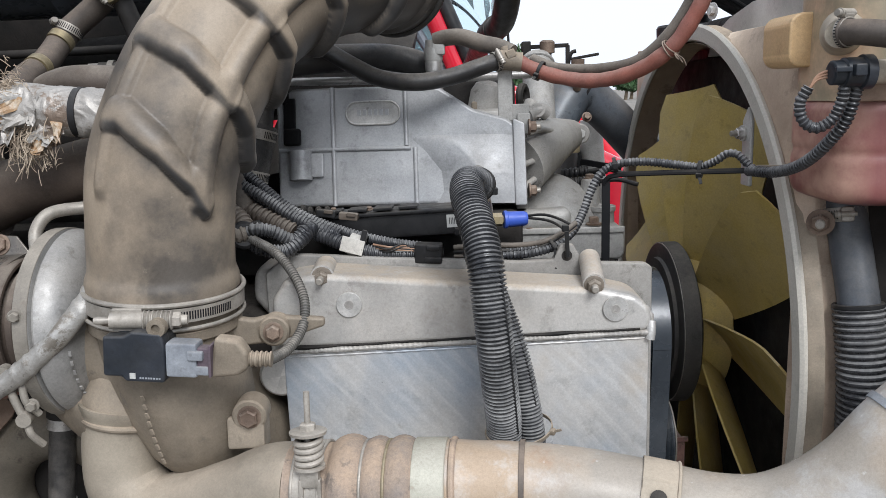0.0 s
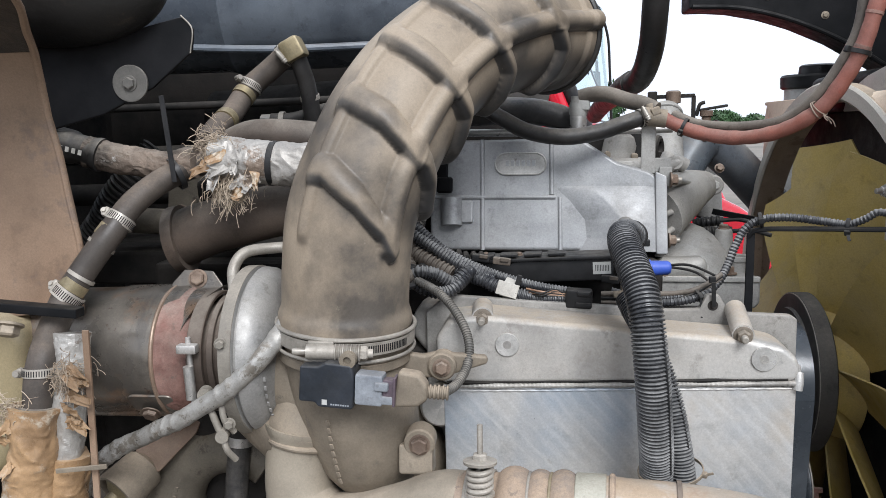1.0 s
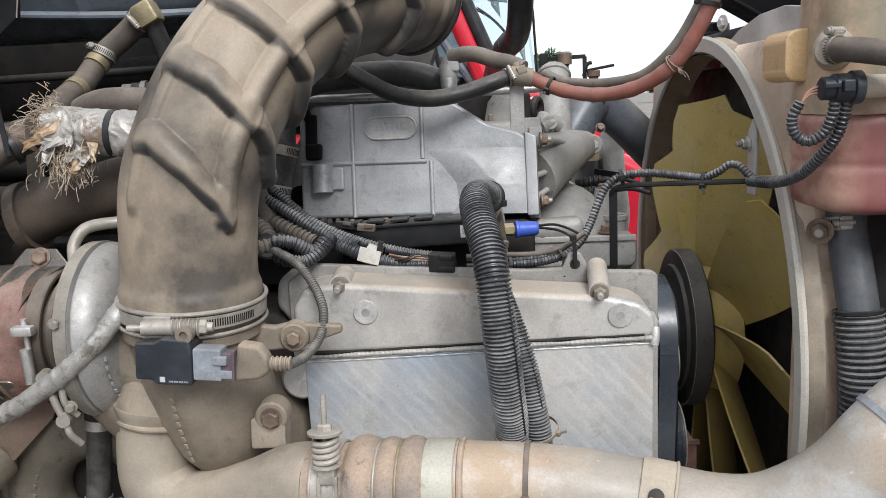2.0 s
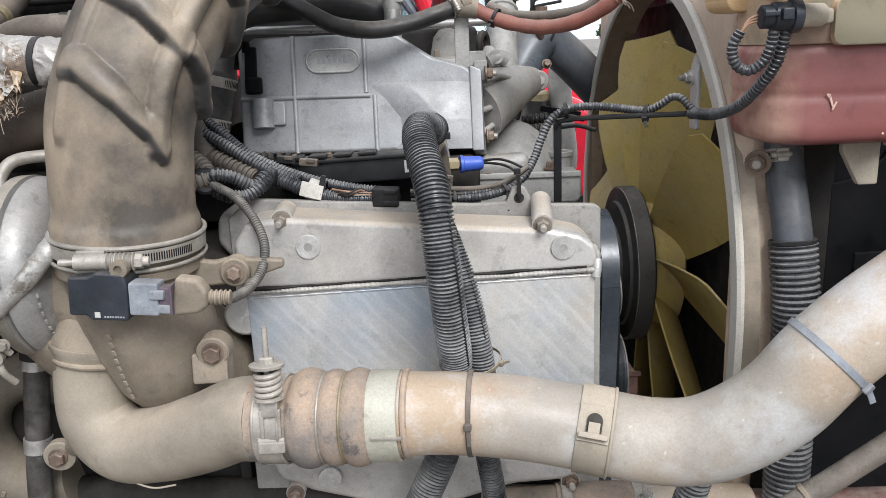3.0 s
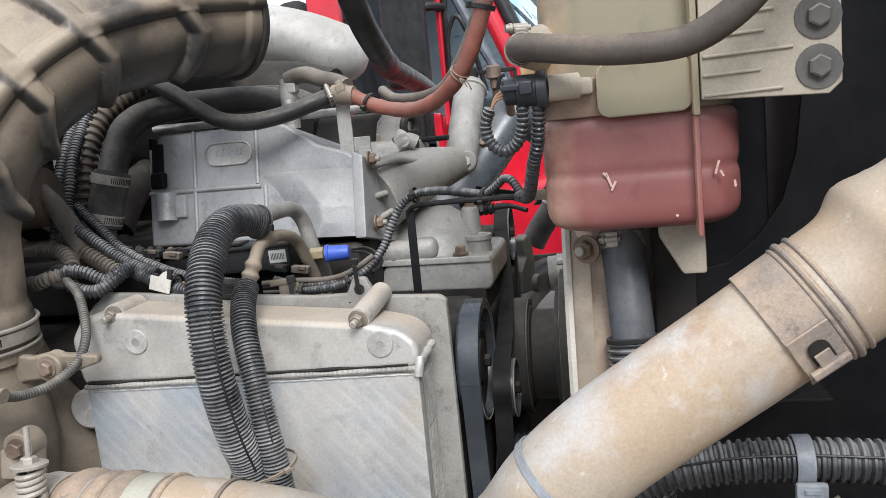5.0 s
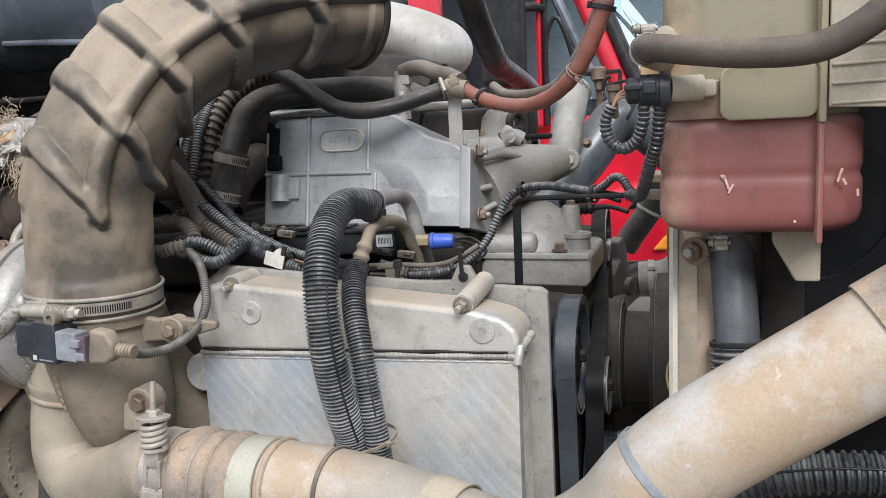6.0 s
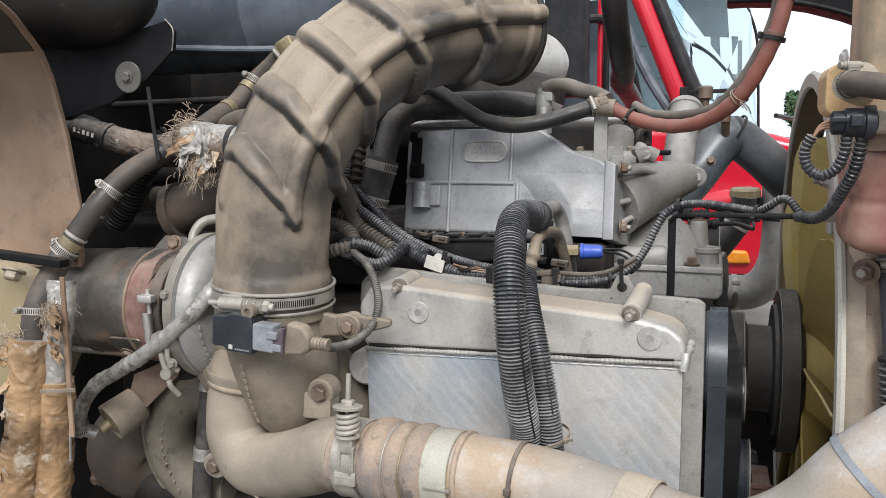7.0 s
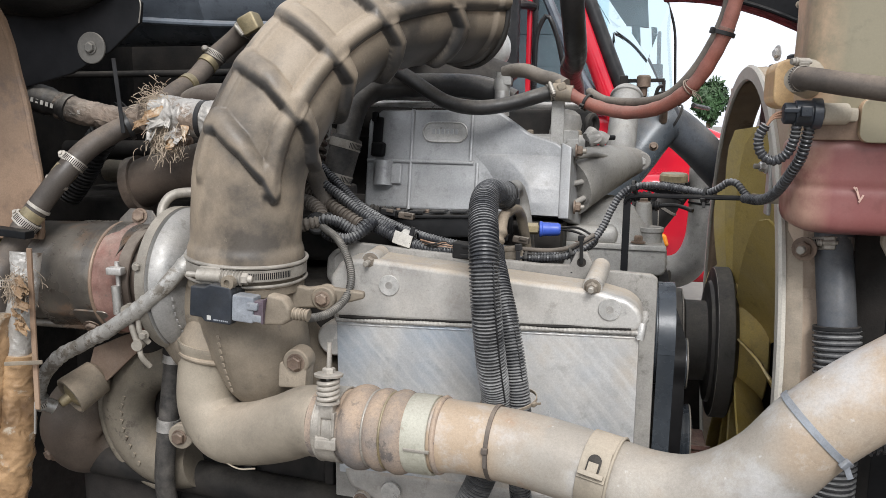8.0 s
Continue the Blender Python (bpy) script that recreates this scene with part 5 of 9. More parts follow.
elbow = thing("intake_hose", "large dust-caked black rubber intake elbow with chevron ribs", "intake hose", (-0.31, 0.876, 1.35))
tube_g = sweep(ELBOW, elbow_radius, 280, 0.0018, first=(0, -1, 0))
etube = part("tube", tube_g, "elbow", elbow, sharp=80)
along = np.linspace(0, 1, len(tube_g[0]) // 280) * np.linalg.norm(np.diff(spline(ELBOW, 0.0018), axis=0), axis=1).sum()
bare_at = etube.data.attributes.new("bare", "FLOAT", "POINT")
bare_at.data.foreach_set("value", elbow_ribs(*np.meshgrid(along, np.linspace(0, 2 * math.pi, 280, endpoint=False), indexing="ij"))[2].astype(np.float32).ravel())
part("end_ring", torus((-0.058, 1.194, 1.7248), (0.46, 0.88, 0.08), 0.086, 0.006, 48), "rubber", elbow)
part("end_lug", joined(box((-0.022, 1.135, 1.792), (0.030, 0.034, 0.026), (0.58, 0.81, 0.08), UZ, 0.005), sweep([(-0.02, 1.12, 1.812), (0.02, 1.16, 1.818)], 0.005, 12, 0.01)), "plastic", elbow, "black clamp lug with its screw at the hose end")

band = thing("hose_clamp", "wide worm-drive clamp holding the rubber intake elbow", "hose clamp", (-0.314, 0.876, 1.345), "hose clamps")
BC, BA = V(-0.3145, 0.8765, 1.338), unit((0.06, -0.03, 1))
part("band", joined(ring(BC, BA, 0.0845, 0.016, 0.0015, 72), torus(BC + BA * 0.012, BA, 0.0855, 0.0028, 72), torus(BC - BA * 0.015, BA, 0.0855, 0.0022, 72)), "clamp", band)
tb, ub, wb = basis_of(BA, (0.12, -1, 0))
for d in np.linspace(14, 62, 26):
    dd = ub * math.cos(radians(d)) + wb * math.sin(radians(d))
    part("slot", box(BC + dd * 0.0861, (0.0014, 0.009, 0.0006), np.cross(tb, dd), tb, 0.0), "blackpaint", band, smooth=False)
HB = BC + ub * 0.091
part("housing", joined(sweep([HB - wb * 0.036, HB - wb * 0.004], 0.0088, 20, 0.004), box(HB - wb * 0.02 - ub * 0.003, (0.030, 0.024, 0.006), wb, tb, 0.0015)), "clamp", band, "rounded screw housing")
part("screw_tip", lathe(HB - wb * 0.052, wb, [(0, 0.0035), (0.004, 0.0045), (0.016, 0.0035)], 14), "clamp", band)
part("screw", sweep([HB - wb * 0.004, HB + wb * 0.026], lambda s, f, a: 0.0092 + 0.0012 * np.sin(s * 1400), 22, 0.0008), "clamp", band)
part("screw_head", joined(hexhead(HB + wb * 0.026, wb, 0.0085, 0.008), lathe(HB + wb * 0.034, wb, [(0, 0.0055), (0.006, 0.005)], 14)), "clamp", band)

# ---- compressor inlet casting ----
inlet = thing("intake_casting", "dusty cast aluminium intake elbow on the turbocharger", "intake casting", (-0.32, 0.89, 1.1))
part("body", joined(sweep([(-0.3145, 0.8765, 1.336), (-0.315, 0.8765, 1.295), (-0.308, 0.877, 1.258), (-0.299, 0.879, 1.222), (-0.289, 0.886, 1.175), (-0.281, 0.896, 1.138), (-0.277, 0.905, 1.112)],
     lambda s, f, a: np.interp(s, (0, 0.02, 0.041, 0.115, 0.165, 0.20, 0.222, 0.232), (0.080, 0.077, 0.0755, 0.0735, 0.0655, 0.050, 0.032, 0.012)), 48, 0.005, first=(0, -1, 0)),
     sweep([(-0.33, 0.90, 1.24), (-0.39, 0.915, 1.28), (-0.44, 0.92, 1.30)], 0.07, 32, 0.01)), "castdust", inlet)
part("skirt", sweep([(-0.305, 0.915, 1.30), (-0.308, 0.94, 1.24), (-0.30, 0.96, 1.19), (-0.275, 0.995, 1.13), (-0.265, 1.01, 1.09)], lambda s, f, a: 0.056 + 0.018 * f, 30, 0.008), "castdust", inlet)
part("collar", ring(BC - BA * 0.026, BA, 0.078, 0.012, 0.005, 60), "castdust", inlet)
part("arm", joined(prism([(-0.075, 0.044), (-0.052, 0.020), (-0.025, 0.014), (-0.006, 0.017), (0.012, 0.014), (0.055, 0.008), (0.055, -0.002), (0.016, -0.012), (-0.008, -0.016), (-0.040, -0.016), (-0.075, -0.034)], (-0.194, 0.887, 1.294), (1, 0.16, 0.02), UZ, 0.013, 0.004, 3), lathe((-0.194, 0.886, 1.294), (0, -1, 0), [(0, 0.0180), (0.019, 0.0175), (0.021, 0.0155)], 28)), "castdust", inlet, "flat cast arm with a bolt boss")
bolt(inlet, (-0.194, 0.865, 1.294), (0.05, -1, 0.05), 0.0085, 0.007, "rustbolt", 1.35)
part("fillet_web", prism([(-0.1, -0.018), (-0.05, 0.004), (0.0, 0.036), (0.012, 0.0), (0.0, -0.024)], (-0.232, 0.842, 1.19), (1, -0.1, 0.12), UZ, -0.02, 0.006), "castdust", inlet)
part("lug", joined(lathe((-0.219, 0.850, 1.211), (0.02, -1, 0), [(0, 0.019), (0.026, 0.019), (0.028, 0.017)], 26), box((-0.223, 0.835, 1.19), (0.042, 0.036, 0.03), (1, 0, 0.02), (0, 0.2, 1), 0.004)), "castdust", inlet)
bolt(inlet, (-0.218, 0.823, 1.211), (0.02, -1, 0), 0.0105, 0.008, "rustbolt", 1.25)
for k in range(9):
    a = k / 8
    p = V(-0.323 + 0.007 * a, 0.7995 + 0.021 * a - 0.004 * math.sin(math.pi * a), 1.245 - 0.082 * a)
    part("raised_letter", box(p, (0.0065, 0.0048, 0.0022), (0.3, 0.1, -1), (1, -0.55, 0.3), 0.0007), "castdust", inlet)

# ---- boost sensor with connector ----
sensor = thing("pressure_sensor", "black plastic intake sensor with a grey plug and a screw ear", "sensor", (-0.29, 0.77, 1.3))
SX, SU = unit((1, -0.06, -0.06)), unit((0.06, 0.0, 1))
SN = np.cross(SX, SU)
SO = V(-0.311, 0.785, 1.301)
part("case", joined(prism([(-0.035, -0.021), (-0.016, -0.021), (-0.012, -0.026), (0.028, -0.026), (0.030, -0.01), (0.030, 0.010), (0.026, 0.026), (-0.004, 0.027), (-0.012, 0.022), (-0.034, 0.021)], SO, SX, SU, 0.018, 0.003, 3), prism(rounded(0.055, 0.045, 0.006, 3), SO - SN * 0.02, SX, SU, 0.022, 0.002)), "navy", sensor)
part("screw_ear", lathe(SO + SX * 0.021 + SU * 0.031 + SN * 0.008, SN, [(0, 0.0095), (0.009, 0.0095), (0.0095, 0.0045), (0.006, 0.004)], 18), "castdust", sensor)
part("socket", joined(box(SO + SX * 0.047 + SN * 0.010, (0.032, 0.036, 0.022), SX, SU, 0.003), box(SO + SX * 0.062 + SU * 0.006 + SN * 0.018, (0.016, 0.010, 0.012), SX, SU, 0.002), box(SO + SX * 0.068 - SU * 0.010 + SN * 0.014, (0.014, 0.010, 0.014), SX, SU, 0.002)), "greyplastic", sensor, "grey plug body")
part("lock", joined(box(SO + SX * 0.069 + SN * 0.012, (0.013, 0.027, 0.015), SX, SU, 0.002), box(SO + SX * 0.076 + SN * 0.012, (0.003, 0.033, 0.018), SX, SU, 0.001)), "purple", sensor, "purple-grey locking slide")
part("boot", joined(prism([(0, -0.02), (0.03, -0.016), (0.04, -0.008), (0.04, 0.008), (0.03, 0.022), (0.006, 0.024)], SO + SX * 0.073 - SN * 0.004, SX, SU, 0.02, 0.005, 3), sweep([SO + SX * 0.105 + SN * 0.006, SO + SX * 0.135 + SN * 0.004], ribbed(0.0085, 0.0017, 0.0048), 18, 0.0009)), "castdust", sensor, "dusty tan plug boot")
part("code_mark", box(SO + SX * -0.004 - SU * 0.019 + SN * 0.0184, (0.006, 0.006, 0.0004), SX, SU, 0.0), "label", sensor)
for k in range(8):
    part("print_bar", box(SO + SX * (0.004 + 0.0028 * k) - SU * 0.021 + SN * 0.0184, (0.0019, 0.0018, 0.0003), SX, SU, 0.0), "greyplastic", sensor)
solid("sensor_cable", sweep([SO + SX * 0.128 + SN * 0.004, (-0.188, 0.805, 1.281), (-0.174, 0.84, 1.281), (-0.163, 0.875, 1.295), (-0.163, 0.90, 1.318), (-0.178, 0.925, 1.345), (-0.205, 0.955, 1.368), (-0.235, 0.98, 1.379), (-0.25, 0.995, 1.384)], ribbed(0.0060, 0.0011, 0.0036), 16, 0.0007), "duststeel", "ribbed dust-grey cable from the sensor looping up to the loom", "cable")

# ---- charge pipe along the front ----
pipe1 = thing("charge_pipe_elbow", "tan-grey cast charge pipe elbow under the turbocharger", "charge pipe", (-0.36, 0.85, 1.05))
part("tube", sweep([(-0.374, 0.872, 1.215), (-0.381, 0.868, 1.165), (-0.376, 0.861, 1.118), (-0.344, 0.848, 1.090), (-0.29, 0.831, 1.097), (-0.232, 0.811, 1.119), (-0.188, 0.796, 1.140), (-0.160, 0.788, 1.1435)],
     lambda s, f, a: 0.042 + 0.006 * f + 0.007 * np.exp(-(s / 0.014) ** 2), 36, 0.005), "pipeelbow", pipe1)
part("collar", joined(torus((-0.3735, 0.8722, 1.196), (-0.14, -0.08, -1), 0.0455, 0.004, 44), lathe((-0.373, 0.8725, 1.205), (0.08, 0.10, 1), [(0, 0.048), (0.02, 0.047), (0.05, 0.035)], 36)), "castdust", pipe1)
part("parting_line", sweep([(-0.33, 0.816, 1.056), (-0.30, 0.804, 1.053), (-0.272, 0.798, 1.059)], 0.0012, 8, 0.004), "pipeelbow", pipe1)
part("bolt_ear", lathe((-0.468, 0.94, 1.034), (0.05, -1, 0), [(0, 0.021), (0.012, 0.021), (0.014, 0.018)], 24), "pipeelbow", pipe1)
part("ear_web", sweep([(-0.46, 0.95, 1.036), (-0.40, 0.88, 1.08)], 0.014, 12, 0.01), "pipeelbow", pipe1)
bolt(pipe1, (-0.468, 0.926, 1.034), (0.05, -1, 0), 0.0105, 0.008, "rustbolt", 1.2)
part("boss", box((-0.205, 0.795, 1.15), (0.05, 0.02, 0.05), (1, -0.1, 0.2), UZ, 0.008), "pipeelbow", pipe1)

JA = unit((0.17, -0.02, 0.004))
J0 = V(-0.182, 0.790, 1.143)
bellows = thing("bellows_hose", "dusty ribbed silicone bellows hose with wire rings", "hose", J0)


def bellow_radius(s, f, a):
    """Three uneven humps after a plain cuff."""
    hump = np.zeros_like(s)
    for lo, hi, h in ((0.046, 0.081, 1.0), (0.081, 0.105, 0.75), (0.105, 0.133, 0.85)):
        x = np.clip((s - lo) / (hi - lo), 0, 1)
        hump = hump + h * np.sin(x * math.pi) ** 0.6
    return 0.0475 + 0.0085 * hump


part("tube", sweep([J0 + JA * 0.015, J0 + JA * 0.17], bellow_radius, 48, 0.002), "bellows", bellows)
for k, d in ((1, 0.096), (2, 0.120)):
    part("wire_ring", torus(J0 + JA * d, JA, 0.0492, 0.002, 48), "brass" if k == 2 else "clamp", bellows)

tclamp = thing("spring_clamp", "spring-loaded T-bolt clamp on the bellows hose", "hose clamp", J0 + JA * 0.040, "hose clamps")
TC = J0 + JA * 0.040
tt, tu, tw = basis_of(JA, (0, -1, 0.25))
part("band", joined(ring(TC, JA, 0.0485, 0.026, 0.0016, 56), torus(TC - JA * 0.014, JA, 0.049, 0.002, 48), torus(TC + JA * 0.0135, JA, 0.049, 0.002, 48)), "clamp", tclamp)
SP = TC + V(0.001, -0.040, 0.046)
UPV = unit((0.0, 0.12, 1))
helix = [SP + UPV * (0.030 * f) + 0.0122 * (math.cos(2 * math.pi * 4.5 * f) * V(1, 0, 0) + math.sin(2 * math.pi * 4.5 * f) * V(0, 1, 0)) for f in np.linspace(0, 1, 90)]
part("spring", sweep(helix, 0.0031, 10, 0.003), "clamp", tclamp, "coiled compression spring")
part("t_bolt", joined(sweep([SP - UPV * 0.05, SP + UPV * 0.075], 0.0032, 12, 0.01), lathe(SP + UPV * 0.032, UPV, [(0, 0.0185), (0.003, 0.0190), (0.0045, 0.015)], 24), hexhead(SP + UPV * 0.036, UPV, 0.0085, 0.007), lathe(SP - UPV * 0.003, UPV, [(0, 0.016), (0.003, 0.016)], 24)), "clamp", tclamp)
part("trunnion", joined(box(SP - UPV * 0.012, (0.02, 0.022, 0.014), (1, 0, 0), UPV, 0.004), box(SP - UPV * 0.03 + V(-0.009, 0, 0), (0.005, 0.032, 0.012), (1, 0, 0), UPV, 0.002), box(SP - UPV * 0.03 + V(0.009, 0, 0), (0.005, 0.032, 0.012), (1, 0, 0), UPV, 0.002), sweep([SP - UPV * 0.05 - V(0.014, 0, 0), SP - UPV * 0.05 + V(0.014, 0, 0)], 0.006, 14, 0.01)), "clamp", tclamp)
part("lower_loop", box(SP - UPV * 0.056, (0.03, 0.014, 0.014), (1, 0, 0), UPV, 0.003), "clamp", tclamp)

PIPE = [J0 + JA * 0.15, (-0.002, 0.775, 1.147), (0.065, 0.765, 1.149), (0.136, 0.752, 1.145), (0.207, 0.737, 1.135), (0.262, 0.720, 1.129), (0.306, 0.706, 1.134), (0.345, 0.694, 1.154), (0.382, 0.683, 1.187), (0.416, 0.675, 1.232), (0.455, 0.673, 1.268), (0.504, 0.675, 1.302), (0.560, 0.678, 1.339), (0.605, 0.680, 1.369)]
pipe2 = thing("charge_pipe", "dusty silver charge air pipe bending up beside the radiator", "charge pipe", (0.2, 0.74, 1.08))
part("tube", sweep(PIPE, lambda s, f, a: 0.0455 + 0.0025 * np.exp(-((s - 0.03) / 0.02) ** 2), 52, 0.006), "pipe", pipe2)
part("bead_ring", torus((0.005, 0.774, 1.1475), JA, 0.0465, 0.004, 56), "bellows", pipe2)
part("wide_band", ring((-0.0185, 0.7735, 1.1468), JA, 0.0475, 0.034, 0.0035, 56), "paleband", pipe2, "pale metal band round the pipe")
part("band_step", box((-0.0185, 0.7225, 1.145), (0.034, 0.004, 0.004), (1, -0.1, 0), UZ, 0.001), "clamp", pipe2)


def tab_clamp(c, axis, R, face, mat="pipe"):
    """A flat band with a raised window tab."""
    c = np.array(c, float)
    t, u, w = basis_of(axis, face)
    th = thing("band_clamp", "flat dusty metal band clamp with a hooked tab", "hose clamp", c, "band clamps")
    part("band", joined(ring(c, t, R, 0.034, 0.0016, 60), torus(c + t * 0.0185, t, R + 0.0012, 0.0018, 60)), mat, th)
    part("tab", prism([(-0.0165, -0.020), (0.0165, -0.020), (0.0165, 0.018), (-0.0165, 0.018)], c + u * (R + 0.0012), t, w, 0.0022, 0.0008), mat, th)
    arch = [(-0.008, 0.008), (0.008, 0.008)] + [(0.008 * math.cos(q), -0.004 - 0.008 * math.sin(q)) for q in np.linspace(0, math.pi, 9)]
    part("window", prism(arch, c + u * (R + 0.0036), t, w, 0.0005, 0.0), "iron", th)
    part("hook", joined(box(c + u * (R + 0.006) + w * 0.012, (0.030, 0.006, 0.005), t, w, 0.0012), box(c + u * (R + 0.005) + w * 0.004, (0.012, 0.012, 0.0022), t, w, 0.0006)), mat, th)
    return th


tab_clamp((0.205, 0.7375, 1.1355), (1, -0.28, -0.13), 0.0465, (-0.05, -1, 0.62), "pipeelbow")
tab_clamp((0.601, 0.680, 1.366), (0.83, 0.03, 0.55), 0.0475, (0.2, -1, -0.3), "bellows")
zip_tie((0.075, 0.764, 1.149), (1, -0.15, 0), 0.0462, (0, -1, 0.15), 0.0055, "tanhose", "dusty dark plastic cable tie round the charge pipe", 0.02, (0.05, -0.25, -1))
zip_tie((0.421, 0.675, 1.237), (0.70, 0.0, 0.71), 0.0462, (0.35, -1, -0.55), 0.0075, "greyplastic", "grey plastic cable tie round the charge pipe", 0.016, (0.4, 0.0, -1))
upper = thing("charge_hose", "dusty rubber elbow hose at the charge pipe's upper end", "hose", (0.63, 0.69, 1.37))
PE, PD = V(0.601, 0.680, 1.366), unit((0.83, 0.03, 0.55))
part("tube", sweep([PE + PD * 0.018, PE + PD * 0.07, PE + PD * 0.12 + V(0, 0.004, 0), PE + PD * 0.2 + V(0.01, 0.02, 0)], lambda s, f, a: 0.0485 + 0.012 * np.exp(-((s - 0.068) / 0.017) ** 2) + 0.006 * np.clip((s - 0.07) / 0.02, 0, 1), 48, 0.003), "pipe", upper)
part("end_bead", joined(torus(PE + PD * 0.024, PD, 0.0488, 0.003, 52), torus(PE + PD * 0.033, PD, 0.0485, 0.0022, 52)), "bellows", upper)

# ---- twin ribbed conduits hanging over the cooler ----
THICK = [(0.050, 0.983, 1.4375), (0.042, 0.966, 1.4435), (0.033, 0.940, 1.446), (0.030, 0.908, 1.440), (0.034, 0.870, 1.422), (0.041, 0.838, 1.397), (0.0448, 0.8205, 1.37), (0.0476, 0.8137, 1.34), (0.0515, 0.8105, 1.30), (0.055, 0.8151, 1.26), (0.0587, 0.8239, 1.22), (0.0624, 0.8378, 1.18), (0.060, 0.842, 1.13), (0.045, 0.842, 1.066), (0.022, 0.842, 1.012), (-0.01, 0.85, 0.94), (-0.05, 0.86, 0.86)]
thick = thing("corrugated_conduit", "thick split corrugated black conduit hanging over the cooler", "conduit", (0.0, 0.85, 0.9), "corrugated conduits")
part("tube", sweep(THICK, ribbed(0.0202, 0.0030, 0.0044), 34, 0.0008), "conduit", thick)
part("split_seam", sweep([(p[0] + 0.014, p[1] - 0.0138, p[2]) for p in THICK[6:12]], 0.0013, 6, 0.003), "plastic", thick, "dark split line")
part("end_tie", joined(ring((0.047, 0.977, 1.4395), (0.45, 1, -0.35), 0.0200, 0.005, 0.0018, 34), box((0.066, 0.970, 1.432), (0.008, 0.009, 0.007), (1, 0, 0), UZ, 0.0015)), "plastic", thick, "black cable tie at the conduit's end")
THIN = [(0.0385, 0.940, 1.364), (0.044, 0.916, 1.352), (0.052, 0.893, 1.338), (0.061, 0.874, 1.316), (0.0722, 0.858, 1.285), (0.0811, 0.8475, 1.25), (0.0884, 0.8425, 1.21), (0.0931, 0.8417, 1.18), (0.097, 0.843, 1.12), (0.096, 0.843, 1.064), (0.104, 0.85, 1.0), (0.11, 0.86, 0.93), (0.11, 0.87, 0.86)]
thin = thing("corrugated_conduit", "thinner corrugated black conduit beside the thick one", "conduit", (0.1, 0.85, 0.9), "corrugated conduits")
part("tube", sweep(THIN, ribbed(0.0150, 0.0026, 0.0040), 26, 0.0007), "conduit", thin)
part("split_seam", sweep([(p[0] + 0.009, p[1] - 0.0115, p[2]) for p in THIN[2:7]], 0.001, 6, 0.003), "plastic", thin, "dark split line")
zip_tie((0.079, 0.840, 1.178), (0.15, 0.1, -1), 0.037, (1, -0.5, 0.1), 0.004, "castdust", "tan cable tie holding two conduits together", 0.01, (1, -0.2, 0.3))
ac = thing("refrigerant_pipe", "bare metal pipes with a brass valve feeding the conduits", "metal pipe", (0.06, 1.03, 1.34))
part("silver_pipe", sweep([(0.046, 0.962, 1.443), (0.050, 0.99, 1.445), (0.051, 1.035, 1.446), (0.0505, 1.075, 1.444), (0.052, 1.098, 1.436), (0.056, 1.108, 1.420), (0.0625, 1.112, 1.387), (0.064, 1.14, 1.348), (0.064, 1.16, 1.31)], 0.0106, 20, 0.005), "nosecast", ac)
part("tan_pipe", sweep([(0.0375, 0.942, 1.362), (0.042, 0.948, 1.378), (0.046, 0.955, 1.393), (0.047, 0.973, 1.409), (0.052, 1.0, 1.415), (0.056, 1.03, 1.414), (0.060, 1.062, 1.402), (0.064, 1.081, 1.374), (0.067, 1.098, 1.346), (0.068, 1.108, 1.31)], lambda s, f, a: 0.0080 + 0.0042 * np.exp(-((s - 0.004) / 0.005) ** 2) + 0.0034 * np.exp(-((s - 0.017) / 0.004) ** 2) + 0.0030 * np.exp(-((s - 0.030) / 0.004) ** 2), 20, 0.002), "castdust", ac, "tan dusty aluminium pipe with a crimped fitting")
part("brass_fitting", joined(lathe((0.066, 1.095, 1.376), (1, 0.12, 0), [(-0.012, 0.006), (0, 0.006), (0.0, 0.0095), (0.018, 0.0095), (0.019, 0.006), (0.024, 0.006)], 6)), "brass", ac)
part("valve_cap", lathe((0.086, 1.098, 1.3755), (1, 0.12, 0.0), [(0, 0.0095), (0.001, 0.0125), (0.005, 0.0128), (0.006, 0.0112), (0.03, 0.0105), (0.034, 0.0085), (0.035, 0)], 28), "blue", ac, "bright blue plastic valve cap")
solid("capillary_wire", sweep([(0.118, 1.12, 1.376), (0.145, 1.10, 1.380), (0.168, 1.075, 1.374), (0.18, 1.05, 1.366), (0.17, 1.04, 1.356)], 0.002, 8, 0.004), "plastic", "thin black wire curling from the blue valve cap", "wire")
solid("capillary_wire", sweep([(0.118, 1.12, 1.374), (0.15, 1.095, 1.372), (0.166, 1.07, 1.364), (0.168, 1.045, 1.354)], 0.002, 8, 0.004), "plastic", "thin black wire curling from the blue valve cap", "wire")

# ---- turbocharger ----
turbo = thing("turbocharger", "dusty turbocharger with a ringed compressor and rusty turbine clamp", "turbocharger", (-0.5, 0.93, 0.95))
TX = unit((1, -0.03, 0.02))
part("compressor_ring", lathe((-0.456, 0.922, 1.30), TX, [(0, 0.085), (0.002, 0.108), (0.017, 0.1095), (0.0185, 0.104), (0.0215, 0.104), (0.023, 0.109), (0.034, 0.1075), (0.046, 0.100), (0.054, 0.088), (0.060, 0.07), (0.064, 0.06)], 64), "turbocast", turbo, "turned aluminium compressor backplate")
part("bearing_housing", lathe((-0.53, 0.93, 1.295), TX, [(0, 0.056), (0.03, 0.066), (0.078, 0.07)], 40), "scorched", turbo)
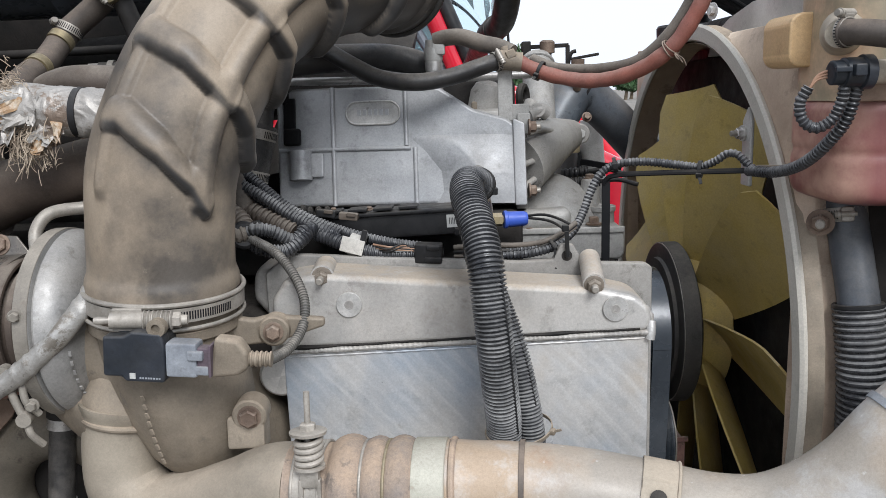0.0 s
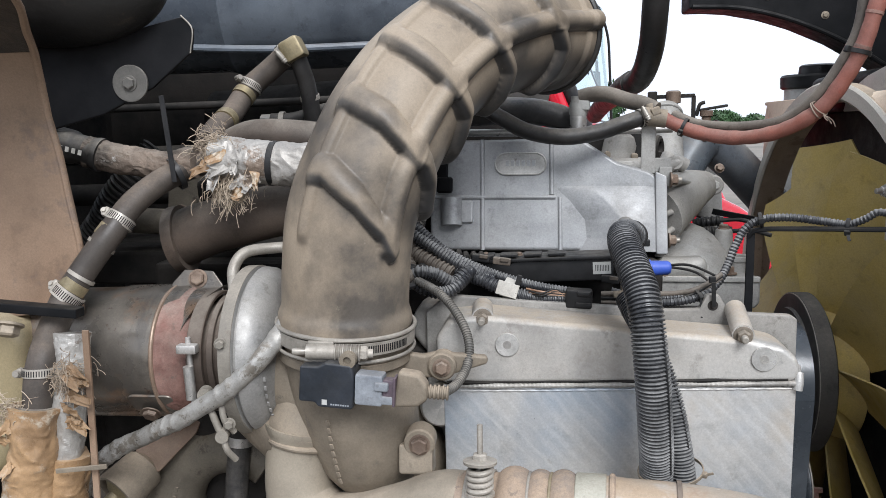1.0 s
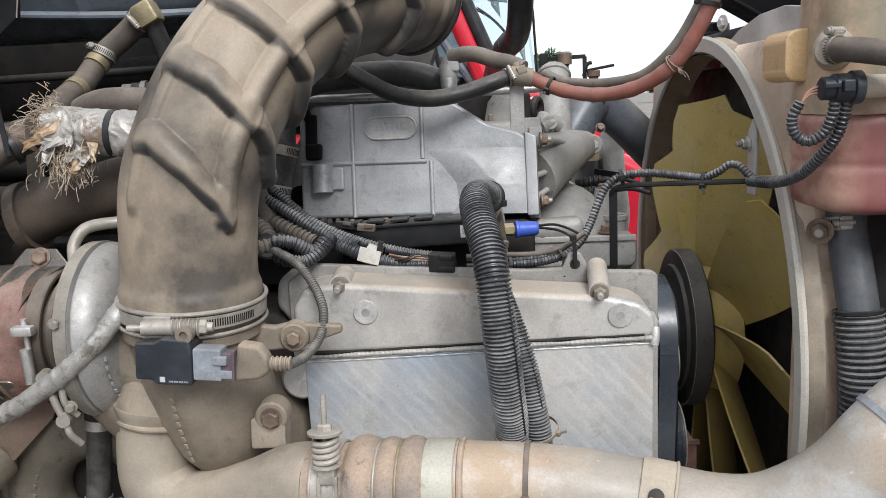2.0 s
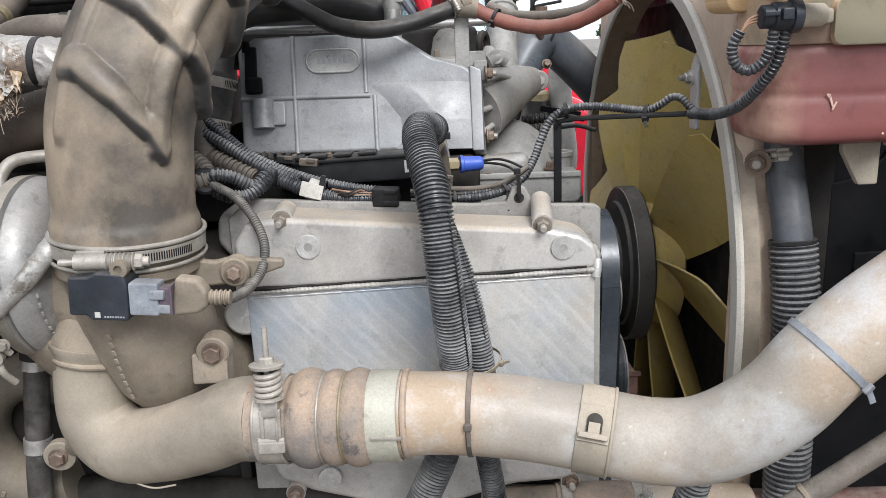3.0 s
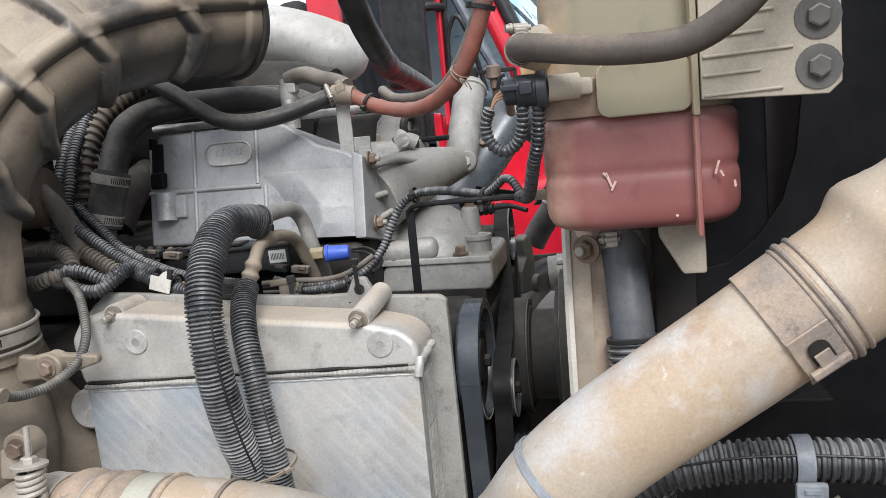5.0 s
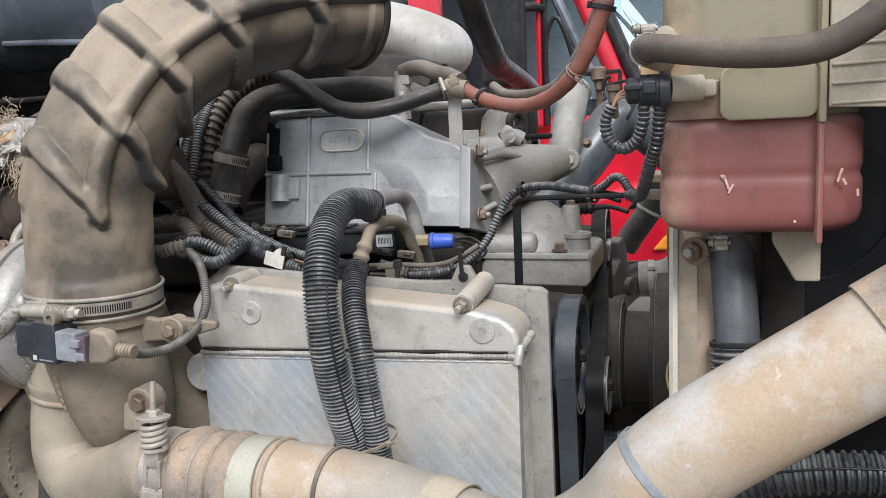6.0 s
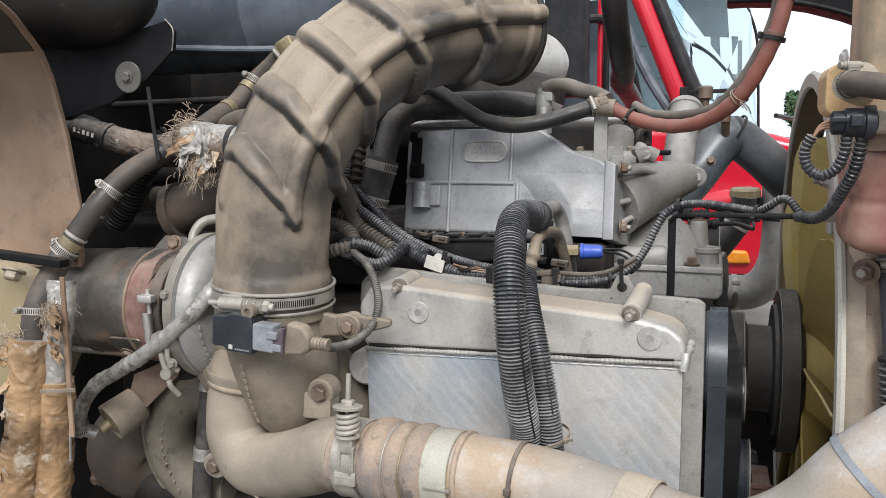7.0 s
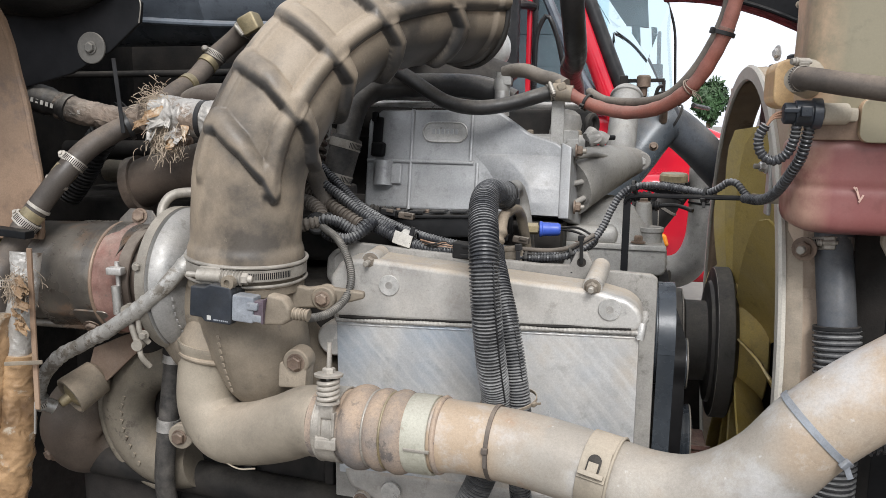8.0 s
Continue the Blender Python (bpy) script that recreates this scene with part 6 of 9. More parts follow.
part("v_band", joined(ring((-0.503, 0.93, 1.295), TX, 0.076, 0.02, 0.005, 56), ring((-0.485, 0.93, 1.296), TX, 0.072, 0.008, 0.003, 56)), "scorched", turbo)
part("v_band_bolt", joined(sweep([(-0.508, 0.845, 1.335), (-0.505, 0.845, 1.245)], 0.0035, 12, 0.01), hexhead((-0.505, 0.838, 1.25), (0.05, 0, -1), 0.0065, 0.012), box((-0.507, 0.840, 1.322), (0.026, 0.012, 0.014), (1, 0, 0), UZ, 0.003), sweep([(-0.507, 0.838, 1.30), (-0.505, 0.838, 1.258)], 0.0065, 14, 0.01)), "steel", turbo)
part("turbine_shell", lathe((-0.565, 0.945, 1.290), TX, [(0, 0.08), (0.003, 0.088), (0.030, 0.0895), (0.042, 0.084), (0.055, 0.07)], 48), "rust", turbo, "rust-red turbine ring")
part("rust_lip", torus((-0.562, 0.945, 1.290), TX, 0.0885, 0.003, 56), "tinted", turbo)
part("turbine_body", sweep([(-0.55, 1.0, 1.24), (-0.55, 1.01, 1.18), (-0.56, 1.02, 1.14)], lambda s, f, a: 0.045 - 0.01 * f, 28, 0.01), "iron", turbo)
part("clamp_ring", ring((-0.447, 0.9217, 1.3), TX, 0.1085, 0.016, 0.0025, 64), "turbotan", turbo, "dusty outer clamp ring")
part("volute", sweep([(-0.525 + 0.095 * math.cos(radians(q)), 1.015, 1.035 + 0.095 * math.sin(radians(q))) for q in range(50, 291, 12)], lambda s, f, a: 0.047 - 0.008 * f, 34, 0.006), "volute", turbo, "dusty curved turbine volute")
part("volute_flange", sweep([(-0.527 + 0.141 * math.cos(radians(q)), 1.012, 1.035 + 0.141 * math.sin(radians(q))) for q in range(70, 266, 12)], 0.010, 16, 0.006), "volute", turbo)
for k in range(12):
    f = k / 11
    part("cast_letter", box((-0.578 - 0.030 * math.sin(math.pi * f), 0.9745, 1.115 - 0.16 * f), (0.008, 0.006, 0.005), (0.4, 0, 1), (1, 0, -0.3), 0.001), "volute", turbo)
part("outlet_neck", sweep([(-0.44, 0.93, 1.225), (-0.40, 0.895, 1.205), (-0.375, 0.873, 1.198)], lambda s, f, a: 0.055 - 0.008 * f, 28, 0.006), "castdust", turbo)
for z, x in ((1.335, -0.455), (1.235, -0.45)):
    bolt(turbo, (x, 0.817, z), (0.2, -1, 0), 0.0055, 0.006, "turbotan", 1.4)
for dz in (0.0, 0.018):
    part("link", sweep([(-0.462, 0.824, 1.262 - dz * 2), (-0.455, 0.815, 1.24 - dz * 2), (-0.447, 0.824, 1.222 - dz * 2)], 0.004, 10, 0.004), "turbotan", turbo)
for k in range(9):
    q = radians(-62 + 7 * k)
    c_ = V(-0.405, 0.921, 1.30) + 0.0985 * V(0.0, -math.cos(q), math.sin(q))
    part("raised_letter", box(c_, (0.0035, 0.006, 0.002), (1, 0, 0), (0, math.sin(q), math.cos(q)), 0.0006), "turbocast", turbo)
part("clamp_link", joined(sweep([(-0.485, 0.838, 1.262), (-0.472, 0.822, 1.243), (-0.462, 0.818, 1.222)], 0.0045, 12, 0.004), lathe((-0.487, 0.842, 1.266), (0.2, -1, 0), [(0, 0.009), (0.014, 0.009)], 18), lathe((-0.461, 0.824, 1.22), (0.2, -1, 0), [(0, 0.008), (0.014, 0.008)], 18)), "turbotan", turbo)
shield = thing("heat_shield", "stained sheet-metal heat shield wrapped round the turbine outlet", "heat shield", (-0.68, 0.95, 1.19))
part("wrap", lathe((-0.79, 0.955, 1.290), TX, [(0, 0.080), (0.003, 0.082), (0.15, 0.0835), (0.156, 0.0855), (0.25, 0.0865), (0.254, 0.085)], 64), "shield", shield)
sv, sf, sn = [], [], 72
for i in range(sn):
    a = 2 * math.pi * i / sn
    up, near = math.sin(a), math.cos(a)
    reach = -0.540 + 0.042 * max(0.0, up) ** 3 + 0.006 * max(0.0, near) - 0.006 * max(0.0, -up)
    for x in (-0.668, -0.62, reach - 0.004, reach):
        bulge = 0.0012 * math.sin(3 * a + 40 * x)
        for d in (0.0, -0.0022):
            R = 0.0875 + bulge + d + (0.0016 if x == reach else 0.0)
            sv.append((x, 0.949 - 0.03 * (x + 0.585) - R * near, 1.290 + 0.02 * (x + 0.585) + R * up))
for i in range(sn):
    p, q = 8 * i, 8 * ((i + 1) % sn)
    for k in range(3):
        sf += [(p + 2 * k, q + 2 * k, q + 2 * k + 2, p + 2 * k + 2), (p + 2 * k + 1, p + 2 * k + 3, q + 2 * k + 3, q + 2 * k + 1)]
    sf += [(p, p + 1, q + 1, q), (p + 6, q + 6, q + 7, p + 7)]
part("strap", (np.array(sv), sf), "shield", shield, "outer sheet with a curved free edge")
part("ear", prism([(-0.05, -0.03), (0.045, -0.03), (0.036, 0.008), (0.022, 0.026), (-0.018, 0.028), (-0.034, 0.010)], (-0.535, 0.945, 1.374), (1, 0, 0), (0, 0.3, 1), 0.004, 0.0015), "shield", shield)
part("patch", prism(rounded(0.062, 0.050, 0.008, 3), (-0.574, 0.8815, 1.2345), (1, 0, 0), (0, -0.64, 0.77), 0.004, 0.0015), "shield", shield, "bolted patch plate")
part("lower_rail", sweep([(-0.78, 0.915, 1.212), (-0.60, 0.91, 1.214)], 0.007, 12, 0.01), "shield", shield)
bolt(shield, (-0.533, 0.945, 1.390), (0.1, -1, 0.3), 0.010, 0.006, "rustbolt", 1.3)
bolt(shield, (-0.580, 0.879, 1.224), (0.0, -0.77, -0.64), 0.010, 0.006, "rustbolt", 1.3)
solid("breather_tube", sweep([(-0.466, 0.90, 1.385), (-0.468, 0.908, 1.41), (-0.458, 0.92, 1.428), (-0.42, 0.945, 1.432), (-0.37, 0.96, 1.43)], 0.0075, 16, 0.005), "clamp", "bent steel tube looping over the compressor", "metal tube")
bh = thing("braided_hose", "silver tape-wrapped hose crossing in front of the turbocharger", "hose", (-0.676, 0.90, 1.07))
part("sleeve", sweep([(-0.372, 0.852, 1.367), (-0.394, 0.828, 1.332), (-0.435, 0.816, 1.290), (-0.503, 0.826, 1.243), (-0.578, 0.848, 1.203), (-0.640, 0.865, 1.168), (-0.680, 0.878, 1.125), (-0.694, 0.885, 1.090), ((-0.664) - 0.012, 0.92 - 0.02, 1.086 - 0.012)], lambda s, f, a: 0.0112 + 0.0012 * np.maximum(0, np.sin(s * 330 + a)) * (0.5 + 0.5 * np.sin(s * 61)) + 0.0005 * np.sin(s * 90 + 3 * a), 24, 0.002), "braid", bh)
part("end_ferrule", sweep([(-0.690, 0.884, 1.098), (-0.694, 0.886, 1.086), (-0.690, 0.891, 1.080)], 0.0128, 20, 0.003), "steel", bh, "crimped steel end")
hose_clamp((-0.692, 0.887, 1.082), (0.2, 0.2, -0.9), 0.0125, 0.009, (-1, -0.3, -0.3))
act = thing("actuator_can", "dusty round actuator canister with a hose nipple", "actuator", (-0.67, 0.96, 1.06))
AA = unit((-0.42, -0.80, -0.42))
AC = V((-0.664), 0.92, 1.086)
part("can", lathe(AC - AA * 0.062, AA, [(0, 0.022), (0.008, 0.031), (0.055, 0.034), (0.061, 0.0335), (0.062, 0.030), (0.058, 0.028), (0.05, 0.027)], 40), "castdust", act)
part("inner_cap", lathe(AC - AA * 0.012, AA, [(0, 0.027), (0.004, 0.026), (0.010, 0.018), (0.014, 0.009), (0.026, 0.0085), (0.03, 0.006)], 28), "brass", act, "pale brass end cap")
part("bracket", prism([(-0.05, -0.03), (-0.01, -0.04), (0.05, 0.0), (0.07, 0.035), (0.02, 0.03), (-0.035, 0.02)], AC + V(0.055, 0.045, 0.062), (1, 0.1, 0.25), (-0.2, 0.35, 1), 0.004, 0.0015), "tinted", act, "heat-browned sheet bracket")
bulb = thing("exhaust_elbow", "brown dusty exhaust elbow below the actuator", "exhaust pipe", ((-0.735), 1.02, 0.985 - 0.05))
part("bowl", sweep([((-0.735) + 0.015, 1.05, 0.985 + 0.075), ((-0.735) + 0.004, 1.035, 0.985 + 0.03), ((-0.735), 1.03, 0.985), ((-0.735) + 0.012, 1.035, 0.985 - 0.03), ((-0.735) + 0.05, 1.06, 0.985 - 0.05)], lambda s, f, a: 0.046 + 0.020 * np.sin(math.pi * np.clip(f * 1.15, 0, 1)), 34, 0.006), "scorched", bulb)
part("neck", sweep([((-0.735) + 0.03, 1.05, 0.985 - 0.04), ((-0.735) + 0.12, 1.09, 0.985 - 0.05), ((-0.735) + 0.2, 1.12, 0.985 - 0.02)], 0.04, 26, 0.01), "volute", bulb)
bolt(bulb, ((-0.735) - 0.025, 0.982, 0.985 - 0.035), (-0.3, -1, -0.3), 0.010, 0.007, "rustbolt", 1.5)
oil = thing("oil_drain_hose", "dark braided oil hose with steel ferrules", "hose", (-0.505, 0.96, 1.0))
part("sleeve", sweep([(-0.497, 0.968, 1.150), (-0.503, 0.962, 1.09), (-0.506, 0.955, 1.04)], 0.0165, 22, 0.004), "darkbraid", oil)
part("ferrule", sweep([(-0.496, 0.969, 1.165), (-0.498, 0.967, 1.145)], 0.0185, 22, 0.005), "steel", oil)
part("ferrule", sweep([(-0.5055, 0.956, 1.05), (-0.507, 0.954, 1.03)], 0.0185, 22, 0.005), "steel", oil)
part("lower_hose", sweep([(-0.507, 0.955, 1.035), (-0.512, 0.953, 0.99), (-0.517, 0.955, 0.94), (-0.517, 0.962, 0.90), (-0.51, 0.975, 0.85)], 0.0165, 20, 0.004), "darkbraid", oil)
part("upper_neck", sweep([(-0.49, 0.97, 1.20), (-0.496, 0.968, 1.16)], 0.02, 20, 0.006), "iron", oil)

# ---- exhaust manifold and dark parts behind the elbow ----
manifold = thing("exhaust_manifold", "grimy cast exhaust manifold behind the intake elbow", "exhaust manifold", (-0.5, 1.05, 1.40))
part("runner", sweep([(-0.60, 1.05, 1.43), (-0.56, 1.045, 1.445), (-0.49, 1.04, 1.463), (-0.42, 1.04, 1.478), (-0.30, 1.06, 1.49)], lambda s, f, a: 0.042 - 0.004 * np.sin(math.pi * f), 28, 0.008), "scorched", manifold)
part("flange", lathe((-0.60, 1.05, 1.43), (1, 0, 0.2), [(-0.008, 0.05), (0.008, 0.05)], 26), "scorched", manifold)
part("upper_runner", sweep([(-0.55, 1.12, 1.56), (-0.50, 1.10, 1.577), (-0.42, 1.09, 1.575), (-0.33, 1.1, 1.56)], 0.026, 20, 0.01), "scorched", manifold)
for x, z in ((-0.45, 1.508), (-0.50, 1.505), (-0.545, 1.48)):
    bolt(manifold, (x, 1.04, z), (0, -1, 0.1), 0.008, 0.008, "rustbolt", 1.5)
part("pad", box((-0.49, 1.10, 1.505), (0.16, 0.04, 0.12), (1, 0, 0.08), UZ, 0.01), "iron", manifold)
wallr = thing("bulkhead", "near-black bulkhead and pipework behind the engine", "bulkhead", (-0.7, 1.7, 1.0), kind="structure")
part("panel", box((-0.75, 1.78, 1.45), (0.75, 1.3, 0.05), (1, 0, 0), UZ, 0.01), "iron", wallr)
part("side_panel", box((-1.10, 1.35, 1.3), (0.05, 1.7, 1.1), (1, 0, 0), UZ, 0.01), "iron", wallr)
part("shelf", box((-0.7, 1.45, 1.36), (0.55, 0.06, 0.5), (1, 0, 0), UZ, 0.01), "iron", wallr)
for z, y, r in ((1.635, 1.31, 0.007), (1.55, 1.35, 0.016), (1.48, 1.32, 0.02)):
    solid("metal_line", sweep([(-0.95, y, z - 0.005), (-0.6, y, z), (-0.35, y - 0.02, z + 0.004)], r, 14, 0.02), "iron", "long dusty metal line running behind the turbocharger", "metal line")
fitting = thing("pipe_fitting", "grey hose fitting with a clamp behind the elbow", "fitting", (-0.52, 1.3, 1.60))
part("nut", lathe((-0.548, 1.29, 1.603), (1, 0, 0.02), [(0, 0.012), (0.02, 0.012)], 6), "greymetal", fitting)
part("hose", sweep([(-0.53, 1.29, 1.603), (-0.49, 1.29, 1.604), (-0.43, 1.28, 1.618), (-0.36, 1.27, 1.63)], 0.014, 18, 0.008), "hose", fitting)
part("clamp", ring((-0.51, 1.29, 1.6035), (1, 0, 0.02), 0.0145, 0.009, 0.0015), "clamp", fitting)

duct = thing("air_duct", "large blue-black plastic air duct overhead", "air duct", (-0.6, 1.45, 1.70))
part("tube", sweep([(-1.05, 1.40, 1.83), (-0.6, 1.43, 1.835), (-0.2, 1.48, 1.845)], lambda s, f, a: 0.135 + 0.006 * np.exp(-((s - 0.42) / 0.01) ** 2), 56, 0.012), "bluegloss", duct)
part("moulding", sweep([(-0.85, 1.31, 1.745), (-0.55, 1.33, 1.73), (-0.3, 1.36, 1.735)], 0.007, 10, 0.02), "bluegloss", duct)
canister = thing("air_filter_housing", "dusty black rounded filter housing with a rim", "air filter", (-0.75, 1.13, 1.7))
part("shell", sweep([(-1.05, 0.97, 1.86), (-0.80, 0.96, 1.812), (-0.66, 0.955, 1.785), (-0.555, 0.95, 1.775)], lambda s, f, a: 0.098 * np.sqrt(np.clip(1 - np.clip((f - 0.55) / 0.455, 0, 1) ** 2, 0.02, 1)), 48, 0.008), "filterblack", canister)
part("rim", torus((-0.80, 0.96, 1.812), (1, -0.08, -0.2), 0.098, 0.004, 48), "iron", canister)
frame_br = thing("mounting_bracket", "black painted steel bracket with a large washer bolt", "bracket", (-0.65, 0.96, 1.6))
part("plate", prism([(-0.86, 1.60), (-0.747, 1.591), (-0.659, 1.613), (-0.588, 1.646), (-0.53, 1.692), (-0.526, 1.722), (-0.541, 1.738), (-0.60, 1.725), (-0.70, 1.73), (-0.86, 1.79)], (0, 0.975, 0), (1, 0, 0), UZ, 0.008, 0.003), "blackpaint", frame_br)
# Thin pale strip set along the plate's edge as its highlight.
part("edge_highlight", sweep([(-0.531, 0.965, 1.69), (-0.526, 0.963, 1.722), (-0.541, 0.965, 1.739)], 0.0010, 8, 0.005), "clamp", frame_br)
part("washer", lathe((-0.617, 0.966, 1.653), (0, -1, 0), [(0, 0.0245), (0.003, 0.0245), (0.0036, 0.023)], 34), "duststeel", frame_br)
bolt(frame_br, (-0.617, 0.962, 1.653), (0, -1, 0), 0.008, 0.005, "duststeel", 1.3)
panel = thing("inner_panel", "tan dust-coated inner body panel", "body panel", (-0.75, 0.88, 1.38))
# The upper bend overhangs so that the panel's top falls into shade.
prof = [(0.885, 1.355, -0.672), (0.885, 1.39, -0.670), (0.885, 1.434, -0.664), (0.885, 1.50, -0.673), (0.885, 1.565, -0.682), (0.882, 1.61, -0.690), (0.868, 1.65, -0.686), (0.838, 1.684, -0.672), (0.80, 1.705, -0.655), (0.75, 1.725, -0.628), (0.66, 1.75, -0.60)]
pv = np.array([(x, y + d, z) for d in (0.0, 0.014) for y, z, xe in prof for x in (-0.98, xe - 0.006, xe)])
pv[2:33:3, 1] += 0.004
pn, pk = len(prof), []
for i in range(pn - 1):
    for j in range(2):
        q = 3 * i + j
        pk += [(q, q + 1, q + 4, q + 3), (q + 33, q + 36, q + 37, q + 34)]
    pk.append((3 * i + 2, 3 * i + 35, 3 * i + 38, 3 * i + 5))
pk += [(0, 33, 34, 1), (1, 34, 35, 2)]
part("sheet", (pv, pk), "tanpanel", panel, sharp=50)
# Dark sheet laid over the upper bend in place of the shadow there.
lv = np.concatenate([pv[21:33], pv[54:66]])
lv[:, 1] -= 0.003
lk = [tuple(i - 21 if i < 33 else i - 42 for i in f) for f in pk[5 * 7:5 * 10]]
part("top_shadow", (lv, lk), "filterblack", panel, "dark sheet for the shadow along the panel's upper bend", sharp=50)
part("edge_fold", sweep([(xe, y + 0.004, z) for y, z, xe in prof], 0.0045, 10, 0.01), "tanpanel", panel, "rolled panel edge")
part("lower_flange", box((-0.82, 0.892, 1.352), (0.29, 0.012, 0.03), (1, 0, 0.1), UZ, 0.003), "tanpanel", panel)
strapbar = thing("support_strap", "black flat steel strap under the tan panel", "bracket", (-0.7, 0.81, 1.37))
part("bar", box((-0.70, 0.812, 1.380), (0.15, 0.012, 0.02), (1, 0, -0.08), UZ, 0.002), "blackpaint", strapbar)
bolt(strapbar, (-0.71, 0.80, 1.363), (0, -0.5, -1), 0.013, 0.012, "castdust", 1.3)
bin_ = thing("washer_bottle", "pale yellow plastic bottle below the strap", "bottle", (-0.8, 0.9, 1.0))
part("shell", prism([(-0.16, -0.10), (0.03, -0.09), (0.075, -0.01), (0.085, 0.10), (0.06, 0.135), (-0.16, 0.14)], (-0.815, 0.98, 1.225), (1, 0, 0), UZ, 0.12, 0.03, 5), "yellowp", bin_)

# ---- hoses with clamps, foil and torn wrapping beside the turbocharger ----
H1 = [(-0.50, 1.02, 1.548), (-0.54, 1.0, 1.543), (-0.577, 0.965, 1.525), (-0.604, 0.925, 1.497), (-0.621, 0.890, 1.461), (-0.650, 0.872, 1.417), (-0.668, 0.858, 1.386)]
hl = thing("coolant_line", "dusty brown rubber hose with brass joints beside the turbocharger", "hose", (-0.65, 0.87, 1.38))
part("hose", sweep(H1, 0.0168, 24, 0.005), "tanhose", hl)
for p_, q_ in (((-0.619, 0.894, 1.466), (-0.628, 0.888, 1.453)), ((-0.658, 0.865, 1.401), (-0.665, 0.86, 1.391))):
    part("brass_joint", sweep([p_, q_], 0.0174, 24, 0.004), "brass", hl, "brass hose joint")
for p_ in ((-0.6325, 0.8845, 1.445), (-0.654, 0.868, 1.407)):
    part("white_ring", ring(p_, (-0.5, -0.35, -0.8), 0.0171, 0.005, 0.0012, 30), "clamp", hl)
hose_clamp((-0.614, 0.903, 1.475), (-0.45, -0.45, -0.75), 0.0180, 0.013, (-0.75, 0.0, 0.5))
hose_clamp((-0.668, 0.857, 1.385), (-0.55, -0.35, -0.7), 0.0195, 0.015, (-0.7, 0.3, 0.6))
H2 = [(-0.668, 0.858, 1.386), (-0.675, 0.835, 1.352), (-0.678, 0.805, 1.308), (-0.681, 0.793, 1.25)]
hd = thing("wrapped_hose", "grey hose wrapped in torn tan foil insulation", "hose", (-0.69, 0.79, 1.0))
part("hose", sweep(H2, 0.0180, 24, 0.005), "tanhose", hd)
part("inner_hose", sweep([(-0.681, 0.793, 1.262), (-0.684, 0.789, 1.23), (-0.692, 0.787, 1.175), (-0.702, 0.787, 1.12), (-0.716, 0.787, 1.07), (-0.735, 0.787, 1.0), (-0.75, 0.79, 0.92)], 0.024, 20, 0.01), "greyhose", hd)
part("wrap", creased([(-0.681, 0.793, 1.262), (-0.684, 0.789, 1.23), (-0.692, 0.787, 1.175), (-0.702, 0.787, 1.12), (-0.716, 0.787, 1.07), (-0.735, 0.787, 1.0), (-0.75, 0.79, 0.92)], 0.0270, 0.0030, 80, 0.002, 3, 0.003), "wrap", hd, "torn tan wrapping with pale flakes", sharp=24)
for k in range(12):
    g_ = random.Random(40 + k)
    part("torn_flap", flake((-0.69 - 0.06 * k / 11 + g_.uniform(-0.02, 0.018), 0.762, 1.25 - 0.024 * k), (g_.uniform(-0.4, 0.4), -1, 0.1), (g_.uniform(-0.8, 0.8), -0.1, g_.uniform(-1, 1)), g_.uniform(0.008, 0.016), g_.uniform(0.008, 0.018), 60 + k), "wrap", hd, smooth=False)
hose_clamp((-0.6785, 0.803, 1.302), (0.0, 0.15, 1), 0.0190, 0.011, (-1, -0.35, 0))
hf = thing("foil_hose", "foil-wrapped hose beside a wooden batten", "hose", (-0.66, 0.82, 1.0))
part("foil", creased([(-0.648, 0.828, 1.345), (-0.649, 0.82, 1.30), (-0.652, 0.812, 1.25), (-0.662, 0.811, 1.18)], 0.019, 0.0017, 56, 0.002, 4, 0.002), "foil", hf, smooth=False)
part("wrap", creased([(-0.660, 0.812, 1.195), (-0.666, 0.811, 1.14), (-0.670, 0.811, 1.08), (-0.684, 0.811, 1.01), (-0.70, 0.812, 0.93)], 0.0240, 0.0028, 72, 0.002, 5, 0.002), "wrap", hf, sharp=24)
for k in range(9):
    g_ = random.Random(140 + k)
    part("torn_flap", flake((-0.642 + g_.uniform(-0.008, 0.012), 0.79, 1.315 - 0.009 * k), (0.5, -1, 0.1), (0.9, -0.3, g_.uniform(-0.6, 0.5)), g_.uniform(0.008, 0.016), g_.uniform(0.018, 0.034), 150 + k), "wrap", hf, smooth=False)
stick = thing("batten", "thin tan wooden batten tied beside the wrapped hoses", "batten", (-0.61, 0.785, 1.08))
part("strip", box((-0.606, 0.783, 1.24), (0.008, 0.24, 0.004), (1, 0, -0.02), (0.05, 0.0, 1), 0.001), "tanpanel", stick)
part("wire", sweep([(-0.613, 0.784, 1.13), (-0.62, 0.787, 1.08)], 0.0018, 8, 0.01), "steel", stick)
part("tie", box((-0.618, 0.772, 1.193), (0.065, 0.006, 0.003), (1, 0, 0.12), UZ, 0.001), "castdust", stick)
rng = random.Random(5)


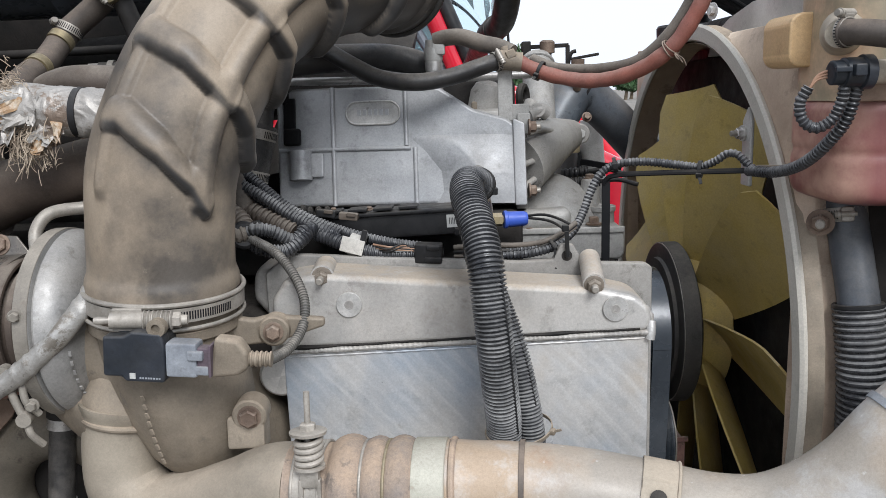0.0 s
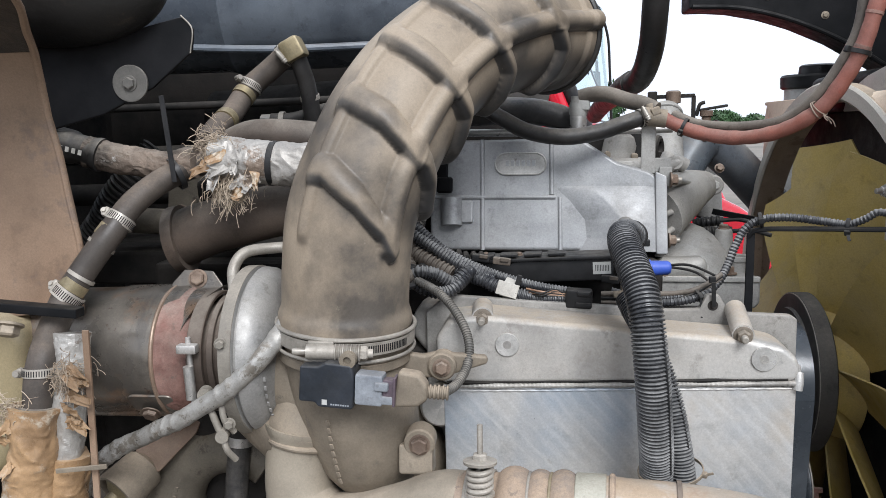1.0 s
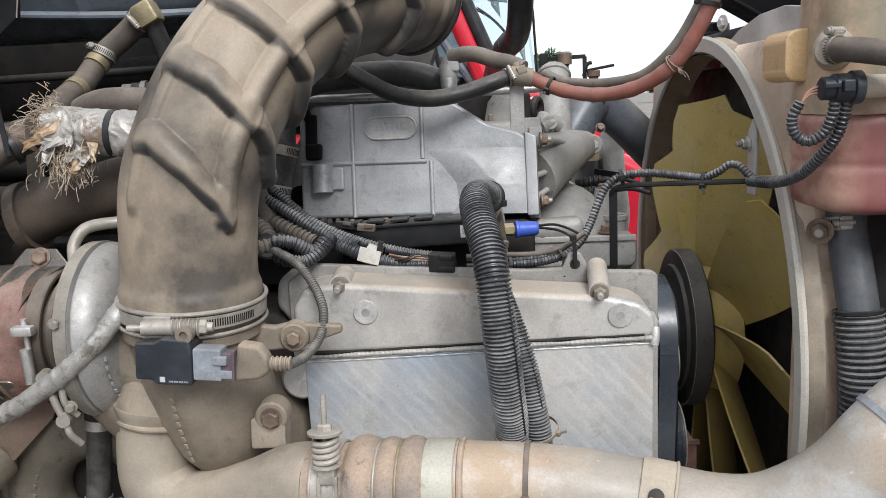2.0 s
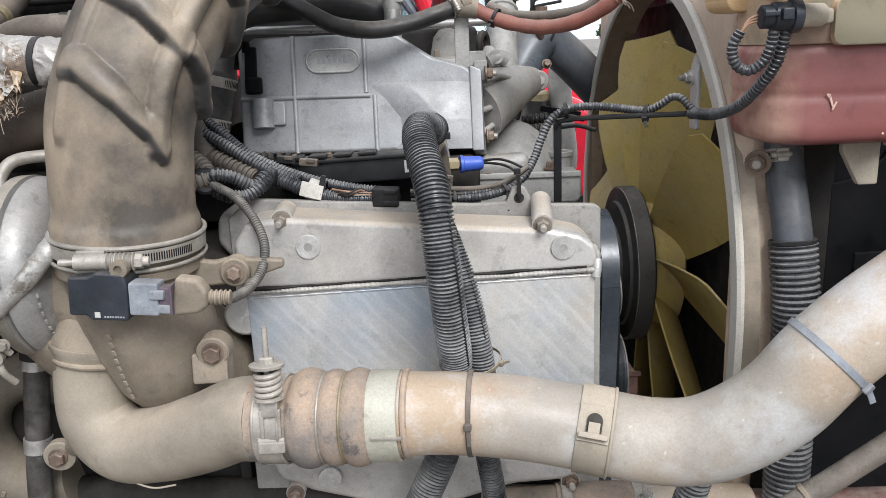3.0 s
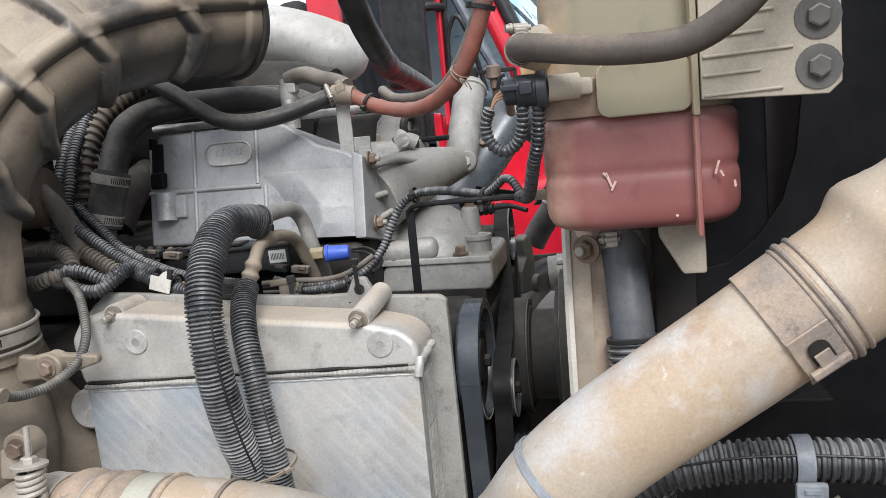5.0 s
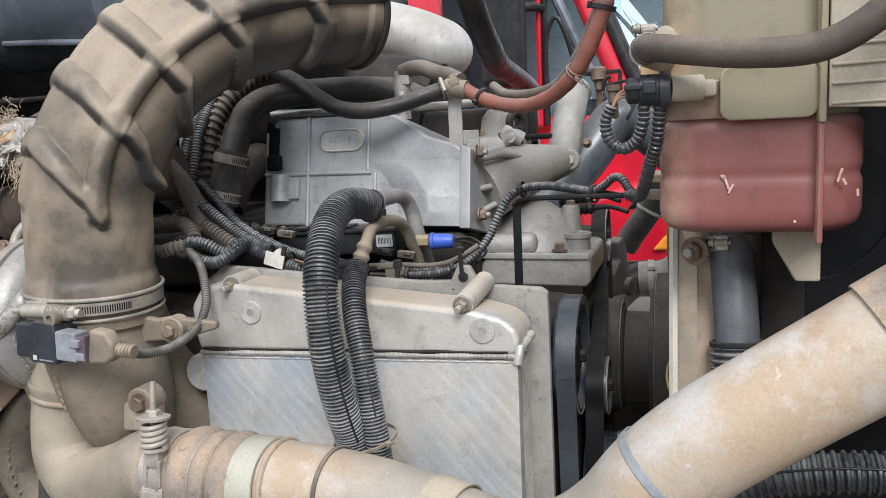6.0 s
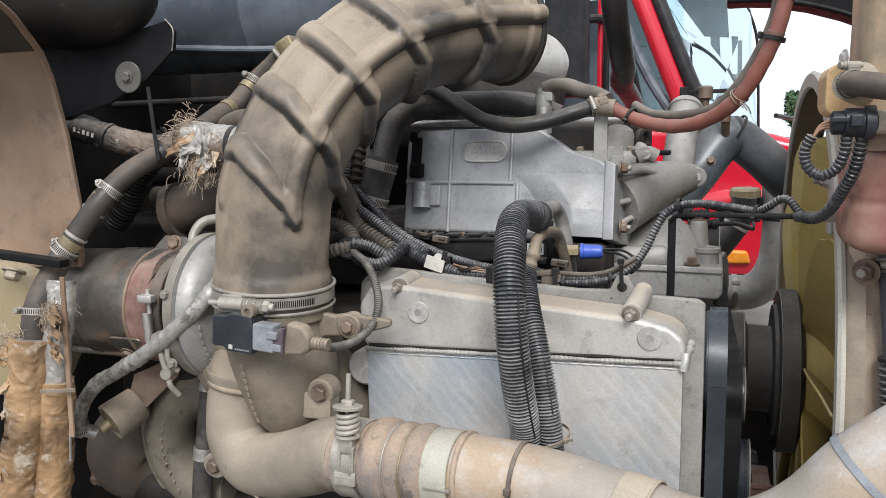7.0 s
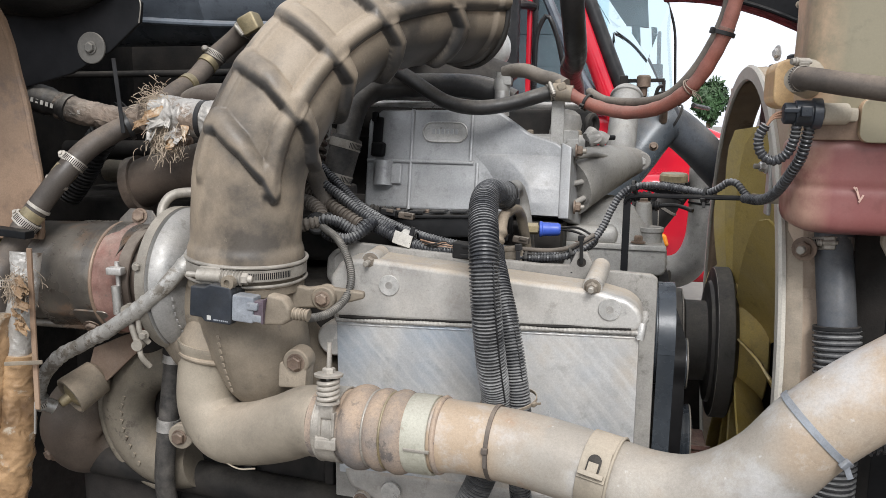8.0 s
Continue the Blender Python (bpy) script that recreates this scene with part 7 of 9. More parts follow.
def tuft(centre, count, length, spread, way, name, label):
    """A bundle of thin bent fibres."""
    gs = []
    for _ in range(count):
        c = V(*centre) + V(rng.gauss(0, spread), rng.gauss(0, spread * 0.5), rng.gauss(0, spread))
        d = unit(V(*way) + V(rng.gauss(0, 0.6), rng.gauss(0, 0.4), rng.gauss(0, 0.6)))
        l = length * rng.uniform(0.4, 1.1)
        k = V(rng.gauss(0, 0.3), rng.gauss(0, 0.2), rng.gauss(-0.25, 0.3)) * l
        gs.append(sweep([c, c + d * l * 0.4 + k * 0.2, c + d * l * 0.7 + k * 0.8, c + d * l * 0.8 + k * 1.5], rng.uniform(0.0003, 0.0006), 4, l / 5))
    return solid(name, joined(*gs), "fray", label, "frayed insulation", kind="stuff")


tuft((-0.640, 0.797, 1.300), 420, 0.014, 0.011, (0.4, -0.2, -0.5), "frayed_fibre", "frayed tan glass fibre sticking out of the wrapping")
tuft((-0.70, 0.775, 1.263), 120, 0.015, 0.010, (-0.7, -0.3, 0.0), "frayed_fibre", "frayed tan glass fibre sticking out of the wrapping")
tuft((-0.480, 0.950, 1.515), 420, 0.016, 0.013, (-0.3, -0.4, -0.7), "frayed_fibre", "frayed brown fibre hanging from the foil sleeve")
tuft((-0.502, 0.955, 1.568), 320, 0.016, 0.012, (-0.8, -0.2, 0.4), "frayed_fibre", "frayed brown fibre hanging from the foil sleeve")
sleeve = thing("insulated_hose", "scorched hose with a crumpled foil sleeve and torn ends", "hose", (-0.55, 0.98, 1.52))
part("charred_part", sweep([(-0.80, 0.995, 1.59), (-0.735, 0.99, 1.573), (-0.68, 0.99, 1.557)], lambda s, f, a: 0.0225 + 0.0015 * np.tanh(4 * np.sin(s * 110)), 22, 0.002), "hose", sleeve)
part("scorched_wrap", creased([(-0.70, 0.99, 1.563), (-0.65, 0.99, 1.551), (-0.60, 0.988, 1.545), (-0.54, 0.985, 1.546)], 0.0175, 0.0024, 56, 0.002, 6, 0.003), "burnt", sleeve, smooth=False)
part("foil", creased([(-0.506, 0.970, 1.552), (-0.48, 0.968, 1.550), (-0.45, 0.966, 1.545), (-0.40, 0.966, 1.541), (-0.34, 0.98, 1.54)], 0.0265, 0.0024, 80, 0.002, 7, 0.003), "foil", sleeve, "creased silver foil sleeve", smooth=False)
for k in range(10):
    g_ = random.Random(80 + k)
    part("torn_flap", flake((-0.505 + 0.008 * k + g_.uniform(-0.01, 0.01), 0.943, 1.545 + g_.uniform(-0.025, 0.02)), (g_.uniform(-0.5, 0.2), -1, g_.uniform(-0.3, 0.5)), (-0.5 + g_.uniform(-0.6, 0.6), 0, -0.7 + g_.uniform(-0.5, 0.6)), g_.uniform(0.012, 0.022), g_.uniform(0.014, 0.026), 90 + k), "foil" if k % 3 else "wrap", sleeve, smooth=False)
for k in range(5):
    part("print_mark", box((-0.735 + 0.009 * k, 0.9665, 1.572 - 0.0025 * k), (0.005, 0.007, 0.001), (1, 0, -0.25), UZ, 0.0), "whitetape", sleeve)
part("black_tape", ring((-0.425, 0.966, 1.543), (1, 0, -0.08), 0.0285, 0.008, 0.0018), "plastic", sleeve)
H3 = [(-0.555, 1.06, 1.57), (-0.562, 1.12, 1.592), (-0.556, 1.17, 1.615), (-0.54, 1.21, 1.655), (-0.50, 1.22, 1.69), (-0.472, 1.215, 1.712)]
hu = thing("heater_hose", "dusty brown hose rising to a square elbow fitting", "hose", (-0.55, 1.1, 1.57))
part("hose", sweep(H3, 0.0180, 22, 0.005), "tanhose", hu)
part("fitting", box((-0.462, 1.21, 1.715), (0.036, 0.036, 0.036), (1, 0, 0.5), UZ, 0.006), "brass", hu, "dull brass square elbow")
part("drop_hose", sweep([(-0.458, 1.215, 1.705), (-0.448, 1.23, 1.66), (-0.445, 1.25, 1.60)], 0.0145, 18, 0.006), "hose", hu, "black hose dropping from the elbow")
part("drop_clamp", ring((-0.4465, 1.24, 1.64), (0.1, 0.3, -1), 0.015, 0.008, 0.0014), "clamp", hu)
for p_, q_ in (((-0.5435, 1.203, 1.648), (-0.547, 1.195, 1.64)), ((-0.5575, 1.155, 1.608), (-0.559, 1.142, 1.602))):
    part("brass_joint", sweep([p_, q_], 0.0190, 22, 0.004), "brass", hu)
hose_clamp((-0.537, 1.212, 1.66), (0.4, 0.3, 0.8), 0.0190, 0.012, (-0.7, -0.5, 0.4))
hose_clamp((-0.478, 1.216, 1.707), (0.7, -0.1, 0.6), 0.0190, 0.009, (0.3, -1, 0.2))
tie_l = thing("cable_tie", "long black cable tie standing up from the hose", "cable tie", (-0.54, 0.97, 1.53), "cable ties")
part("strap", ring((-0.566, 0.975, 1.531), (-0.75, -0.55, -0.4), 0.0215, 0.008, 0.0016), "plastic", tie_l)
part("tail", box((-0.564, 0.951, 1.578), (0.007, 0.115, 0.0016), (1, 0, 0.08), (0.02, -0.02, 1), 0.0004), "plastic", tie_l)

# ---- hoses over the valve cover ----
RED = [(0.112, 1.193, 1.598), (0.135, 1.187, 1.585), (0.165, 1.174, 1.572), (0.216, 1.145, 1.562), (0.266, 1.10, 1.571), (0.306, 1.062, 1.60), (0.331, 1.045, 1.641), (0.346, 1.035, 1.678), (0.356, 1.03, 1.72), (0.368, 1.03, 1.77), (0.40, 1.04, 1.86)]
redh = thing("red_hose", "faded red rubber hose sagging in a curve above the engine", "hose", (0.22, 1.15, 1.56))
part("tube", sweep(RED, lambda s, f, a: 0.0104 + 0.0006 * np.sin(s * 170) * np.sin(s * 61), 22, 0.004), "redhose", redh)
for k_ in (7, 8):
    part("worn_ring", ring(RED[k_], V(*RED[k_ + 1]) - V(*RED[k_ - 1]), 0.0103, 0.004, 0.0008, 26), "rust", redh, "dark worn ring on the hose")
solid("grey_hose", sweep([(0.15, 1.26, 1.598), (0.175, 1.22, 1.584), (0.20, 1.185, 1.579), (0.235, 1.15, 1.578), (0.275, 1.108, 1.587), (0.306, 1.076, 1.618), (0.328, 1.06, 1.656), (0.345, 1.05, 1.70), (0.355, 1.05, 1.77), (0.39, 1.06, 1.86)], 0.008, 16, 0.005), "greyhose", "thin grey hose running beside the red hose", "hose")
solid("black_hose", sweep([(0.098, 1.194, 1.598), (0.06, 1.182, 1.586), (0.02, 1.168, 1.574), (-0.03, 1.158, 1.568), (-0.086, 1.182, 1.577), (-0.125, 1.196, 1.597), (-0.165, 1.213, 1.621), (-0.205, 1.228, 1.641), (-0.26, 1.25, 1.665), (-0.32, 1.28, 1.68)], 0.0125, 20, 0.005), "hose", "black rubber hose drooping over the valve cover", "hose")
hose_clamp((0.088, 1.191, 1.5945), (1, 0.35, 0.33), 0.0135, 0.008, (0, -1, 0.4))
tee = thing("tee_fitting", "dusty tee fitting joining the black and red hoses", "fitting", (0.104, 1.195, 1.60))
part("body", joined(sweep([(0.092, 1.193, 1.597), (0.125, 1.19, 1.592)], 0.014, 20, 0.004), sweep([(0.104, 1.195, 1.598), (0.103, 1.202, 1.612)], 0.010, 16, 0.004), box((0.108, 1.182, 1.604), (0.014, 0.012, 0.01), (1, 0, 0.4), UZ, 0.002)), "castdust", tee)
solid("vent_hose", sweep([(0.112, 1.20, 1.606), (0.092, 1.212, 1.616), (0.07, 1.222, 1.622), (0.04, 1.238, 1.633), (0.015, 1.255, 1.634), (-0.001, 1.26, 1.630)], 0.0125, 18, 0.005), "greyhose", "short grey hose from the tee to a fitting", "hose")
el = thing("hose_elbow", "grey-green metal elbow fitting on the cover", "fitting", (-0.005, 1.26, 1.57))
part("stem", sweep([(-0.004, 1.262, 1.555), (-0.004, 1.262, 1.60)], 0.0135, 18, 0.006), "steel", el)
part("head", joined(lathe((-0.004, 1.262, 1.598), (0, 0, 1), [(0, 0.0125), (0.006, 0.0145), (0.02, 0.0145), (0.026, 0.012), (0.034, 0.012)], 18), box((0.004, 1.258, 1.618), (0.02, 0.018, 0.02), (1, 0, 0), UZ, 0.003)), "greymetal", el)
bend = thing("breather_hose", "black bent rubber hose with a braided joint and two clamps", "hose", (-0.268, 1.13, 1.43))
part("bend", sweep([(-0.259, 1.148, 1.505), (-0.257, 1.172, 1.545), (-0.251, 1.192, 1.577), (-0.235, 1.222, 1.597), (-0.195, 1.248, 1.606), (-0.13, 1.278, 1.61), (-0.07, 1.30, 1.608), (-0.03, 1.305, 1.598), (-0.0, 1.31, 1.58)], 0.0215, 24, 0.006), "hose", bend)
part("joint", sweep([(-0.2745, 1.131, 1.434), (-0.265, 1.140, 1.475), (-0.2565, 1.150, 1.514)], 0.0265, 28, 0.004), "darkbraid", bend)
hose_clamp((-0.2590, 1.146, 1.503), (-0.24, -0.15, -1), 0.0268, 0.015, (-1, 0.2, 0))
hose_clamp((-0.2715, 1.133, 1.446), (-0.24, -0.15, -1), 0.0268, 0.015, (-1, 0.2, 0))
solid("drain_stub", sweep([(-0.274, 1.131, 1.436), (-0.270, 1.122, 1.40), (-0.255, 1.12, 1.36)], 0.0195, 18, 0.006), "hose", "black hose stub below the clamped joint", "hose")
vert = thing("steering_hose", "thick dusty black hose rising with a crimped end", "hose", (0.12, 1.4, 1.6))
part("hose", sweep([(0.114, 1.22, 1.84), (0.114, 1.245, 1.765), (0.117, 1.30, 1.71), (0.115, 1.40, 1.668), (0.10, 1.50, 1.655), (0.095, 1.65, 1.645), (0.09, 1.85, 1.63), (0.085, 2.0, 1.61)], 0.021, 24, 0.006), "hose", vert)
part("collar", sweep([(0.107, 1.45, 1.661), (0.099, 1.52, 1.654)], 0.0228, 20, 0.004), "rubber", vert)
zip_tie((0.343, 1.040, 1.672), (0.25, -0.05, 0.9), 0.0145, (-1, -0.3, 0.2), 0.006, "plastic", "black cable tie binding the red and grey hoses", 0)
tie_r = thing("twine_tie", "frayed tan twine tying the red hose", "twine", (0.30, 1.06, 1.597))
part("loop", joined(torus((0.302, 1.066, 1.598), (0.7, -0.5, 0.5), 0.0118, 0.0011, 26, 6), torus((0.306, 1.063, 1.601), (0.5, -0.5, 0.7), 0.0122, 0.0009, 26, 6)), "burnt", tie_r)
part("ends", joined(*[sweep([(0.306, 1.048, 1.592), (0.308 + 0.004 * k, 1.044, 1.585), (0.310 + 0.005 * k, 1.043, 1.584 - 0.004 * k)], 0.0008, 6, 0.004) for k in range(3)]), "burnt", tie_r)
zip_tie((0.15, 1.181, 1.5785), (0.9, -0.35, -0.4), 0.0132, (-0.2, -1, -0.6), 0.005, "plastic", "black cable tie on the red hose", 0.008)

# ---- pipes on the far side ----
# Dark mass added to fill the gap behind the valve cover.
far_side = thing("intake_manifold", "black mass added as an intake manifold on the engine's far side", "manifold", (-0.25, 1.6, 1.35))
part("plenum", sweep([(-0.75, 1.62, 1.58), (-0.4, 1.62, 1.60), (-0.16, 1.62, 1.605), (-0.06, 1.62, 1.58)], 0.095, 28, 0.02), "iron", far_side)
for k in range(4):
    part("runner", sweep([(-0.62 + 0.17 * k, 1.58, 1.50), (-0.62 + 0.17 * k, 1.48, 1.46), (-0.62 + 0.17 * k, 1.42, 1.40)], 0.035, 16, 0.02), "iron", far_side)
part("cross_hose", sweep([(-0.30, 1.42, 1.60), (-0.18, 1.40, 1.615), (-0.06, 1.39, 1.61), (0.0, 1.385, 1.585)], 0.022, 20, 0.01), "hose", far_side)
cpipe = thing("coolant_pipe", "large blue-grey coolant pipe with a black hose on its far leg", "coolant pipe", (0.25, 1.68, 1.38))
part("pipe", sweep([(0.125, 1.60, 1.35), (0.19, 1.665, 1.41), (0.235, 1.715, 1.462), (0.273, 1.75, 1.515), (0.293, 1.765, 1.54), (0.31, 1.775, 1.545)], 0.047, 32, 0.008), "bluepipe", cpipe)
part("hose", sweep([(0.305, 1.772, 1.548), (0.328, 1.785, 1.537), (0.38, 1.80, 1.495), (0.43, 1.82, 1.445), (0.48, 1.85, 1.395), (0.53, 1.89, 1.345)], 0.0445, 32, 0.008), "bluehose", cpipe, "dusty black rubber hose on the far leg")
part("clamp", ring((0.312, 1.776, 1.5465), (0.8, 0.2, -0.5), 0.0485, 0.006, 0.002), "plastic", cpipe)
outp = thing("outlet_pipe", "bright cast aluminium outlet pipe", "metal pipe", (0.2, 1.5, 1.44))
part("tube", sweep([(0.214, 1.73, 1.612), (0.211, 1.69, 1.57), (0.207, 1.64, 1.515), (0.203, 1.60, 1.468)], lambda s, f, a: 0.032 + 0.003 * np.exp(-((s - 0.012) / 0.006) ** 2), 28, 0.006), "cast", outp)
part("collar", torus((0.2135, 1.722, 1.604), (0.05, 0.6, 0.7), 0.0335, 0.004, 32), "cast", outp)
lpipe = thing("lower_pipe", "pale dusty metal elbow pipe with a clamp behind the belt drive", "metal pipe", (0.33, 2.3, 1.06))
LP = [(0.44, 2.30, 1.46), (0.440, 2.30, 1.40), (0.445, 2.30, 1.31), (0.448, 2.30, 1.25), (0.447, 2.30, 1.20), (0.436, 2.30, 1.155), (0.412, 2.30, 1.118), (0.380, 2.30, 1.100), (0.345, 2.30, 1.096), (0.31, 2.30, 1.094)]
part("tube", sweep(LP, lambda s, f, a: np.interp(f, (0, 0.35, 0.62, 0.8, 1.0), (0.033, 0.036, 0.046, 0.050, 0.050)), 36, 0.008), "cast", lpipe)
part("top_band", ring((0.445, 2.30, 1.312), (0.05, 0, 1), 0.0355, 0.006, 0.003, 36), "plastic", lpipe, "black band")
part("collar", joined(ring((0.345, 2.30, 1.096), (1, 0, 0.05), 0.0505, 0.012, 0.003, 36), torus((0.338, 2.30, 1.0955), (1, 0, 0.05), 0.052, 0.003, 36), box((0.345, 2.258, 1.134), (0.022, 0.012, 0.012), (1, 0, 0.1), UZ, 0.002)), "whitetape", lpipe, "pale clamp band")
part("end_hose", sweep([(0.338, 2.30, 1.0955), (0.30, 2.30, 1.092), (0.25, 2.25, 1.06), (0.22, 2.12, 1.03), (0.20, 1.97, 1.02)], 0.047, 28, 0.01), "hose", lpipe)
ipipe = thing("intake_pipe", "pale dusty round-ended air pipe behind the elbow", "metal pipe", (-0.25, 2.17, 1.75))
part("tube", sweep([(-0.62, 2.17, 1.87), (-0.42, 2.17, 1.835), (-0.30, 2.17, 1.80), (-0.22, 2.17, 1.765), (-0.165, 2.17, 1.735), (-0.135, 2.17, 1.715)], lambda s, f, a: 0.082 * np.sqrt(np.clip(1 - np.clip((f - 0.82) / 0.185, 0, 1) ** 2, 0.03, 1)), 44, 0.008), "greymetal", ipipe)
part("stay", sweep([(-0.40, 2.15, 1.80), (-0.42, 1.95, 1.72), (-0.42, 1.68, 1.62)], 0.02, 14, 0.02), "iron", ipipe)
rearm = thing("rear_engine_top", "dusty grey castings and brackets on the engine's far side", "engine casting", (0.1, 1.5, 1.38))
part("rocker_box", box((0.03, 1.58, 1.45), (0.24, 0.14, 0.2), (1, 0, 0), UZ, 0.015), "cast", rearm)
part("rear_cover", box((-0.03, 1.60, 1.505), (0.36, 0.14, 0.10), (1, 0, 0), UZ, 0.012), "iron", rearm)
part("rear_can", lathe((0.085, 1.53, 1.50), (0.2, -0.1, 1), [(0, 0.032), (0.05, 0.032), (0.066, 0.024), (0.072, 0.012), (0.073, 0)], 28), "nosecast", rearm)
for x in (0.02, 0.07, 0.12):
    part("fin", box((x, 1.51, 1.512), (0.014, 0.03 + 0.2 * (x % 0.1), 0.02), (1, 0, 0), UZ, 0.004), "castdust", rearm)
part("front_housing", box((0.20, 1.66, 1.24), (0.13, 0.17, 0.10), (1, 0, 0), UZ, 0.02), "iron", rearm)
part("lift_eye", joined(torus((0.150, 1.42, 1.540), (1, -0.5, 0), 0.018, 0.007, 24, 8), box((0.150, 1.42, 1.505), (0.012, 0.06, 0.03), (1, -0.5, 0), UZ, 0.003)), "iron", rearm)
part("rail", box((0.165, 1.53, 1.515), (0.06, 0.010, 0.03), (1, 0, 0), UZ, 0.003), "blackpaint", rearm)
bolt(rearm, (0.27, 1.46, 1.50), (0, -1, 0.3), 0.007, 0.008, "rustbolt", 1.3)
cap = thing("oil_filler", "oil filler with a ribbed tan cap on a black neck", "filler cap", (0.30, 2.25, 1.2))
part("neck", sweep([(0.272, 2.25, 1.19), (0.292, 2.25, 1.225), (0.318, 2.25, 1.262), (0.342, 2.25, 1.30), (0.356, 2.25, 1.345), (0.359, 2.25, 1.375)], 0.034, 24, 0.01), "hose", cap)
part("neck_clamp", ring((0.340, 2.25, 1.296), (0.5, 0, 0.85), 0.0345, 0.008, 0.002, 32), "clamp", cap)
part("housing", prism([(-0.085, -0.055), (-0.03, 0.018), (-0.02, 0.030), (0.045, 0.026), (0.052, -0.01), (0.03, -0.05)], (0.362, 2.33, 1.35), (1, 0, 0), UZ, 0.05, 0.008, 3), "plastic", cap, "black plastic filler housing")
part("cap", lathe((0.361, 2.27, 1.374), (0, -0.05, 1), [(0, 0.040), (0.003, 0.0415), (0.020, 0.041), (0.026, 0.036), (0.027, 0.0)], 16), "brass", cap, sharp=15)
valve = thing("bleed_valve", "small rusty valve with a cross handle", "valve", (0.25, 1.85, 1.58))
part("bar", joined(box((0.252, 1.85, 1.647), (0.098, 0.009, 0.009), (1, 0, 0.02), UZ, 0.0015), box((0.299, 1.85, 1.622), (0.009, 0.052, 0.009), (1, 0, 0), UZ, 0.0015), box((0.205, 1.85, 1.642), (0.020, 0.034, 0.02), (1, 0, 0), UZ, 0.003)), "iron", valve)
part("stem", joined(lathe((0.252, 1.845, 1.61), (0, 0, 1), [(0, 0.009), (0.02, 0.010), (0.022, 0.017), (0.046, 0.017), (0.05, 0.012)], 14), sweep([(0.252, 1.85, 1.615), (0.252, 1.86, 1.58), (0.24, 1.87, 1.53)], 0.008, 10, 0.006)), "rustbolt", valve)
cock = thing("drain_cock", "small rusty drain cock beside the bleed valve", "valve", (0.305, 1.70, 1.56))
part("body", joined(lathe((0.296, 1.70, 1.575), (0, 0, 1), [(0, 0.010), (0.022, 0.010), (0.024, 0.014), (0.036, 0.014)], 12), sweep([(0.296, 1.70, 1.578), (0.297, 1.72, 1.55)], 0.009, 12, 0.006)), "rustbolt", cock)
part("lever", joined(box((0.310, 1.70, 1.616), (0.060, 0.006, 0.010), (1, 0, 0.15), UZ, 0.002), sweep([(0.275, 1.70, 1.60), (0.283, 1.70, 1.625), (0.292, 1.70, 1.628)], 0.004, 8, 0.004)), "iron", cock)

# ---- conduits rising behind the elbow ----
chain = [(-0.27, 1.30, 1.655), (-0.295, 1.26, 1.632), (-0.318, 1.22, 1.59), (-0.323, 1.19, 1.545), (-0.322, 1.17, 1.50), (-0.318, 1.155, 1.45), (-0.31, 1.15, 1.40)]
solid("link_sleeve", sweep(chain, ribbed(0.019, 0.005, 0.0135), 16, 0.0015), "sleeve", "dark brown jointed plastic sleeve behind the intake elbow", "conduit")
for pts_ in ([(-0.315, 1.22, 1.63), (-0.327, 1.20, 1.591), (-0.322, 1.155, 1.544), (-0.314, 1.125, 1.50), (-0.308, 1.105, 1.465), (-0.285, 1.09, 1.442), (-0.25, 1.07, 1.42), (-0.20, 1.05, 1.39)], [(-0.325, 1.22, 1.64), (-0.338, 1.20, 1.601), (-0.338, 1.155, 1.545), (-0.334, 1.125, 1.50), (-0.331, 1.105, 1.45), (-0.33, 1.09, 1.40)]):
    solid("corrugated_conduit", sweep(pts_, ribbed(0.0095, 0.0016, 0.0055), 16, 0.001), "conduit", "slim corrugated conduit rising behind the intake elbow", "conduit", "corrugated conduits")
solid("bypass_hose", sweep([(-0.36, 1.06, 1.545), (-0.335, 1.05, 1.52), (-0.316, 1.05, 1.503), (-0.289, 1.05, 1.475), (-0.271, 1.058, 1.435), (-0.262, 1.06, 1.40)], 0.0155, 20, 0.006), "greyhose", "dusty brown hose dropping behind the intake elbow", "hose")
solid("pale_canister", lathe((-0.345, 1.2, 1.44), (0, 0, 1), [(0, 0.03), (0.004, 0.038), (0.10, 0.038), (0.12, 0.03), (0.125, 0.0)], 28), "greymetal", "pale round canister half hidden behind the conduits", "canister")

# ---- loom ----
def loom(pts, r, name="wiring_loom", label="ribbed black wiring loom lying under the valve cover", mat="conduit", pitch=0.0048):
    return solid(name, sweep(pts, ribbed(r, r * 0.18, pitch), 16, 0.0009), mat, label, "wiring loom", "looms")


loom([(-0.30, 1.06, 1.462), (-0.268, 1.055, 1.443), (-0.236, 1.05, 1.424), (-0.19, 1.042, 1.394), (-0.16, 1.035, 1.382), (-0.134, 1.03, 1.373)], 0.0085)
loom([(-0.30, 1.09, 1.445), (-0.27, 1.075, 1.428), (-0.22, 1.06, 1.398), (-0.18, 1.042, 1.380), (-0.15, 1.03, 1.371), (-0.12, 1.022, 1.358), (-0.085, 1.018, 1.349), (-0.04, 1.02, 1.345), (0.0, 1.025, 1.345)], 0.0105)
loom([(-0.32, 1.05, 1.415), (-0.285, 1.04, 1.412), (-0.262, 1.028, 1.400), (-0.248, 1.01, 1.382)], 0.0115, label="dusty brown ribbed hose end beside the loom", mat="greyhose", pitch=0.007)
loom([(-0.25, 0.995, 1.384), (-0.235, 0.985, 1.392), (-0.215, 0.99, 1.388), (-0.19, 1.0, 1.374), (-0.176, 1.01, 1.384), (-0.165, 1.022, 1.386)], 0.009)
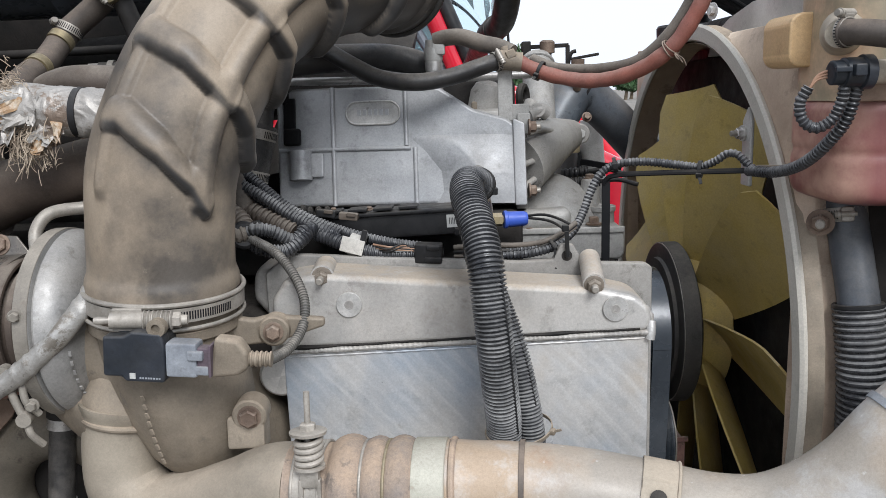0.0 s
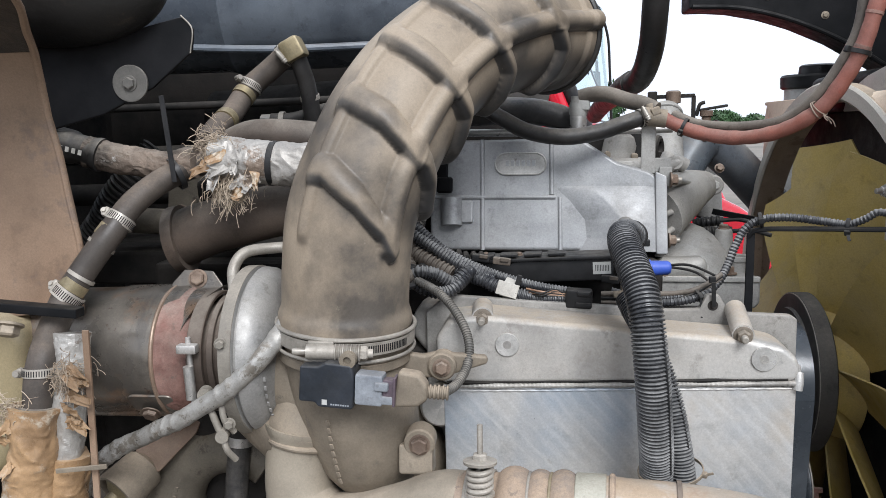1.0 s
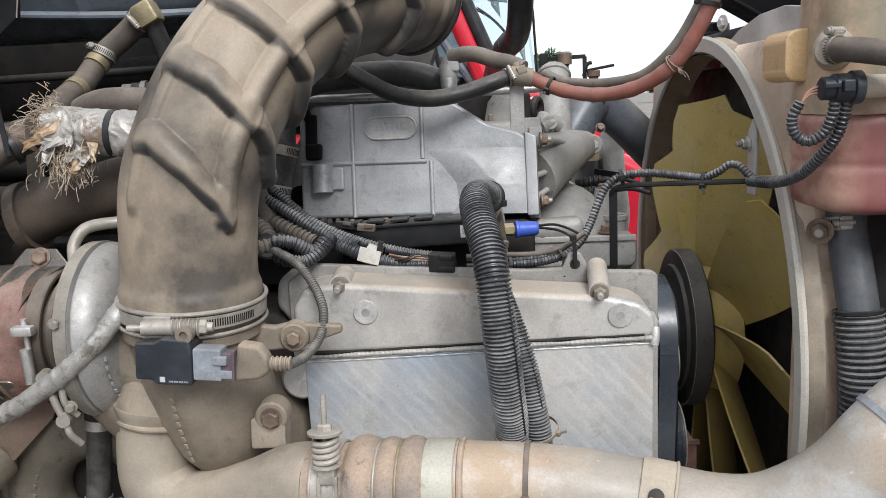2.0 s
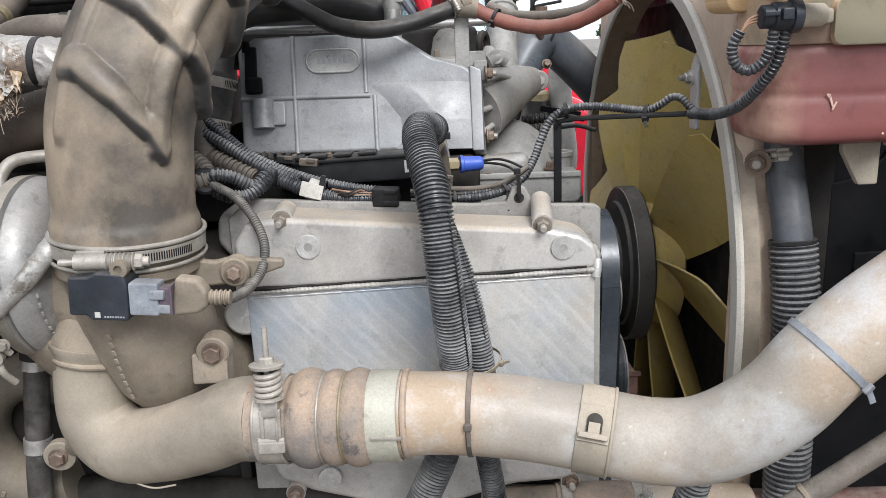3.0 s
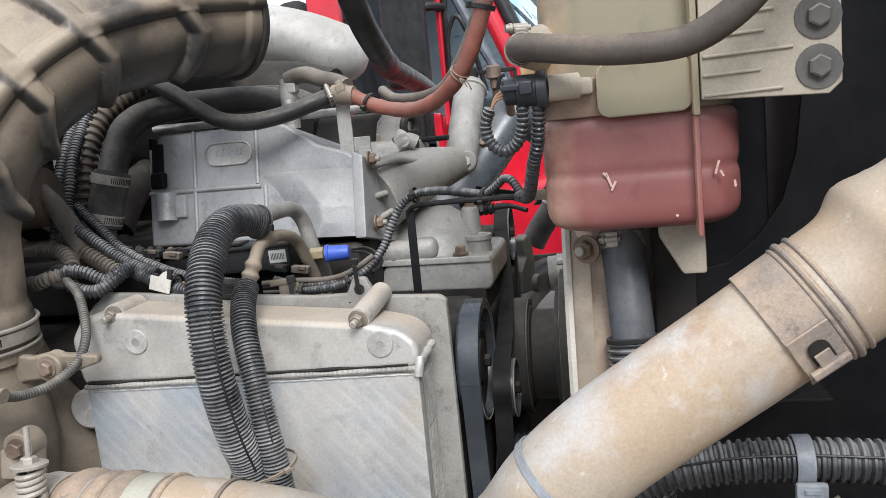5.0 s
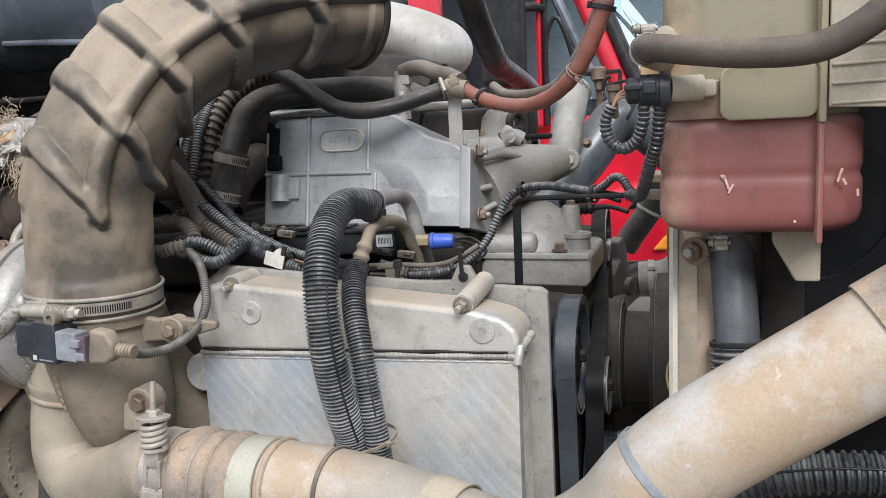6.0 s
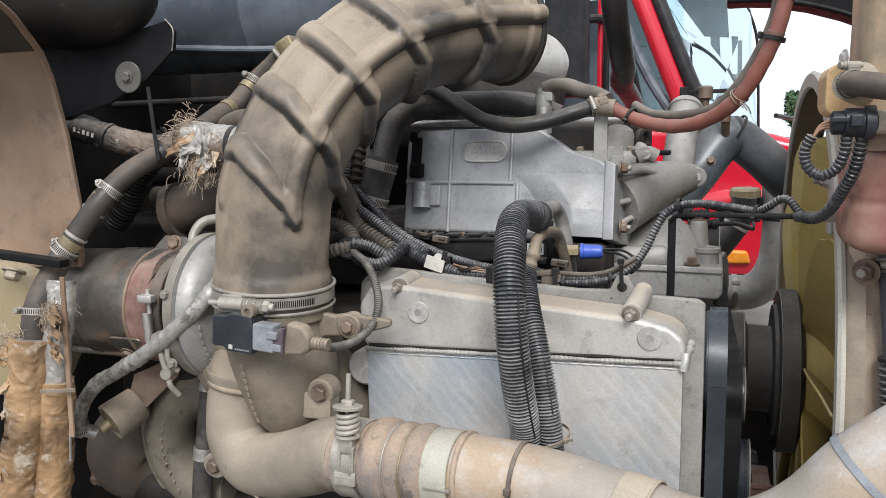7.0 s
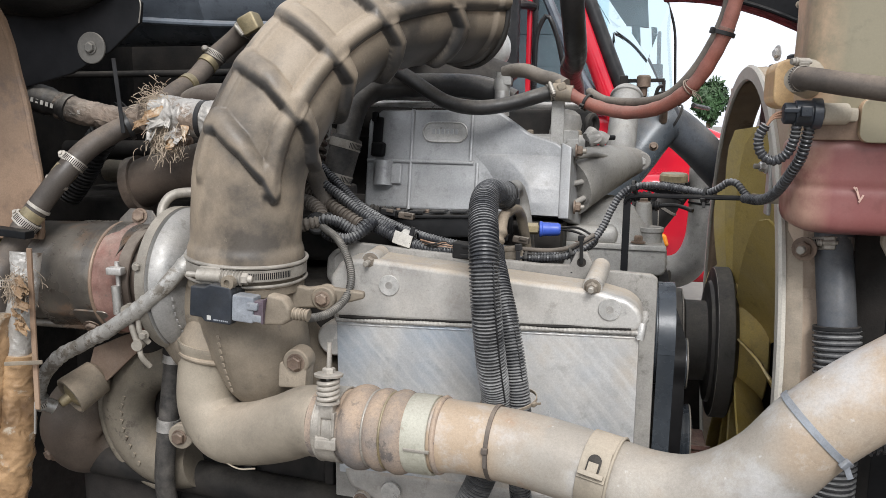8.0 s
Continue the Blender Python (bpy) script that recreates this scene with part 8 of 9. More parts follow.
loom([(-0.25, 0.995, 1.380), (-0.225, 0.985, 1.366), (-0.20, 0.99, 1.362), (-0.182, 1.0, 1.372), (-0.17, 1.018, 1.384)], 0.0095)
loom([(-0.305, 1.0, 1.376), (-0.285, 0.985, 1.378), (-0.262, 0.98, 1.384), (-0.245, 0.985, 1.388)], 0.0105, label="dusty brown ribbed hose end beside the loom", mat="greyhose", pitch=0.007)
knot = thing("loom_joint", "black plastic branch joint where the cables meet", "cable joint", (-0.25, 0.99, 1.385))
part("body", joined(torus((-0.249, 0.985, 1.385), (0.3, -1, 0.2), 0.012, 0.006, 24), box((-0.236, 0.99, 1.392), (0.022, 0.018, 0.016), (1, 0, 0.3), UZ, 0.005)), "plastic", knot)
tape = thing("tape_flag", "white paper tape folded round the loom with a black tie", "tape", (-0.11, 1.02, 1.365))
part("tape", joined(ring((-0.113, 1.021, 1.3605), (0.85, -0.1, -0.35), 0.0122, 0.020, 0.0022, 24), box((-0.116, 1.005, 1.363), (0.03, 0.02, 0.003), (1, 0, -0.3), UZ, 0.001)), "whitetape", tape)
part("tie", joined(ring((-0.104, 1.02, 1.358), (0.85, -0.1, -0.35), 0.0145, 0.005, 0.002, 24), box((-0.101, 1.006, 1.374), (0.007, 0.018, 0.004), (1, 0, -0.3), UZ, 0.001)), "plastic", tape)
for k in range(7):
    z0 = 1.355 + 0.0022 * (k % 4)
    solid("loose_wire", sweep([(-0.09, 1.018, z0), (-0.07, 1.01 - 0.001 * k, z0 - 0.002 + 0.001 * (k % 3)), (-0.05, 1.012, 1.352 + 0.0016 * k), (-0.035, 1.015, 1.35 + 0.0015 * (k % 5))], 0.0013, 7, 0.004), "wire" if k % 2 else "plastic", "thin bare wire between loom and plug", "wire", "loose wires")
plug = thing("loom_plug", "black multi-pin plug on the loom", "connector", (-0.02, 1.02, 1.34))
part("body", joined(box((-0.018, 1.013, 1.349), (0.036, 0.026, 0.022), (1, -0.05, -0.05), UZ, 0.003), box((-0.012, 1.003, 1.357), (0.018, 0.007, 0.008), (1, -0.05, -0.05), UZ, 0.002), box((-0.012, 1.001, 1.342), (0.022, 0.006, 0.006), (1, -0.05, -0.05), UZ, 0.001)), "plastic", plug)
plug2 = thing("loom_plug", "tan dusty plug beside the metal pipes", "connector", (0.06, 1.04, 1.34))
part("body", joined(box((0.056, 1.035, 1.342), (0.03, 0.02, 0.018), (1, 0, 0), UZ, 0.003), box((0.045, 1.03, 1.352), (0.03, 0.008, 0.012), (1, 0, 0.1), UZ, 0.002)), "castdust", plug2)
for k in range(10):
    loom_y = 1.07 + 0.006 * (k % 3)
    solid("loom_bead", lathe((-0.215 + 0.011 * k, loom_y, 1.401 - 0.001 * k), (1, 0, 0.2), [(0, 0.005), (0.003, 0.008), (0.007, 0.008), (0.009, 0.005)], 10), "iron", "small black spacer on the loom", "spacer", "spacers") if k < 6 else None
for pts, r in (([(0.03, 1.04, 1.345), (0.07, 1.03, 1.339), (0.12, 1.02, 1.343), (0.15, 1.02, 1.352), (0.172, 1.03, 1.368), (0.188, 1.045, 1.39), (0.199, 1.052, 1.415), (0.213, 1.056, 1.439), (0.232, 1.054, 1.451), (0.265, 1.043, 1.455), (0.30, 1.027, 1.452), (0.331, 1.01, 1.448)], 0.0058),
               ([(0.331, 1.01, 1.448), (0.346, 0.995, 1.458), (0.357, 0.987, 1.467), (0.366, 0.98, 1.466), (0.375, 0.97, 1.455), (0.382, 0.962, 1.448)], 0.0052),
               ([(0.376, 0.968, 1.447), (0.389, 0.925, 1.449), (0.398, 0.87, 1.464), (0.406, 0.832, 1.490), (0.413, 0.815, 1.512), (0.417, 0.805, 1.545), (0.419, 0.803, 1.558)], 0.0068),
               ([(0.402, 0.80, 1.548), (0.401, 0.803, 1.53), (0.395, 0.808, 1.513), (0.382, 0.813, 1.505), (0.369, 0.815, 1.513), (0.365, 0.814, 1.531), (0.371, 0.81, 1.546)], 0.0060)):
    loom(pts, r, label="ribbed black cable running along the bracket to the tank's plug")
for k, (r, m) in enumerate(((0.0034, "greyhose"), (0.0028, "plastic"), (0.0024, "greyhose"))):
    solid("loom_cable", sweep([(0.015, 1.038, 1.350 - 0.006 * k), (0.064, 1.030, 1.353 - 0.007 * k), (0.107, 1.026, 1.353 - 0.008 * k), (0.135, 1.022, 1.358 - 0.006 * k), (0.157, 1.022, 1.368 - 0.003 * k), (0.176, 1.028, 1.380 - 0.003 * k)], r, 12, 0.005), m, "thin dusty cable bound to the loom", "cable", "loom cables")
stand = thing("cable_tie", "black cable tie standing on the loom with its tail cut", "cable tie", (0.064, 1.018, 1.33), "cable ties")
part("strap", box((0.0635, 1.0165, 1.332), (0.0065, 0.038, 0.002), (1, 0, 0), UZ, 0.0005), "plastic", stand)
part("head", box((0.0640, 1.018, 1.357), (0.011, 0.010, 0.008), (1, 0, 0.1), UZ, 0.0015), "plastic", stand)
for k in range(3):
    solid("loose_wire", sweep([(0.02, 1.05, 1.342 + 0.004 * k), (0.08, 1.035, 1.337 + 0.003 * k), (0.13, 1.03, 1.343 + 0.002 * k), (0.165, 1.035, 1.357 + 0.002 * k)], 0.0022, 8, 0.006), "plastic", "thin black wire lying beside the loom", "wire", "loose wires")
for k in range(3):
    solid("loose_wire", sweep([(0.372, 0.81, 1.545), (0.378, 0.807, 1.553 + 0.002 * k), (0.392, 0.803, 1.555 + 0.004 * k)], 0.0014, 7, 0.003), "wire", "brown wire entering the tank's plug", "wire", "loose wires")
plug3 = thing("tank_plug", "grey-black round plug on the coolant tank's level sensor", "connector", (0.405, 0.80, 1.555))
part("body", joined(lathe((0.386, 0.80, 1.559), (1, 0, 0), [(0, 0.009), (0.002, 0.012), (0.012, 0.012), (0.013, 0.0145), (0.03, 0.0145), (0.031, 0.017), (0.04, 0.017), (0.041, 0.013)], 22), box((0.408, 0.785, 1.561), (0.012, 0.012, 0.01), (1, 0, 0), UZ, 0.002), box((0.393, 0.786, 1.562), (0.016, 0.005, 0.005), (1, 0, 0), UZ, 0.001)), "navy", plug3)
part("sensor_stem", lathe((0.425, 0.80, 1.559), (1, 0.3, 0), [(0, 0.012), (0.03, 0.012)], 18), "cream", plug3)
for c, ax in (((0.145, 1.02, 1.350), (1, 0.1, 0.5)), ((0.075, 1.03, 1.339), (1, 0, 0))):
    zip_tie(c, ax, 0.010, (0, -1, 0.3), 0.004, "plastic", "black cable tie hanging from the loom", 0.03, (0.05, -0.1, -1))
zip_tie((0.232, 1.054, 1.451), (1, -0.2, 0.2), 0.009, (0, -1, 0), 0.005, "plastic", "black cable tie on the bracket cable", 0)
zip_tie((0.331, 1.01, 1.446), (1, -0.5, 0), 0.010, (0, -1, -0.5), 0.005, "plastic", "black cable tie on the bracket cable", 0.012, (0.1, -0.6, -1))
lbar = thing("cable_bracket", "bent black flat-bar bracket carrying the cable", "bracket", (0.223, 1.06, 1.33))
part("upright", box((0.222, 1.062, 1.374), (0.011, 0.115, 0.004), (1, 0, 0), UZ, 0.001), "blackpaint", lbar)
part("arm", sweep([(0.219, 1.063, 1.425), (0.223, 1.061, 1.433), (0.233, 1.056, 1.437), (0.28, 1.03, 1.441), (0.33, 1.0, 1.444), (0.386, 0.968, 1.447)], 0.005, 8, 0.006, squash=0.6), "blackpaint", lbar)
part("tongue", box((0.405, 0.957, 1.448), (0.045, 0.012, 0.003), (1, -0.4, 0), UZ, 0.001), "castdust", lbar)

# ---- lower right: rods, pipes and loom ----
solid("support_rod", sweep([(0.36, 0.755, 0.965), (0.465, 0.75, 1.041), (0.55, 0.75, 1.099), (0.66, 0.75, 1.175)], 0.0135, 20, 0.02), "greyhose", "grey hose slanting down in front of the radiator", "hose")
zip_tie((0.452, 0.751, 1.032), (0.82, 0, 0.58), 0.014, (0.2, -1, -0.5), 0.006, "castdust", "tan cable tie on the slanting hose", 0.02, (0.3, -0.3, -1))
floom = thing("frame_loom", "ribbed grey-black loom running across the frame", "conduit", (0.6, 0.8, 1.18))
part("tube", sweep([(0.40, 0.82, 1.10), (0.47, 0.81, 1.16), (0.507, 0.805, 1.182), (0.573, 0.80, 1.196), (0.632, 0.80, 1.198), (0.70, 0.80, 1.195), (0.80, 0.80, 1.19)], ribbed(0.021, 0.0032, 0.0085), 26, 0.0012), "conduit", floom)
part("split_seam", sweep([(0.52, 0.786, 1.198), (0.573, 0.782, 1.208), (0.632, 0.782, 1.21), (0.70, 0.782, 1.207)], 0.0012, 6, 0.004), "plastic", floom)
clip = thing("loom_clip", "grey plastic clip round the ribbed loom", "clip", (0.634, 0.80, 1.2))
part("strap", ring((0.634, 0.80, 1.198), (1, 0, 0), 0.0215, 0.016, 0.002), "greyplastic", clip)
part("buckle", joined(box((0.637, 0.777, 1.176), (0.028, 0.02, 0.008), (1, 0, 0), UZ, 0.003), box((0.637, 0.7725, 1.179), (0.014, 0.005, 0.002), (1, 0, 0), UZ, 0.0005)), "greyplastic", clip)
lowp = thing("lower_coolant_pipe", "long dusty pipe with brown joints below the cooler", "metal pipe", (0.35, 0.93, 0.87))
part("left_elbow", sweep([(0.10, 0.95, 0.91), (0.17, 0.93, 0.916), (0.20, 0.925, 0.918)], 0.033, 26, 0.008), "castdust", lowp)
part("brown_hose", sweep([(0.195, 0.925, 0.918), (0.30, 0.92, 0.918)], 0.036, 26, 0.01), "bellows", lowp)
part("pipe", sweep([(0.29, 0.92, 0.918), (0.38, 0.92, 0.912), (0.46, 0.92, 0.906)], 0.034, 26, 0.01), "pipe", lowp)
part("far_pipe", sweep([(0.45, 0.92, 0.906), (0.56, 0.92, 0.90), (0.75, 0.92, 0.895)], 0.028, 22, 0.01), "rust", lowp)
for x in (0.208, 0.305):
    part("clamp", ring((x, 0.9225, 0.918), (1, -0.03, 0), 0.0365, 0.014, 0.0016), "clamp", lowp)
part("clamp_spring", sweep([V(0.305, 0.877, 0.93 + 0.036 * f) + 0.008 * V(math.cos(26 * f), math.sin(26 * f), 0) for f in np.linspace(0, 1, 60)], 0.0018, 8, 0.003), "steel", lowp)
part("clamp_screw", sweep([(0.305, 0.877, 0.90), (0.304, 0.88, 0.995)], 0.0028, 10, 0.01), "steel", lowp)
part("big_plug", joined(lathe((0.145, 0.915, 0.893), (0, -1, 0.1), [(0, 0.027), (0.006, 0.027)], 28), hexhead((0.145, 0.909, 0.894), (0, -1, 0.1), 0.012, 0.008)), "clamp", lowp)
solid("corrugated_conduit", sweep([(0.34, 0.762, 1.115), (0.335, 0.775, 1.05), (0.315, 0.79, 0.97), (0.28, 0.81, 0.88), (0.26, 0.9, 0.76)], ribbed(0.018, 0.003, 0.0062), 24, 0.0011), "conduit", "corrugated black conduit coming down behind the charge pipe", "conduit", "corrugated conduits")
solid("frame_rail", box((0.2, 0.98, 0.62), (2.4, 0.26, 0.08), (1, 0, 0), UZ, 0.01), "iron", "dark truck chassis rail under the engine", "chassis rail")
hood = thing("bonnet", "black underside of the tilted bonnet with an arched edge", "bonnet", (1.3, 1.95, 0.6))
part("shell", prism([(0.293, 1.849), (0.34, 1.849), (0.397, 1.844), (0.47, 1.829), (0.544, 1.805), (0.63, 1.767), (0.73, 1.708), (0.82, 1.64), (0.9, 1.55), (1.8, 1.55), (1.8, 2.7), (0.293, 2.7)], (0, 2.0, 0), (1, 0, 0), UZ, 0.10, 0.006), "blackpaint", hood)
part("edge_flange", sweep([(0.30, 1.896, 1.853), (0.397, 1.896, 1.848), (0.47, 1.896, 1.833), (0.544, 1.896, 1.809), (0.63, 1.896, 1.771), (0.73, 1.896, 1.712), (0.82, 1.896, 1.644)], 0.006, 10, 0.01), "blackpaint", hood)
part("hinge_leg", box((1.35, 1.95, 0.79), (0.12, 1.6, 0.08), (1, 0, 0), UZ, 0.01), "blackpaint", hood)
# Unseen sheet added beside the bonnet to cut light from the right.
part("light_screen", box((1.02, 1.15, 1.65), (0.04, 1.7, 1.6), (1, 0, 0.06), UZ, 0.01), "blackpaint", hood, "black sheet added out of view to cut light from the right")
for x, z in ((0.47, 1.872), (0.60, 1.825), (0.70, 1.775)):
    bolt(hood, (x, 1.90, z), (0, -1, 0), 0.006, 0.005, "castdust", 1.5)

# ---- red truck parked beyond ----
truck = thing("red_truck", "red truck cab parked beside the engine bay", "truck", (0.0, 5.4, 0))
part("bonnet", prism([(-1.9, 0.75), (1.1, 0.75), (1.12, 1.05), (1.02, 1.25), (0.9, 1.42), (0.72, 1.51), (0.50, 1.57), (0.30, 1.60), (-1.9, 1.60)], (0, 6.5, 0), (1, 0, 0), UZ, 1.85, 0.06, 4), "redpaint", truck, "glossy red bonnet and body")
part("fender", prism([(-0.1, 0.7), (1.2, 0.7), (1.22, 0.95), (1.08, 1.12), (0.8, 1.26), (0.35, 1.28), (-0.1, 1.18)], (0, 4.75, 0), (1, 0, 0), UZ, 0.6, 0.07, 4), "redpaint", truck, "rounded red mudguard")
part("fender_slot", box((0.45, 4.14, 0.83), (0.7, 0.03, 0.03), (1, 0, 0.02), UZ, 0.004), "iron", truck)
part("indicator", prism([(-0.10, -0.035), (0.10, -0.03), (0.08, 0.035), (-0.04, 0.04)], (0.37, 4.17, 0.93), (1, 0, 0), UZ, 0.05, 0.015, 3), "orange", truck, "orange indicator lamp")
part("roof", box((-1.3, 5.5, 3.2), (2.0, 0.2, 2.0), (1, 0, 0), UZ, 0.06, 4), "redpaint", truck)
part("a_pillar", sweep([(0.16, 4.60, 1.57), (0.082, 4.60, 1.75), (-0.135, 4.62, 2.29), (-0.46, 4.68, 3.1)], 0.050, 16, 0.05), "redpaint", truck, "red slanted windscreen pillar")
part("pillar_trim", sweep([(0.255, 4.63, 1.57), (0.172, 4.63, 1.76), (-0.05, 4.65, 2.29), (-0.38, 4.70, 3.1)], 0.046, 12, 0.05), "plastic", truck)
part("vent_frame", sweep([(0.08, 4.63, 1.62), (-0.08, 4.63, 1.86), (-0.24, 4.63, 2.2), (-0.6, 4.68, 3.0)], 0.03, 10, 0.05), "bluegloss", truck)
part("far_pillar", sweep([(0.585, 6.35, 1.58), (0.565, 6.33, 2.0), (0.54, 6.31, 2.28), (0.46, 6.28, 2.48), (0.30, 6.2, 2.66), (0.0, 6.1, 2.78)], 0.010, 12, 0.05), "plastic", truck)
part("door_pillar", box((-0.357, 4.58, 2.3), (0.03, 1.5, 0.06), (1, 0, 0), UZ, 0.008), "redpaint", truck)
part("door_edge", box((-0.325, 4.60, 2.3), (0.03, 1.5, 0.05), (1, 0, 0), UZ, 0.008), "plastic", truck)
part("mirror_arm", sweep([(-0.31, 4.5, 1.75), (-0.30, 4.5, 2.05), (-0.25, 4.5, 2.14), (-0.2, 4.5, 2.05), (-0.12, 4.55, 1.72)], 0.014, 10, 0.03), "plastic", truck)
part("door_lower", box((-1.2, 4.62, 1.15), (1.6, 0.95, 0.06), (1, 0, 0), UZ, 0.02), "redpaint", truck)
part("rear_post", box((-1.03, 4.6, 2.2), (0.2, 1.6, 0.08), (1, 0, 0), UZ, 0.02), "redpaint", truck)
part("rear_wall", joined(box((-2.2, 5.5, 1.75), (0.08, 0.5, 1.9)), box((-2.2, 5.5, 2.95), (0.08, 0.5, 1.9)), box((-2.2, 4.65, 2.35), (0.08, 0.8, 0.2)), box((-2.2, 5.5, 2.35), (0.08, 0.8, 0.25)), box((-2.2, 6.35, 2.35), (0.08, 0.8, 0.2))), "cabtrim", truck, "grey cab rear wall with two windows")
part("far_door", joined(box((-0.85, 6.42, 1.76), (2.5, 0.46, 0.06)), box((-1.0, 6.42, 2.42), (2.6, 0.38, 0.06)), box((-1.25, 6.42, 2.11), (1.9, 0.26, 0.06)), box((-0.16, 6.42, 2.11), (0.28, 0.26, 0.06)), box((0.19, 6.42, 2.11), (0.07, 0.26, 0.06)), box((0.345, 6.42, 2.11), (0.05, 0.26, 0.06))), "cabtrim", truck, "grey far side of the cab with two small windows")
part("dash", box((0.0, 5.5, 1.62), (0.6, 0.14, 1.6), (1, 0, 0), UZ, 0.03), "darkcloth", truck)
part("seat", box((-1.3, 5.1, 1.95), (0.2, 0.9, 0.55), (1, 0, 0.1), UZ, 0.07, 4), "darkcloth", truck)
part("seat", box((-1.3, 6.0, 1.95), (0.2, 0.9, 0.55), (1, 0, 0.1), UZ, 0.07, 4), "darkcloth", truck)
part("mirror", joined(box((-0.50, 4.3, 2.07), (0.24, 0.62, 0.14), (1, 0, 0), UZ, 0.05, 4), sweep([(-0.45, 4.34, 2.18), (-0.36, 4.5, 2.2), (-0.34, 4.58, 2.2)], 0.025, 10, 0.03)), "plastic", truck, "black door mirror")
wind = part("windscreen", ([(0.22, 4.65, 1.60), (0.575, 6.33, 1.60), (0.50, 6.29, 2.46), (-0.45, 4.7, 3.0), (0.214, 4.652, 1.60), (0.569, 6.332, 1.60), (0.494, 6.292, 2.46), (-0.456, 4.702, 3.0)], [(0, 1, 2, 3), (7, 6, 5, 4), (0, 4, 5, 1), (1, 5, 6, 2), (2, 6, 7, 3), (3, 7, 4, 0)]), "glass", truck, "tinted windscreen", smooth=False)
side = part("side_window", box((-0.12, 4.64, 1.95), (0.42, 0.75, 0.005), (1, 0, 0), UZ, 0.0), "glass", truck, smooth=False)
side2 = part("door_window", box((-0.68, 4.62, 2.2), (0.6, 1.2, 0.005), (1, 0, 0), UZ, 0.0), "glass", truck, smooth=False)
for g_ in (wind, side, side2):
    g_.visible_shadow = False
part("wiper", sweep([(0.75, 5.9, 1.66), (0.72, 5.2, 1.64), (0.60, 4.8, 1.65)], 0.014, 8, 0.05), "plastic", truck)
for x in (-1.4, 1.2):
    w_ = part("wheel", lathe((x, 4.55, 0.5), (0, -1, 0), [(-0.12, 0.3), (-0.12, 0.46), (-0.09, 0.5), (0.11, 0.5), (0.13, 0.47), (0.13, 0.29), (0.08, 0.27)], 48), "rubber", truck)
    part("rim", lathe((x, 4.55, 0.5), (0, -1, 0), [(0.0, 0.29), (0.1, 0.28), (0.11, 0.25), (0.06, 0.2), (0.05, 0.1), (0.1, 0.08), (0.11, 0.0)], 36), "greymetal", w_)

# ---- far distance ----
def tree(x, y, h, w, seed):
    r = random.Random(seed)
    th = thing("tree", "round dark green tree far off across the yard", "tree", (x, y, 0), "far trees")
    gs = [sweep([(x, y, 0), (x + 0.1, y, h * 0.45), (x - 0.05, y, h * 0.7)], lambda s, f, a: 0.22 * (1 - 0.6 * f), 10, 0.4)]
    for k in range(7):
        a = r.uniform(0, 6.28)
        gs.append(sweep([(x, y, h * r.uniform(0.35, 0.6)), (x + math.cos(a) * w * 0.35, y + math.sin(a) * w * 0.35, h * r.uniform(0.6, 0.85))], lambda s, f, a: 0.08 * (1 - 0.7 * f), 6, 0.5))
    part("trunk", joined(*gs), "bark", th)
    n, vs, fs = 2600, [], []
    for k in range(n):
        d = unit((r.gauss(0, 1), r.gauss(0, 1), r.gauss(0, 1)))
        q = r.uniform(0.55, 1.0) ** 0.5 * (0.86 + 0.14 * math.sin(5 * d[0] + 3 * d[2] + seed) + 0.1 * math.sin(9 * d[1] - 4 * d[2]))
        c = V(x, y, h * 0.66) + d * q * V(w * 0.5, w * 0.5, h * 0.36)
        e1 = unit((r.gauss(0, 1), r.gauss(0, 1), r.gauss(0, 1)))
        e2 = unit(np.cross(e1, d + V(0.01, 0, 0)))
        sz = r.uniform(0.12, 0.26)
        vs += [c - e1 * sz, c + e2 * sz * 0.5, c + e1 * sz, c - e2 * sz * 0.5]
        fs.append((4 * k, 4 * k + 1, 4 * k + 2, 4 * k + 3))
    part("crown", (np.array(vs), fs), "leaf", th, smooth=False)


tree(5.9, 60, 4.7, 2.7, 3)
tree(21.6, 92, 3.0, 3.0, 8)
tree(23.2, 96, 2.7, 3.4, 9)
tree(27.5, 100, 2.5, 4.0, 12)
tree(31.0, 104, 2.3, 4.2, 13)
far = thing("far_building", "low pale building with a red roof on the horizon", "building", (40, 120, 0))
part("wall", box((44, 150, 1.0), (5, 2.0, 6), (1, 0, 0), UZ, 0.05), "wallpaint", far)
part("roof", box((44, 150, 2.1), (5.4, 0.3, 7), (1, 0, 0), UZ, 0.05), "redpaint", far)
for k in range(6):
    part("window", box((42 + k * 0.8, 146.97, 1.2), (0.5, 0.7, 0.1), (1, 0, 0), UZ, 0.02), "glass", far)

# ---- small plugs beside the end casting and more cables under the cover ----
for p_, q_ in (((0.222, 1.45, 1.398), (0.27, 1.44, 1.404)), ((0.235, 1.42, 1.385), (0.285, 1.41, 1.388))):
    th_ = thing("sensor_plug", "small black ribbed sensor plug beside the end casting", "connector", p_, "sensor plugs")
    part("body", sweep([p_, q_], ribbed(0.0105, 0.002, 0.009), 16, 0.0012), "plastic", th_)
    part("lead", sweep([q_, (q_[0] + 0.03, q_[1] - 0.01, q_[2] + 0.003), (q_[0] + 0.06, q_[1] - 0.03, q_[2] - 0.004)], 0.004, 10, 0.004), "plastic", th_)
solid("flat_strap", box((0.29, 1.43, 1.415), (0.075, 0.012, 0.003), (1, -0.1, -0.2), (0, -0.4, 1), 0.001), "blackpaint", "black flat strap beside the end casting", "strap")
